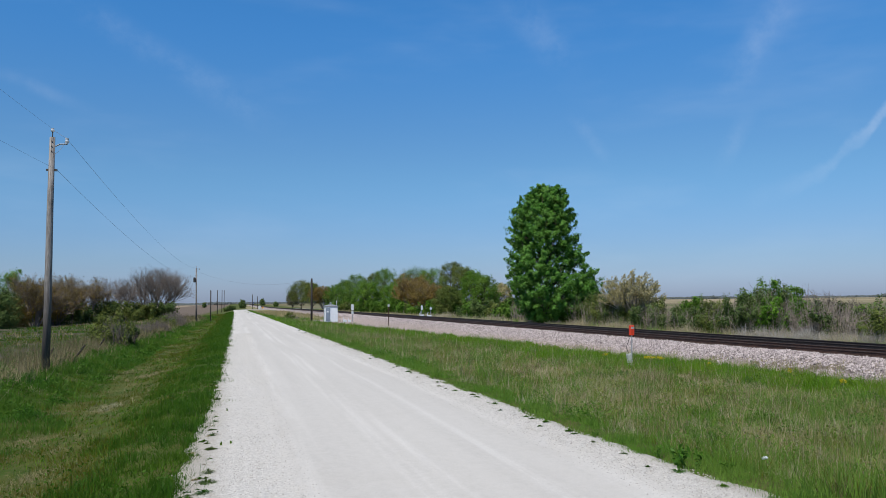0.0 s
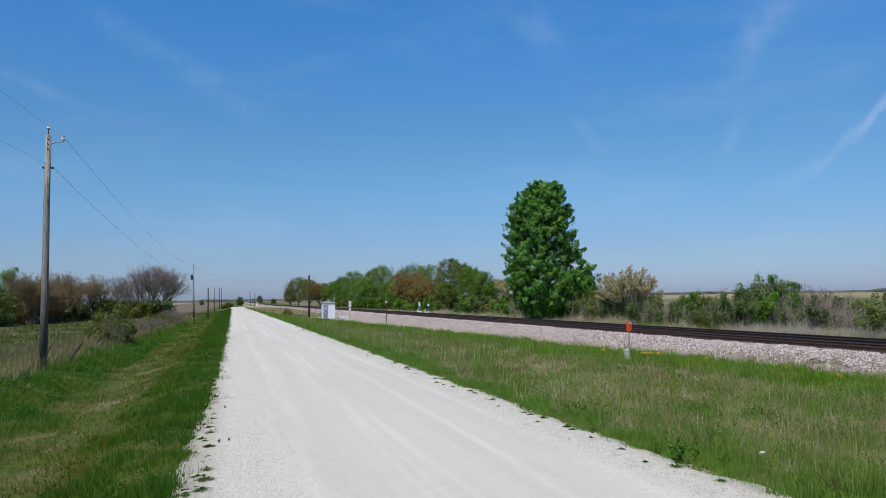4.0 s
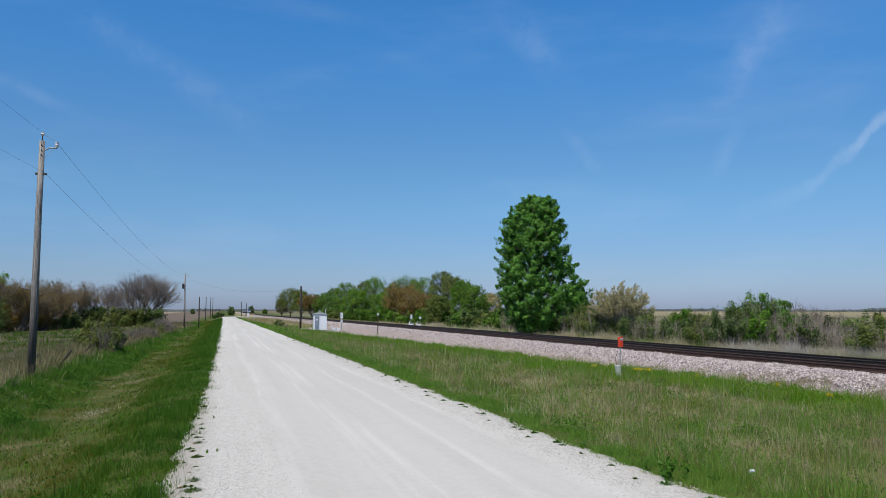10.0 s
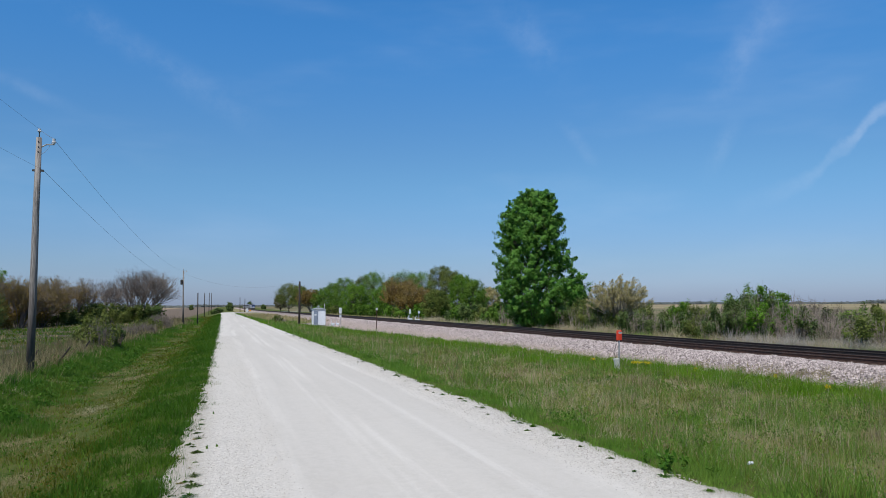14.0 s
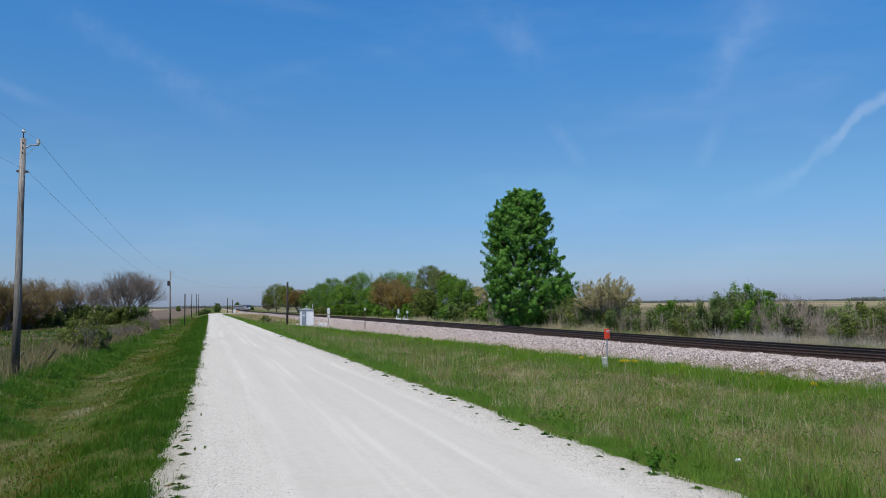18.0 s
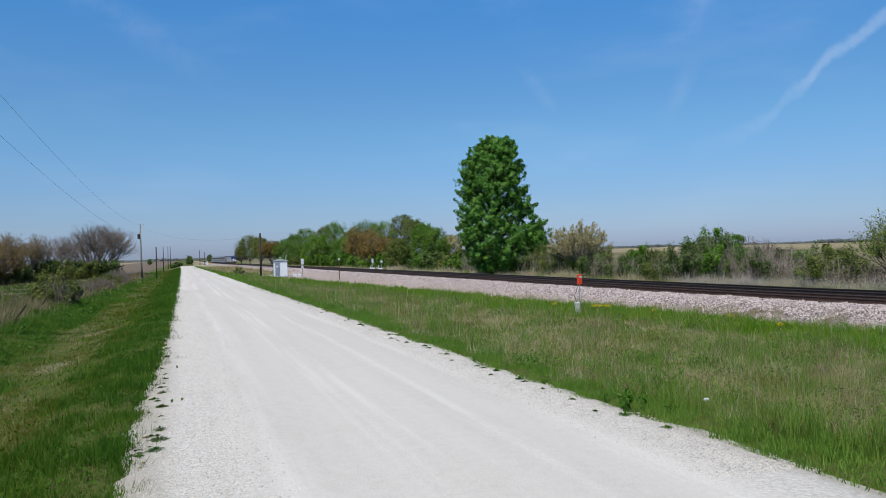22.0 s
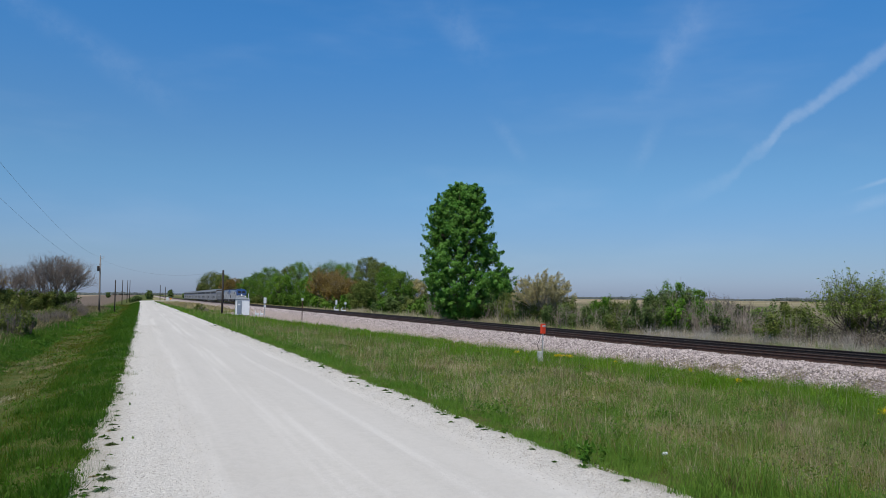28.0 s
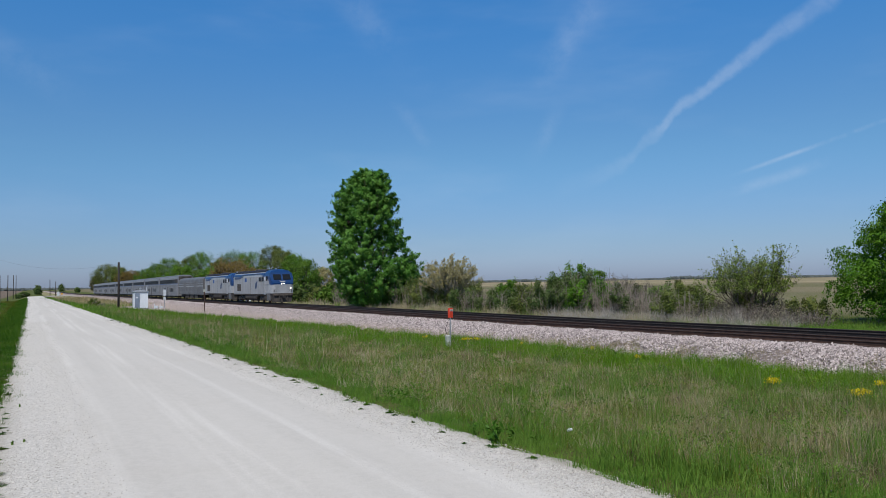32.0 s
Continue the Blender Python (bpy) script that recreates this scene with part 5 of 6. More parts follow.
# fence line: leaning posts in the weeds
for x, y, tilt in [(-9.1, 42.5, 26), (-8.4, 46.0, 36), (-8.6, 54.0, 34), (-9.0, 64.0, 25), (-8.6, 88, 10)]:
    post = thing("fence_post", (x, y, land1(x, y)), "leaning dark weathered fence post in dead weeds", "fence post", "fence posts along the field")
    post.rotation_euler = (radians(random.uniform(-8, 8)), radians(tilt), 0)
    part("post", Mesh().tube([(0, 0, -0.2), (0.01, 0, 0.5), (0, 0, 0.95), (0, 0, 0.98)], [0.055, 0.05, 0.045, 0.03], 7), TAR_POLE, post)


# ---- train ----
def side_boxes(parent, name, mat, spots, y_half, z0, z1, x, label="", proud=0.02):
    """Equal flat pieces on both flanks."""
    me = Mesh().box(-0.02, 0.02, -y_half, y_half, z0, z1).mesh(name)
    me.materials.append(mat)
    for y in spots:
        for s in (-1, 1):
            ob = part(name, me, None, parent, label)
            ob.location = (s * (x + proud - 0.02), y, 0)


WHEEL = Mesh().tube([(-0.07, 0, 0), (-0.05, 0, 0), (0.07, 0, 0), (0.075, 0, 0)], [0.40, 0.51, 0.51, 0.42], 20).mesh("wheel")
WHEEL.materials.append(RUST)
WHEEL.shade_smooth()


def truck(parent, y, length, axles):
    frame_side = [(-0.5, 0.62), (-0.46, 0.86), (-0.18, 0.92), (-0.12, 1.00), (0.12, 1.00), (0.18, 0.92), (0.46, 0.86), (0.5, 0.62), (0.30, 0.50), (0.10, 0.44), (-0.10, 0.44), (-0.30, 0.50)]
    m = Mesh()
    for s in (-1, 1):
        m.rings([[(s * 1.00, y + u * length, z) for u, z in frame_side], [(s * 1.20, y + u * length, z) for u, z in frame_side]])
    m.box(-1.0, 1.0, y - 0.25, y + 0.25, 0.5, 0.95)
    bogie = part("truck", m, TRUCK, parent, "dusty grey-brown wheel truck")
    for k in range(axles):
        ya = y - length / 2 + 0.62 + k * (length - 1.24) / (axles - 1)
        for s in (-1, 1):
            w = part("wheel", WHEEL, None, bogie)
            w.location = (s * 0.79, ya, 0.51)
            part("axle_box", Mesh().box(s * 1.20 - 0.1, s * 1.20 + 0.1, ya - 0.2, ya + 0.2, 0.34, 0.72, 0.04), TRAIN_DARK, bogie)
    for s in (-1, 1):
        part("spring", Mesh().tube([(s * 1.24, y - 0.2, 0.45), (s * 1.24, y - 0.2, 0.9)], 0.12, 8).tube([(s * 1.24, y + 0.2, 0.45), (s * 1.24, y + 0.2, 0.9)], 0.12, 8), IRON, bogie)
        part("brake_cylinder", Mesh().tube([(s * 1.26, y - length * 0.3, 0.80), (s * 1.26, y - length * 0.12, 0.80)], 0.10, 8), TRUCK, bogie)


def section(w, top, base, cap):
    """Half-barrel outline of a body, cut off at a height."""
    p = [(-w, base), (-w, top * 0.80), (-w * 0.93, top * 0.89), (-w * 0.74, top * 0.955), (-w * 0.40, top * 0.99), (0, top)]
    p = p + [(-x, z) for x, z in reversed(p[:-1])]
    return [(x, min(z, cap)) for x, z in p]


def locomotive(label):
    ob = thing("locomotive", (FAR_TRACK, 0, 0), label, "locomotive", "diesel locomotives")
    st = [(3.3, 1.52, 4.42), (8.0, 1.52, 4.42), (14.0, 1.52, 4.42), (20.3, 1.52, 4.42), (20.75, 1.40, 4.2)]
    part("body", Mesh().rings([[(x, y, z) for x, z in section(w, 4.42, 1.22, cap)] for y, w, cap in st]), TRAIN_SILVER, ob)
    upper = [(0.02, 1.30, 2.62), (0.16, 1.42, 2.92), (0.46, 1.49, 3.42), (0.80, 1.52, 3.96), (1.20, 1.52, 4.28), (1.75, 1.52, 4.43), (3.32, 1.525, 4.43)]
    loops = []
    for y, w, cap in upper:
        loops.append([(x, y, max(z, 2.42)) for x, z in section(w, 4.43, 2.42, cap)])
    cabin = part("cab", Mesh().rings(loops), TRAIN_BLUE, ob, "deep blue cab with raked windscreens")
    lower = [(0.0, 1.10, 1.0), (0.12, 1.36, 1.0), (0.5, 1.50, 1.0), (3.32, 1.52, 1.0)]
    part("nose", Mesh().rings([[(-w, y, 1.30), (-w, y, 2.43), (w, y, 2.43), (w, y, 1.30)] for y, w, _ in lower]), TRAIN_WHITE, ob, "pale grey lower nose")
    for s in (-1, 1):
        x0, x1 = (0.12, 1.12) if s > 0 else (-1.12, -0.12)
        part("windscreen", Mesh().rings([[(x0, 0.19, 3.06), (x1, 0.20, 3.06), (x1 * 0.97, 0.60, 3.74), (x0, 0.59, 3.74)], [(x0, 0.25, 3.02), (x1, 0.26, 3.02), (x1 * 0.97, 0.66, 3.70), (x0, 0.65, 3.70)]]), GLASS, cabin, "dark windscreen pane")
        part("cab_window", Mesh().box(s * 1.525 - 0.012, s * 1.525 + 0.012, 1.55, 2.35, 2.95, 3.50, 0.0), GLASS, cabin, "dark cab side window")
        # the mirror's bright glint is painted on as plain white
        part("mirror", Mesh().box(s * 1.60 - 0.05, s * 1.60 + 0.05, 2.60, 2.85, 3.0, 3.45), WHITE, cabin, "side mirror with its glint painted white")
        # blue sweep running back from the cab
        sweep = [(3.3, 3.42), (3.3, 3.60), (4.6, 3.60)]
        part("blue_sweep", Mesh().rings([[(s * 1.524, y, z) for y, z in sweep], [(s * 1.530, y, z) for y, z in sweep]]), TRAIN_BLUE, ob, "blue sweep behind the cab")
        flank = [(0.72, 2.44), (3.31, 2.44), (3.31, 3.50), (1.95, 3.50)]
        part("cab_flank", Mesh().rings([[(s * 1.520, y, z) for y, z in flank], [(s * 1.534, y, z) for y, z in flank]]), TRAIN_SILVER, ob, "silver wedge below the blue cab")
        for k in range(3):
            y0 = 6.6 + 0.42 * k
            chev = [(y0, 3.0 - 0.18 * k), (y0 + 0.36, 3.0 - 0.18 * k), (y0 + 0.80 - 0.18 * k, 2.0), (y0 + 0.62 - 0.18 * k, 1.85)]
            part("emblem_stroke", Mesh().rings([[(s * 1.524, y, z) for y, z in chev], [(s * 1.532, y, z) for y, z in chev]]), TRAIN_BLUE, ob, "blue emblem stroke")
        part("headlamp", Mesh().tube([(s * 0.16, -0.03, 2.52), (s * 0.16, 0.16, 2.52)], 0.055, 12), LAMP, ob, "lit headlamp")
        part("ditch_light", Mesh().tube([(s * 1.02, -0.03, 1.98), (s * 1.02, 0.1, 1.98)], 0.075, 12), LAMP if s > 0 else LENS, ob, "lit ditch light" if s > 0 else "ditch light lens")
        part("marker_recess", Mesh().box(s * 0.98 - 0.2, s * 0.98 + 0.2, 0.0, 0.12, 1.45, 1.78), TRAIN_DARK, ob)
        part("grab_rail", Mesh().tube([(s * 1.56, 3.6, 1.2), (s * 1.58, 3.6, 2.2), (s * 1.58, 3.6, 3.2)], 0.025, 6), GALV, ob)
        part("cab_door", Mesh().box(s * 1.528 - 0.012, s * 1.528 + 0.012, 2.62, 3.2, 1.15, 2.85), TRAIN_SILVER, ob, "silver cab door")
        part("step", Mesh().box(s * 1.42 - 0.1, s * 1.42 + 0.1, 2.6, 3.2, 0.45, 0.95), TRAIN_DARK, ob)
    part("nose_emblem", Mesh().rings([[(-0.45, 0.06, 2.88), (0.45, 0.06, 2.88), (0.15, 0.0, 2.70), (-0.15, 0.0, 2.70)], [(-0.45, 0.26, 2.90), (0.45, 0.26, 2.90), (0.15, 0.2, 2.70), (-0.15, 0.2, 2.70)]]), TRAIN_WHITE, ob, "white winged emblem shape")
    part("pilot", Mesh().rings([[(-1.05, -0.1, 0.18), (1.05, -0.1, 0.18), (1.25, 0.6, 0.18), (-1.25, 0.6, 0.18)], [(-1.35, -0.05, 1.31), (1.35, -0.05, 1.31), (1.48, 0.7, 1.31), (-1.48, 0.7, 1.31)]]), TRAIN_DARK, ob, "black pilot plough")
    part("anticlimber", Mesh().box(-1.2, 1.2, -0.22, 0.1, 1.02, 1.18, 0.03), TRAIN_DARK, ob)
    part("coupler", Mesh().box(-0.18, 0.18, -0.75, 0.0, 0.72, 1.0, 0.04), IRON, ob)
    part("coupler", Mesh().box(-0.18, 0.18, 20.7, 21.3, 0.72, 1.0, 0.04), IRON, ob)
    for s in (-1, 1):
        part("hose", Mesh().tube([(s * 0.5, -0.2, 0.95), (s * 0.55, -0.35, 0.5), (s * 0.4, -0.25, 0.35)], 0.04, 6), IRON, ob)
    part("roof", Mesh().rings([[(x, y, z) for x, z in [(-1.30, 4.14), (-1.12, 4.31), (-0.62, 4.44), (0.62, 4.44), (1.12, 4.31), (1.30, 4.14), (0.4, 4.0), (-0.4, 4.0)]] for y in (3.4, 20.2)]), TRAIN_ROOF, ob, "sooty grey roof")
    for s in (-1, 1):
        band = [(s * 1.535, 3.62), (s * 1.425, 3.975), (s * 1.41, 3.96), (s * 1.50, 3.62)]
        part("blue_roof_edge", Mesh().rings([[(x, y, z if i in (1, 2) else 3.62 + 0.26 * k) for i, (x, z) in enumerate(band)] for k, y in ((0, 3.3), (1, 5.2), (1, 13.6), (0.1, 16.2), (0.5, 20.2))]), TRAIN_BLUE, ob, "blue band below the roof")
        part("rear_sweep", Mesh().rings([[(s * 1.524, y, z) for y, z in ((14.4, 3.60), (19.6, 3.60), (19.6, 3.30), (16.6, 3.30))], [(s * 1.531, y, z) for y, z in ((14.4, 3.60), (19.6, 3.60), (19.6, 3.30), (16.6, 3.30))]]), TRAIN_BLUE, ob, "blue wedge below the roof at the rear")
    part("exhaust_hood", Mesh().box(-0.6, 0.6, 9.0, 11.0, 4.38, 4.58, 0.06), TRAIN_DARK, ob)
    part("fan_housing", Mesh().box(-1.0, 1.0, 16.0, 19.2, 4.34, 4.50, 0.05), TRAIN_DARK, ob)
    part("horn", Mesh().tube([(0.3, 4.6, 4.40), (0.3, 4.4, 4.52), (0.3, 4.1, 4.55)], [0.04, 0.05, 0.12], 8), GALV, ob)
    side_boxes(ob, "grille", TRAIN_DARK, [16.9], 1.05, 1.60, 2.60, 1.52, "dark louvred grille", 0.024)
    side_boxes(ob, "side_window", GLASS, [4.0, 5.4], 0.52, 2.90, 3.42, 1.52, "dark engine-room window", 0.024)
    side_boxes(ob, "vent_panel", STRIPE, [13.0], 0.5, 2.9, 3.4, 1.52, "blue vent panel", 0.024)
    side_boxes(ob, "panel_seam", TRAIN_DARK, [10.2, 16.4], 0.010, 1.12, 3.4, 1.52, "", 0.022)
    part("fuel_tank", Mesh().rings([[(x, y, z) for x, z in [(-1.1, 0.30), (-1.42, 0.62), (-1.46, 1.22), (1.46, 1.22), (1.42, 0.62), (1.1, 0.30)]] for y in (7.7, 13.4)]), TRAIN_DARK, ob, "black fuel tank")
    for s in (-1, 1):
        part("air_reservoir", Mesh().tube([(s * 1.28, 7.0, 0.95), (s * 1.28, 7.6, 0.95)], 0.2, 10), TRUCK, ob)
        part("side_skirt", Mesh().box(s * 1.46 - 0.03, s * 1.46 + 0.03, 1.2, 20.4, 1.04, 1.24), TRAIN_DARK, ob, "dark side sill")
        part("step_well", Mesh().box(s * 1.40 - 0.10, s * 1.40 + 0.10, 0.9, 2.2, 0.40, 1.30, 0.03), TRAIN_DULL, ob, "grey step well")
    truck(ob, 4.6, 4.2, 2)
    truck(ob, 16.4, 4.2, 2)
    return ob


def coach_trucks(ob, length):
    truck(ob, 3.4, 3.4, 2)
    truck(ob, length - 3.4, 3.4, 2)
    for k, (y0, y1) in enumerate([(6.2, 9.0), (10.5, 14.0), (15.0, 18.5)]):
        part("equipment_box", Mesh().box(-1.4, 1.4, y0, y1, 0.30, 0.98, 0.05), TRAIN_DARK, ob)


def coach(label, length=25.9, high=4.93, double=True):
    """A double-deck stainless coach, or a single-deck baggage car."""
    ob = thing("passenger_coach" if double else "baggage_car", (FAR_TRACK, 0, 0), label, "railway coach", "coaches of the train")
    w = 1.54
    base = 0.62 if double else 0.95
    prof = [(-w, base), (-w, high - 0.85), (-w * 0.95, high - 0.45), (-w * 0.72, high - 0.14), (-w * 0.35, high - 0.02), (0, high)]
    prof = prof + [(-x, z) for x, z in reversed(prof[:-1])]
    part("body", Mesh().rings([[(x, y, z) for x, z in prof] for y in (0.35, length / 2, length - 0.35)]), TRAIN_STEEL if double else TRAIN_DULL, ob, "ribbed stainless-steel body" if double else "dull grey steel body")
    part("roof", Mesh().rings([[(x, y, z) for x, z in [(-w * 0.90, high - 0.36), (-w * 0.72, high - 0.11), (-w * 0.35, high + 0.012), (w * 0.35, high + 0.012), (w * 0.72, high - 0.11), (w * 0.90, high - 0.36), (0.5, high - 0.5), (-0.5, high - 0.5)]] for y in (0.4, length - 0.4)]), TRAIN_DULL, ob, "dull grey roof")
    if double:
        part("end_wall", Mesh().box(-1.30, 1.30, 0.30, 0.36, 3.30, 4.62), TRAIN_DARK, ob, "dark upper end wall")
    for k, z in enumerate([0.85, 1.0, 1.15, 2.72, 2.84] if double else [1.2, 1.4, 3.2]):
        side_boxes(ob, "rib", TRAIN_STEEL, [length / 2], length / 2 - 0.5, z, z + 0.06, w, "", 0.016)
    if double:
        side_boxes(ob, "upper_window", GLASS, [2.0 + 1.68 * k for k in range(14)], 0.74, 3.22, 4.02, w, "dark upper-deck window", 0.022)
        side_boxes(ob, "lower_window", GLASS, [6.6, 8.4, 10.2, 16.2, 18.0], 0.55, 1.45, 2.20, w, "dark lower-deck window", 0.022)
        side_boxes(ob, "door", TRAIN_DARK, [13.2], 0.45, 0.72, 2.5, w, "dark vestibule door", 0.022)
        side_boxes(ob, "white_stripe", TRAIN_WHITE, [length / 2], length / 2 - 0.4, 2.94, 3.02, w, "thin white stripe", 0.026)
        side_boxes(ob, "blue_stripe", STRIPE, [length / 2], length / 2 - 0.4, 3.05, 3.13, w, "thin blue stripe", 0.026)
    else:
        side_boxes(ob, "sliding_door", TRAIN_DULL, [7.5, 18.4], 1.3, 1.0, 3.1, w, "wide sliding baggage door", 0.03)
        side_boxes(ob, "white_stripe", TRAIN_WHITE, [length / 2], length / 2 - 0.4, 2.42, 2.58, w, "white stripe", 0.026)
        side_boxes(ob, "white_stripe", TRAIN_WHITE, [length / 2], length / 2 - 0.4, 2.86, 2.94, w, "thin white stripe", 0.026)
    part("end_diaphragm", Mesh().box(-0.55, 0.55, 0.0, 0.4, 0.9 if not double else 1.2, min(high - 0.3, 4.5), 0.05), TRAIN_DARK, ob)
    part("end_diaphragm", Mesh().box(-0.55, 0.55, length - 0.4, length, 0.9 if not double else 1.2, min(high - 0.3, 4.5), 0.05), TRAIN_DARK, ob)
    coach_trucks(ob, length)
    return ob


CONSIST = []
first = locomotive("silver and blue diesel locomotive with lit headlamps leading the train")
CONSIST.append((first, 0.0))
second = tagged(copy_thing(first, Matrix.Identity(4)), "silver and blue diesel locomotive coupled second in the train")
CONSIST.append((second, 21.6))
baggage = coach("grey single-deck baggage car behind the locomotives", 25.9, 4.15, False)
CONSIST.append((baggage, 43.0))
lounge = coach("silver double-deck passenger coach with dark windows")
CONSIST.append((lounge, 69.1))
for k in range(8):
    CONSIST.append((copy_thing(lounge, Matrix.Identity(4)), 69.1 + 26.1 * (k + 1)))

side_boxes(lounge, "end_panel", TRAIN_DARK, [1.9], 1.2, 3.2, 4.06, 1.54, "dark panel at the end of the upper deck", 0.032)

NOSE_AT_END, SPEED = 97.0, 36.3


def rail_top(y):
    return tie_top(y) + 0.185

# ---- grass ----
def blades(name, x, y, height, width, mat, label, base=None, lean=0.45, kind="grass"):
    """Single blades of grass, each a bent tapering strip."""
    n = len(x)
    z = (land(x, y) if base is None else base) - 0.02
    a = rng.uniform(0, 2 * np.pi, n)
    b = rng.uniform(0, 2 * np.pi, n)
    k = rng.random(n) * lean
    dx, dy = np.cos(a) * width / 2, np.sin(a) * width / 2
    tx, ty = np.cos(b) * k * height, np.sin(b) * k * height
    p = np.stack([x, y, z], -1)
    d = np.stack([dx, dy, np.zeros(n)], -1)
    mid = p + np.stack([tx * 0.3, ty * 0.3, height * 0.6], -1)
    tip = p + np.stack([tx, ty, height * (1 - 0.3 * k)], -1)
    near = y < 9
    bent = np.stack([p - d, p + d, mid + d * 0.6, tip, mid - d * 0.6], 1)[near].reshape(-1, 3)
    slim = np.stack([p - d * 0.9, p + d * 0.9, tip], 1)[~near].reshape(-1, 3)
    i = 5 * np.arange(near.sum())[:, None]
    k = len(bent) + 3 * np.arange((~near).sum())[:, None]
    verts = np.concatenate([bent, slim])
    faces = np.concatenate([i + np.array([[0, 1, 2]]), i + np.array([[0, 2, 4]]), i + np.array([[4, 2, 3]]), k + np.array([[0, 1, 2]])])
    return tagged(new(name, raw(name, verts, faces, mat)), label, kind, kind="stuff")


def far_more_near(n, y0, y1, power=2.0):
    """Distances along the road, thinning out with the square of the distance."""
    u = rng.random(n)
    return 1 / ((1 / y0) * (1 - u) + (1 / y1) * u) if power == 2 else y0 * (y1 / y0) ** u


def thick(y, w):
    return w * (0.6 + y / 22.0)


def meadow(name, n, y0, y1, left, right, share, h, w, mat, label, lean=1.0, each=8, spread=0.09, base=None, kind="grass"):
    """Blades in tufts between two lines along the road. share(x, y, u): how thickly they stand, u from 0 to 1 across the strip."""
    m = n // each
    y, u = far_more_near(m, y0, y1, 1), rng.random(m)
    x = left(y) + (right(y) - left(y)) * u
    keep = rng.random(m) < share(x, y, u) * np.where(y > 75, 0.5, 1.0)
    x, y = np.repeat(x[keep], each), np.repeat(y[keep], each)
    tall = np.repeat(rng.uniform(0.65, 1.25, keep.sum()), each) * np.clip(1 + 0.85 * fuzz(x, y, 0.5, 83), 0.35, 1.8)
    s = spread * (1 + y / 40) * np.repeat(rng.uniform(0.6, 1.5, keep.sum()), each)
    x, y = x + rng.normal(size=len(x)) * s, y + rng.normal(size=len(y)) * s
    z = None if base is None else base(x, y)
    return blades(name, x, y, rng.uniform(*h, len(x)) * tall, thick(y, w) * np.where(y > 75, 1.7, 1.0), mat, label, z, lean, kind)


def edge(value):
    return lambda y: np.full_like(y, value)


def bell(u, middle, wide):
    return np.exp(-((u - middle) / wide) ** 2)


def beside(offset):
    return lambda y: road_right(y) + offset


def short_of_toe(offset):
    return lambda y: toe(y) + offset


def mounds(n, y0, y1, left, right, per, size):
    """Clumps of scattered points: place, and height share within the clump."""
    cy = far_more_near(n, y0, y1, 1)
    cx = left(cy) + (right(cy) - left(cy)) * rng.random(n)
    r = size * rng.uniform(0.5, 1.3, n)
    x = np.repeat(cx, per) + rng.normal(size=n * per) * np.repeat(r, per)
    y = np.repeat(cy, per) + rng.normal(size=n * per) * np.repeat(r, per) * 1.3
    q = np.hypot(x - np.repeat(cx, per), y - np.repeat(cy, per)) / np.repeat(r, per)
    keep = (x > left(y) - 0.3) & (x < right(y) + 0.3)
    return x[keep], y[keep], np.clip(1.2 - 0.5 * q, 0.2, 1)[keep]


# right-hand ditch: a short green strip by the road, then tall mixed grass with standing dead stalks, lush at the ballast
meadow("verge_grass", 110000, 4, 140, beside(-0.35), beside(1.7), lambda x, y, u: np.clip(4.5 * (u - 0.11) + 0.5 * fuzz(x, y, 0.6, 1), 0, 1) * np.clip(1.5 - u + 0.4 * fuzz(x, y, 1.2, 2), 0, 1), (0.06, 0.16), 0.010, GRASS, "short green grass along the gravel", 1.0, 6, 0.06)
meadow("verge_grass", 180000, 4, 150, beside(0.7), short_of_toe(0.1), lambda x, y, u: np.clip(0.58 + 0.8 * fuzz(x, y, 1.5, 3), 0.08, 1), (0.17, 0.50), 0.011, GRASS, "knee-high spring grass in the ditch", 0.9)
meadow("verge_grass", 50000, 4, 140, beside(1.1), short_of_toe(-0.6), lambda x, y, u: np.clip(0.45 + 0.9 * fuzz(x, y, 2.0, 5), 0.05, 1), (0.14, 0.36), 0.010, OLIVE_TURF, "olive grass in the ditch", 1.0)
meadow("verge_grass", 90000, 4, 140, beside(1.3), short_of_toe(0.0), lambda x, y, u: np.clip(0.25 + 1.0 * fuzz(x, y, 1.1, 7), 0, 1), (0.14, 0.36), 0.010, GRASS_LIME, "yellowing grass in the ditch", 0.9)
meadow("dead_grass", 76000, 5, 120, beside(0.9), short_of_toe(-1.4), lambda x, y, u: bell(u, 0.44, 0.40) * np.clip(0.36 + 1.2 * fuzz(x, y, 2.8, 9), 0.03, 1), (0.24, 0.56), 0.0075, STRAW, "dead tan stalks standing in the ditch", 1.0, 10, 0.13)
meadow("dead_grass", 46000, 5, 110, beside(1.0), short_of_toe(-1.9), lambda x, y, u: bell(u, 0.45, 0.32) * np.clip(0.30 + 1.1 * fuzz(x, y, 1.7, 11), 0.03, 1), (0.24, 0.58), 0.006, STRAW_PALE, "bleached stalks standing in the ditch", 1.2, 10, 0.13)
meadow("dead_grass", 45000, 5, 110, beside(1.6), short_of_toe(-1.5), lambda x, y, u: bell(u, 0.5, 0.36) * np.clip(0.32 + 1.1 * fuzz(x, y, 2.0, 13), 0.02, 1), (0.20, 0.55), 0.008, WEED, "grey-brown weed stalks in the ditch", 0.7, 9, 0.13)
meadow("verge_grass", 110000, 11, 135, lambda y: toe(y) - 3.2 - 0.02 * y, short_of_toe(0.45), lambda x, y, u: np.clip(1.1 - 4 * np.maximum(u - 0.80, 0) + 0.6 * fuzz(x, y, 0.9, 15), 0, 1), (0.18, 0.40), 0.012, LUSH_LIME, "green growth at the foot of the ballast", 1.0)
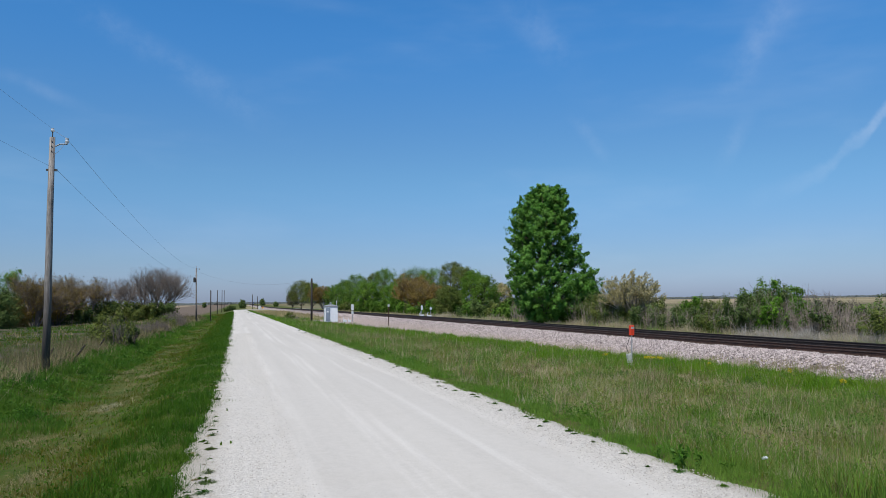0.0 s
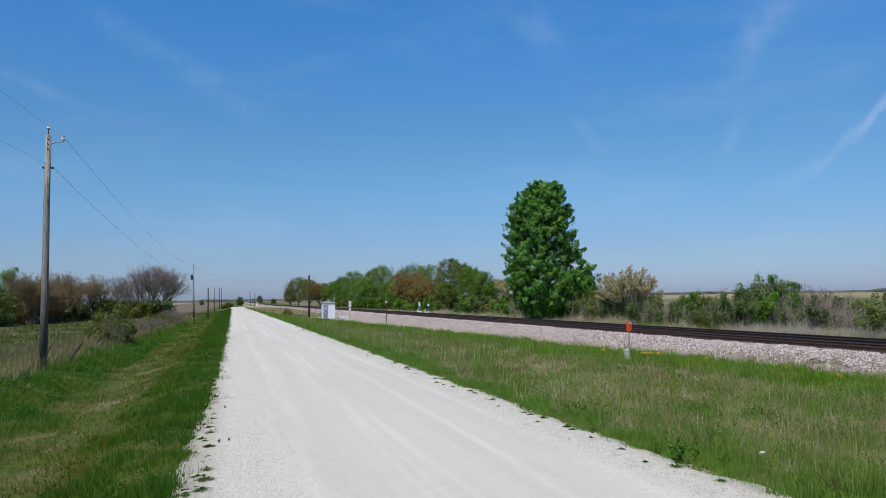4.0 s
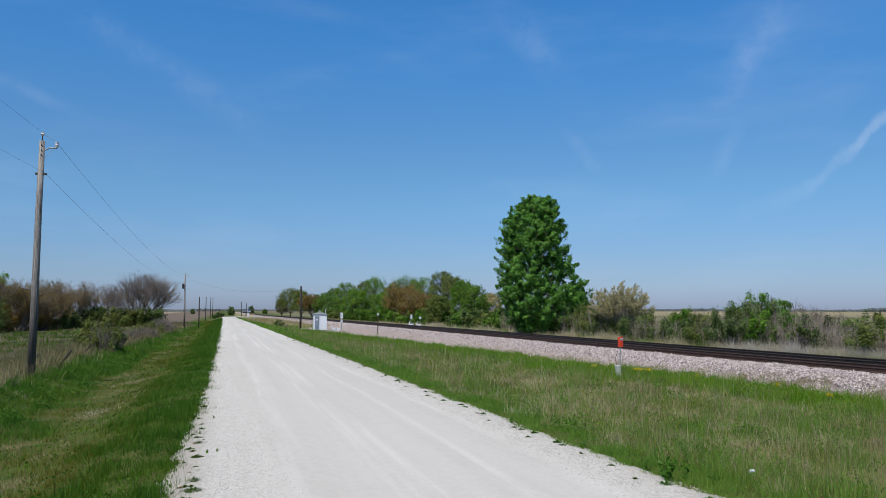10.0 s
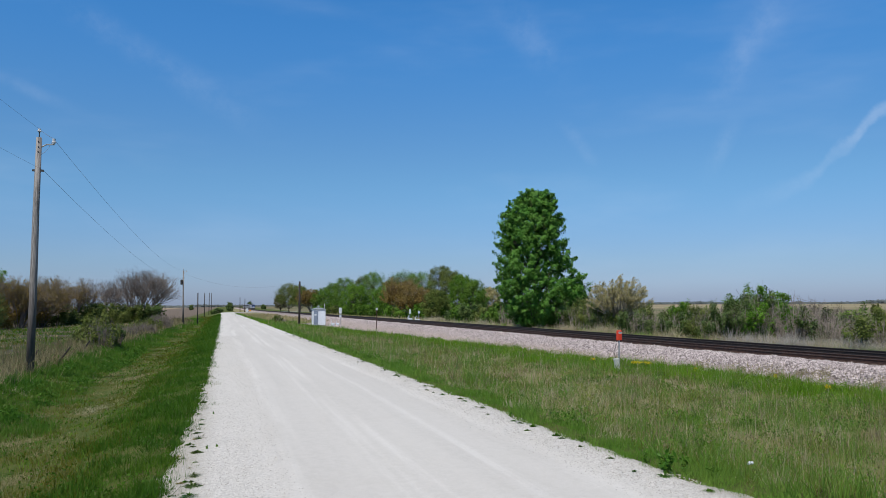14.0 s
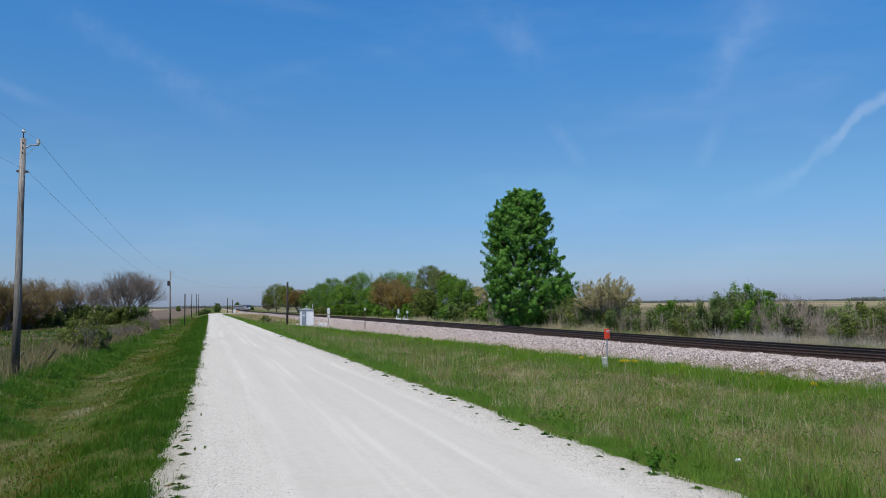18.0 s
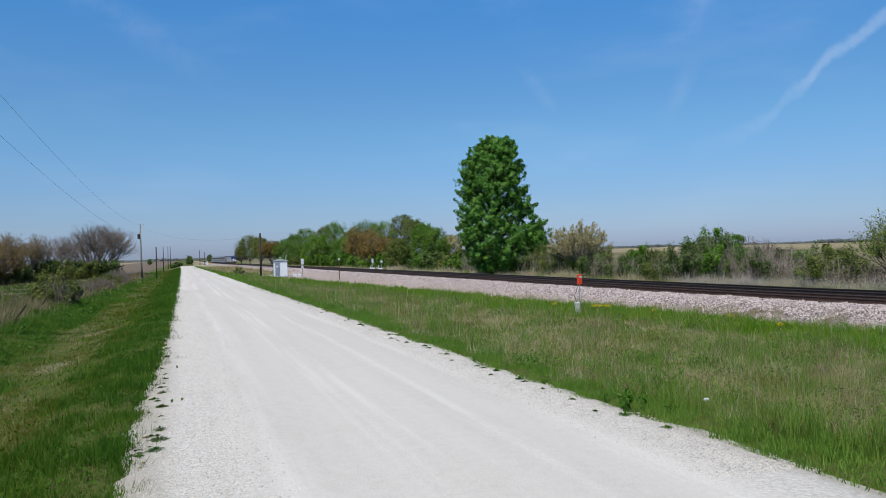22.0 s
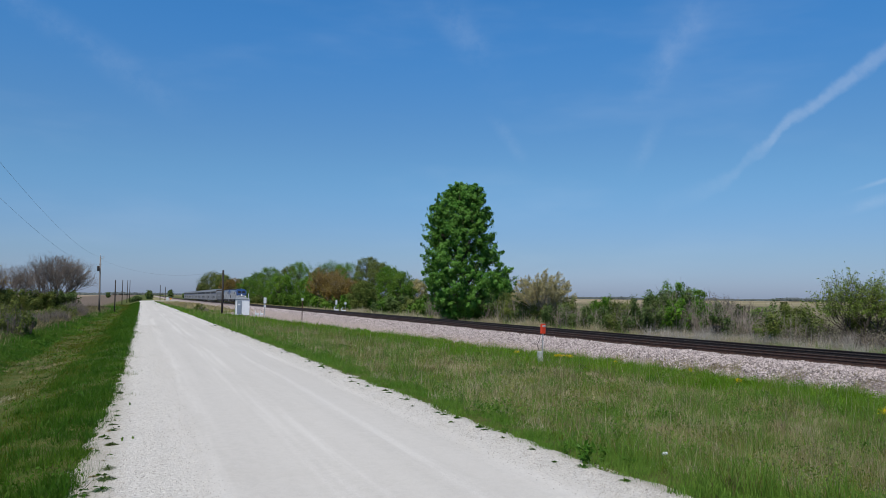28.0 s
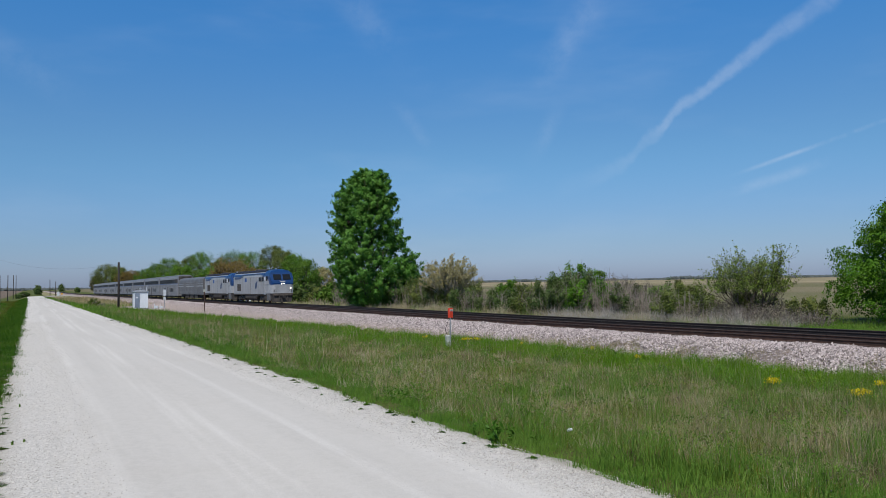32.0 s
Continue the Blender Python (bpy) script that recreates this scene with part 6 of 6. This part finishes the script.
meadow("verge_grass", 40000, 11, 130, short_of_toe(-2.2), short_of_toe(0.5), lambda x, y, u: np.clip(0.2 + 1.1 * fuzz(x, y, 1.3, 17), 0, 1), (0.14, 0.36), 0.011, GRASS_LIME, "lime-green growth at the foot of the ballast", 1.0)
on_stones = lambda x, y: np.maximum(land(x, y), ballast_height(x, y))
meadow("dead_grass", 130000, 11, 120, short_of_toe(-0.3), short_of_toe(1.4), lambda x, y, u: np.clip(1.5 - 1.6 * u + 0.7 * fuzz(x, y, 1.4, 19), 0, 1), (0.03, 0.12), 0.018, STRAW, "dry stalks straggling into the ballast", 2.6, 7, 0.09, on_stones)

# matted clumps of dead grass and mounds of leafy forbs break up the ditch
ditch_l, ditch_r = beside(2.2), short_of_toe(-1.6)
for count, per, size, top, mat, label in [(190, 220, 0.28, 0.40, STRAW_PALE, "bleached mats of dead grass in the ditch"), (190, 220, 0.32, 0.42, STRAW, "tan mats of dead grass in the ditch"), (120, 220, 0.28, 0.44, WEED, "grey-brown mats of dead weeds in the ditch")]:
    x, y, q = mounds(count, 6.5, 75, beside(1.0), ditch_r, per, size)
    blades("thatch_mat", x, y, top * q * rng.uniform(0.5, 1.2, len(x)), thick(y, 0.009), mat, label, lean=2.0)
for count, y0, y1, left, right, per, size, top, mat, label in [
        (150, 7, 75, beside(1.0), short_of_toe(-0.2), 200, 0.30, 0.40, GRASS, "green leafy mounds in the ditch grass"),
        (80, 6, 55, beside(1.0), short_of_toe(-0.3), 220, 0.32, 0.30, LUSH, "dark leafy weeds in the ditch grass"),
        (90, 8, 60, ditch_l, short_of_toe(-0.4), 200, 0.34, 0.46, GRASS_LIME, "leafy yellow-green weeds standing in the ditch"),
        (90, 12, 70, edge(-8.3), edge(-5.4), 260, 0.30, 0.34, LUSH, "dark leafy weeds below the fence line"),
        (110, 9, 75, short_of_toe(-2.9), short_of_toe(0.2), 240, 0.32, 0.36, LUSH_LIME, "bright leafy mounds at the foot of the ballast")]:
    x, y, q = mounds(count, y0, y1, left, right, per, size)
    ob = new("forb_mounds", leaf_mesh("forb_mounds", np.stack([x, y, land(x, y) + top * q * rng.random(len(x))], -1), 0.029 * rng.uniform(0.6, 1.4, len(x)) * (0.7 + y / 45), mat, 2.2))
    tagged(ob, label, "weeds", kind="stuff")

# broad-leaved weeds low in the grass, and a few tall dry stalks
def scattered(n, y0, y1, left, right, share, each=12, spread=0.16):
    m = n // each
    y = far_more_near(m, y0, y1, 1)
    x = left(y) + (right(y) - left(y)) * rng.random(m)
    keep = rng.random(m) < share(x, y)
    x, y = np.repeat(x[keep], each), np.repeat(y[keep], each)
    s = spread * (1 + y / 40)
    return x + rng.normal(size=len(x)) * s, y + rng.normal(size=len(y)) * s


def broadleaf(name, x, y, lo, hi, size, mat, label):
    z = land(x, y) + rng.uniform(lo, hi, len(x))
    ob = new(name, leaf_mesh(name, np.stack([x, y, z], -1), size * rng.uniform(0.6, 1.4, len(x)) * (0.7 + y / 60), mat, 1.7))
    return tagged(ob, label, "weeds", kind="stuff")


x, y = scattered(36000, 4, 110, beside(0.3), short_of_toe(-0.2), lambda x, y: np.clip(0.35 + fuzz(x, y, 1.0, 41), 0, 1))
broadleaf("broadleaf_weeds", x, y, 0.04, 0.30, 0.028, GRASS, "low broad-leaved green weeds in the ditch grass")
x, y = scattered(12000, 4, 90, beside(1.4), short_of_toe(-1.5), lambda x, y: np.clip(0.3 + fuzz(x, y, 0.9, 45), 0, 1), 14, 0.22)
broadleaf("dry_forbs", x, y, 0.12, 0.50, 0.022, LEAF_GREY, "grey-brown dry forbs in the ditch grass")
x, y = scattered(18000, 7, 120, edge(-8.6), lambda y: road_left(y) - 0.1, lambda x, y: np.clip(0.35 + fuzz(x, y, 0.9, 47), 0, 1))
broadleaf("broadleaf_weeds", x, y, 0.02, 0.16, 0.034, TURF, "low broad-leaved green weeds in the verge")
n = 520
y = far_more_near(n, 8, 70, 1)
x = road_right(y) + 1.5 + (toe(y) - 1.6 - road_right(y)) * rng.random(n)
blades("tall_stalks", x, y, rng.uniform(0.5, 1.05, n), thick(y, 0.010), STRAW_PALE, "scattered tall dry stalks in the ditch", lean=0.5, kind="weeds")

# left-hand verge: lush green by the road, olive with straw in the ditch bottom, deep green on the bank, dead weeds at the fence
from_rim = lambda d: (lambda y: road_left(y) + d)
meadow("verge_grass", 165000, 5, 300, from_rim(-2.5), from_rim(0.40), lambda x, y, u: np.clip(5.5 * (0.98 - u) + 0.6 * fuzz(x, y, 0.5, 21), 0, 1) * np.clip(0.1 + 2.4 * u + 0.8 * fuzz(x, y, 1.1, 22), 0, 1), (0.07, 0.19), 0.011, TURF, "lush green grass along the gravel", 0.9, 6, 0.06)
meadow("verge_grass", 150000, 5, 300, edge(-6.8), from_rim(-1.3), lambda x, y, u: np.clip(0.6 + 0.7 * fuzz(x, y, 1.6, 23), 0.1, 1), (0.05, 0.15), 0.011, OLIVE_TURF, "short olive grass in the ditch", 1.2)
meadow("verge_grass", 35000, 5, 200, edge(-6.8), from_rim(-1.6), lambda x, y, u: np.clip(0.25 + 1.0 * fuzz(x, y, 1.8, 24), 0.03, 1), (0.05, 0.15), 0.011, LUSH_LIME, "yellow-green grass in the ditch", 1.1)
meadow("verge_grass", 35000, 5, 300, edge(-6.6), from_rim(-2.0), lambda x, y, u: np.clip(0.36 + 1.1 * fuzz(x, y, 1.3, 25), 0.05, 1), (0.05, 0.15), 0.011, TURF, "green grass in the ditch", 1.1)
meadow("verge_grass", 150000, 12, 240, lambda y: -8.7 + 0.3 * fuzz(y, 0 * y, 2.0, 27), lambda y: -5.6 + 0.9 * fuzz(y, 0 * y, 3.0, 26), lambda x, y, u: np.clip(0.85 + 0.5 * fuzz(x, y, 1.0, 28), 0.2, 1), (0.08, 0.25), 0.012, LUSH, "lush deep green grass below the fence line", 0.9)
meadow("dead_grass", 18000, 7, 140, edge(-6.9), from_rim(-2.3), lambda x, y, u: np.clip(-0.05 + 1.0 * fuzz(x, y, 1.5, 29), 0, 1), (0.04, 0.14), 0.008, STRAW, "mown dead grass lying in the ditch", 2.6, 9, 0.16)
for cx, cy, size in [(-4.9, 21.5, 0.9), (-3.8, 27.0, 0.7), (-3.7, 38.0, 0.9), (-3.7, 16.3, 0.5), (-4.6, 15.0, 0.6), (-5.4, 13.0, 0.8), (-7.2, 31.0, 0.7)]:
    n = int(1300 * size)
    x, y = cx + rng.normal(size=n) * 0.45 * size, cy + rng.normal(size=n) * 0.9 * size
    keep = fuzz(x, y, 0.5, 61) > -0.25
    x, y = x[keep], y[keep]
    blades("thatch_mat", x, y, rng.uniform(0.05, 0.20, len(x)), thick(y, 0.007), [STRAW, STRAW_PALE][n % 2], "matted clump of dead grass in the ditch", lean=2.0)
x, y, q = mounds(210, 10, 70, edge(-6.6), from_rim(-2.4), 60, 0.19)
blades("thatch_mat", x, y, 0.20 * q * rng.uniform(0.4, 1.2, len(x)), thick(y, 0.007), STRAW, "small wisps of dead grass in the ditch", lean=1.8)
x, y, q = mounds(120, 18, 90, edge(-11.5), edge(-8.4), 150, 0.34)
ob = new("forb_mounds", leaf_mesh("forb_mounds", np.stack([x, y, land(x, y) + 0.50 * q * rng.random(len(x))], -1), 0.036 * rng.uniform(0.6, 1.4, len(x)) * (0.7 + y / 55), LUSH, 2.0))
tagged(ob, "dark green weeds among dead grass along the fence line", "weeds", kind="stuff")
meadow("dead_weeds", 38000, 16, 200, edge(-9.7), lambda y: -8.25 + 0.25 * fuzz(y, 0 * y, 1.5, 31), lambda x, y, u: np.clip(0.45 + 0.8 * fuzz(x, y, 1.3, 32), 0.08, 1), (0.25, 0.75), 0.009, STRAW, "bleached dead grass along the fence line", 0.9, 12, 0.20, None, "weeds")
meadow("dead_weeds", 60000, 16, 200, edge(-11.0), edge(-8.3), lambda x, y, u: np.clip(0.40 + 0.9 * fuzz(x, y, 1.1, 33), 0.05, 1), (0.30, 0.95), 0.009, WEED, "grey-brown dead weeds along the fence line", 1.0, 12, 0.20, None, "weeds")
meadow("verge_grass", 65000, 18, 240, edge(-26.0), edge(-9.2), lambda x, y, u: np.clip(0.35 + 1.0 * fuzz(x, y, 2.2, 35), 0, 1), (0.10, 0.34), 0.012, TURF, "green weeds at the field's edge", 1.1)
meadow("dead_weeds", 60000, 18, 220, edge(-30.0), edge(-9.4), lambda x, y, u: np.clip(0.40 + 0.9 * fuzz(x, y, 2.6, 36), 0, 1), (0.08, 0.30), 0.012, OLIVE_TURF, "olive stalks at the field's edge", 1.3, kind="weeds")
meadow("dead_weeds", 24000, 18, 200, edge(-26.0), edge(-9.4), lambda x, y, u: np.clip(0.25 + 1.0 * fuzz(x, y, 2.0, 37), 0, 1), (0.10, 0.40), 0.012, STRAW, "dry stalks at the field's edge", 1.2, kind="weeds")
meadow("field_weeds", 40000, 70, 200, lambda y: -13 - 0.30 * y, lambda y: -13 - 0.01 * y, lambda x, y, u: np.clip(0.15 + 1.2 * fuzz(x, y, 9.0, 38), 0, 1), (0.12, 0.38), 0.014, TURF, "green weeds spread over the bare field", 1.2)

# both verges run on behind the camera
n = 40000
y = rng.uniform(-26, 8, n)
x = road_left(y) - 0.02 - 6.2 * rng.random(n)
blades("verge_grass", x, y, rng.uniform(0.04, 0.12, n), np.full(n, 0.014), TURF, "short green verge grass", lean=1.6)
x = road_right(y) + 0.02 + 6.5 * rng.random(n)
blades("verge_grass", x, y, rng.uniform(0.06, 0.20, n), np.full(n, 0.014), GRASS, "short green verge grass", lean=1.3)

# beyond the tracks
meadow("dead_grass", 80000, 26, 170, edge(32.3), edge(35.6), lambda x, y, u: np.clip(-0.18 + 1.2 * fuzz(x, y, 2.4, 51), 0.02, 1), (0.30, 0.85), 0.008, STRAW_PALE, "pale dead grass leaning beyond the tracks", 1.3, 26, 0.16)
meadow("dead_grass", 50000, 26, 330, edge(32.0), edge(35.0), lambda x, y, u: np.clip(0.05 + 1.0 * fuzz(x, y, 2.0, 53), 0.04, 1), (0.15, 0.5), 0.009, STRAW, "tan dead grass beyond the tracks", 1.0, 11, 0.18)
meadow("verge_grass", 70000, 6, 37, edge(31.6), edge(37.0), lambda x, y, u: np.clip(0.8 - 0.1 * np.maximum(y - 29, 0) + 0.5 * fuzz(x, y, 1.6, 55), 0, 1), (0.15, 0.38), 0.014, GRASS, "bright green grass between tracks and trees", 0.9)
meadow("verge_grass", 60000, 10, 140, edge(31.8), edge(44.0), lambda x, y, u: np.clip(0.4 + 0.8 * fuzz(x, y, 2.0, 57), 0, 1), (0.2, 0.5), 0.012, GRASS, "green grass at the foot of the thicket", 0.9)
meadow("dead_grass", 40000, 118, 330, beside(3.0), short_of_toe(2.5), lambda x, y, u: np.clip(0.35 + 0.8 * fuzz(x, y, 4.0, 58), 0, 1), (0.2, 0.6), 0.011, STRAW, "dry weeds on the bank past the hut", 0.9, 9, 0.2)
meadow("verge_grass", 50000, 100, 330, beside(0.0), beside(4.5), lambda x, y, u: np.clip(0.7 + 0.6 * fuzz(x, y, 4.0, 59), 0, 1), (0.08, 0.22), 0.011, GRASS, "green verge past the hut", 0.9, 9, 0.2)

# pale fans of collapsed dead grass at the foot of the thicket
fx, fy, fh = [], [], []
for az in [36.2, 37.4, 38.3, 39.6, 40.1, 40.9, 41.4, 42.0, 42.7, 43.3, 44.0, 45.2, 46.3, 47.5, 48.8, 49.6, 50.5, 52.0]:
    cx = random.uniform(32.6, 34.4)
    cy = cx / math.tan(radians(az))
    n = random.randint(160, 380)
    fx.append(cx + rng.normal(size=n) * 0.16), fy.append(cy + rng.normal(size=n) * 0.28), fh.append(rng.uniform(0.5, 1.0, n) * random.uniform(0.7, 1.5))
fx, fy, fh = np.concatenate(fx), np.concatenate(fy), np.concatenate(fh)
blades("dead_grass_fans", fx, fy, fh, thick(fy, 0.008), BLEACHED, "pale grey fans of collapsed dead grass below the thicket", lean=1.7)

# loose chips along the road's rims
n = 40000
y = far_more_near(n, 7, 70, 1)
side = rng.random(n) < 0.42
x = np.where(side, road_left(y) - 0.05 + 1.9 * rng.beta(1.3, 2.0, n), road_right(y) + 0.28 - 1.7 * rng.beta(1.3, 2.2, n))
s = rng.uniform(0.005, 0.014, n) * (1 + y / 90)
stones("gravel_chips", np.stack([x, y, road_top(x, y) + s * 0.1], -1), s, CHIP, "loose white limestone chips at the road's rim")


# weeds rooted in the gravel
def weed(x, y, size, mat, label, name="weed_tuft", z=None):
    ob = thing(name, (x, y, float(road_top(x, y)) if z is None else z), label, "weed", "weeds at the road's edge")
    size = 0.78 * size
    n = int(rng.integers(50, 110))
    a, q = rng.uniform(0, 2 * np.pi, n), rng.random(n) ** 0.6 * rng.uniform(0.7, 1.3)
    a = a + 0.9 * np.sin(a + rng.uniform(0, 6))
    base = np.stack([0.12 * size * np.cos(a), 0.12 * size * np.sin(a), np.zeros(n)], -1)
    tip = np.stack([size * q * np.cos(a), size * q * np.sin(a), size * rng.uniform(0.10, 0.50, n) * (1.1 - q)], -1)
    wide = np.stack([-np.sin(a), np.cos(a), np.zeros(n)], -1) * size * rng.uniform(0.03, 0.10)
    mid = (base + tip) / 2 + np.array([0, 0, 0.08 * size])
    verts = np.stack([base, mid + wide, tip, mid - wide], 1).reshape(-1, 3)
    part("leaves", raw("leaves", verts, np.arange(4 * n).reshape(n, 4), mat), None, ob)
    part("crown_stem", Mesh().tube([(0, 0, -0.02), (0, 0, 0.06 * size)], [0.05 * size, 0.02 * size], 6), STRAW, ob)
    return ob


for az, el in [(-1.65, -11.75), (-1.75, -12.4), (-1.9, -13.1), (-1.5, -10.2), (-1.35, -9.2), (-1.25, -8.3), (-1.45, -7.6), (-1.1, -6.8), (-1.05, -6.2), (-1.2, -5.6), (-0.95, -5.1)]:
    r = 2.62 / math.tan(radians(-el))
    x, y = at_bearing(az, r)
    weed(x, y, random.uniform(0.14, 0.24), random.choice([LEAF_DARK, TURF, LUSH]), "low green weed rooted in white gravel")
    for k in range(5):
        weed(x - random.uniform(-0.08, 0.32), y + random.uniform(-0.9, 0.9), random.uniform(0.05, 0.15), random.choice([TURF, LEAF_DARK, STRAW]), "small weed rooted in white gravel")
for k in range(26):
    y = 10.5 * (75 / 10.5) ** ((k + random.random()) / 26)
    x = float(road_right(y)) - random.uniform(0.05, 0.45)
    weed(x, y, random.uniform(0.07, 0.14) * (1 + y / 70), random.choice([LEAF_DARK, TURF]), "low dark green weed rooted in white gravel")
for x, y, s in [(6.42, 12.6, 0.18), (6.40, 10.4, 0.20), (6.35, 14.2, 0.17), (6.35, 15.4, 0.19), (6.25, 16.2, 0.16), (6.30, 18.5, 0.18), (6.28, 20.0, 0.16), (6.1, 21.5, 0.16), (6.25, 24.0, 0.18), (6.2, 28.0, 0.2), (6.45, 9.4, 0.14)]:
    weed(x, y, s, LUSH, "leafy green weed at the edge of the gravel")


def forb(x, y, h):
    """An upright leafy weed: a few stalks with broad leaves up their length."""
    ob = thing("leafy_weed", (x, y, float(max(land1(x, y), road_top(x, y))) - 0.01), "upright dark-leaved weed at the edge of the gravel", "weed", "upright weeds by the road")
    pts = []
    for k in range(random.randint(4, 7)):
        a, lean = random.uniform(0, 2 * math.pi), random.uniform(0.1, 0.45)
        tip = Vector((lean * h * math.cos(a), lean * h * math.sin(a), h * random.uniform(0.6, 1.0)))
        part("stalk", Mesh().tube([(0.02 * math.cos(a), 0.02 * math.sin(a), -0.03), tuple(tip * 0.5 + Vector((0, 0, 0.03))), tuple(tip)], [0.007, 0.006, 0.003], 5), GRASS, ob)
        for j in range(7):
            pts.append(np.array(tip * (0.25 + 0.75 * j / 6)) + rng.normal(size=3) * 0.05 * h)
    tagged(part("leaves", leaf_mesh("leaves", np.array(pts), h * rng.uniform(0.09, 0.18, len(pts)), LUSH, 2.6), None, ob), kind="stuff")
    return ob


for x, y, h in [(6.62, 10.7, 0.34), (6.78, 11.05, 0.30), (6.95, 10.75, 0.26), (6.70, 11.5, 0.22), (7.15, 10.3, 0.20), (6.60, 13.6, 0.16), (6.52, 17.2, 0.16), (-0.22, 14.9, 0.075), (-0.05, 15.0, 0.07), (-0.15, 19.6, 0.075)]:
    forb(x, y, h)
FLOWERS = [(18.1, 14.65, 0.30), (17.9, 11.95, 0.42), (19.7, 12.6, 0.20), (19.3, 33.7, 0.38), (19.6, 33.2, 0.32), (19.8, 29.5, 0.12), (20.4, 25.2, 0.10), (18.7, 37.0, 0.2), (19.9, 22.0, 0.14)]
for x, y, s in FLOWERS:
    z = land1(x, y)
    ob = thing("wildflower_clump", (x, y, z), "clump of yellow wildflowers at the foot of the ballast", "flowers", "yellow wildflowers")
    n = int(1500 * s)
    pts = rng.normal(size=(n, 3)) * np.array([s * 0.30, s * 0.24, 0.035]) + np.array([0, 0, 0.30])
    tagged(part("flower_heads", leaf_mesh("flower_heads", pts, rng.uniform(0.018, 0.045, n), PETAL, 1.0), None, ob), kind="stuff")
    stems = Mesh()
    for p in pts[::4]:
        stems.tube([(p[0] * 0.6, p[1] * 0.6, -0.02), tuple(p)], 0.006, 3, False)
    tagged(part("stalk_cluster", stems, GRASS, ob), kind="stuff")

# a scrap of litter in the grass
lit = thing("litter_cup", (8.05, 10.6, land1(8.05, 10.6) + 0.20), "crumpled white cup lying in the verge grass", "litter")
part("cup", Mesh().tube([(-0.04, 0, 0), (0.0, 0.01, 0.01), (0.04, 0, 0.01)], [0.022, 0.027, 0.021], 9), WHITE, lit)
part("rim", Mesh().tube([(0.040, 0, 0.01), (0.046, 0, 0.01)], 0.024, 9), WHITE, lit)


def motions():
    """The train runs along the far track at an even speed."""
    for car, behind in CONSIST:
        rows = []
        for k in range(17):
            t = 2.0 * k
            y = NOSE_AT_END + SPEED * (32.0 - t) + behind
            dz = rail_top(y + 20) - rail_top(y)
            rows.append((t, pose(FAR_TRACK, y, rail_top(y), math.degrees(math.atan2(dz, 20)), 0, 0)))
        walk(car, rows)


motions()
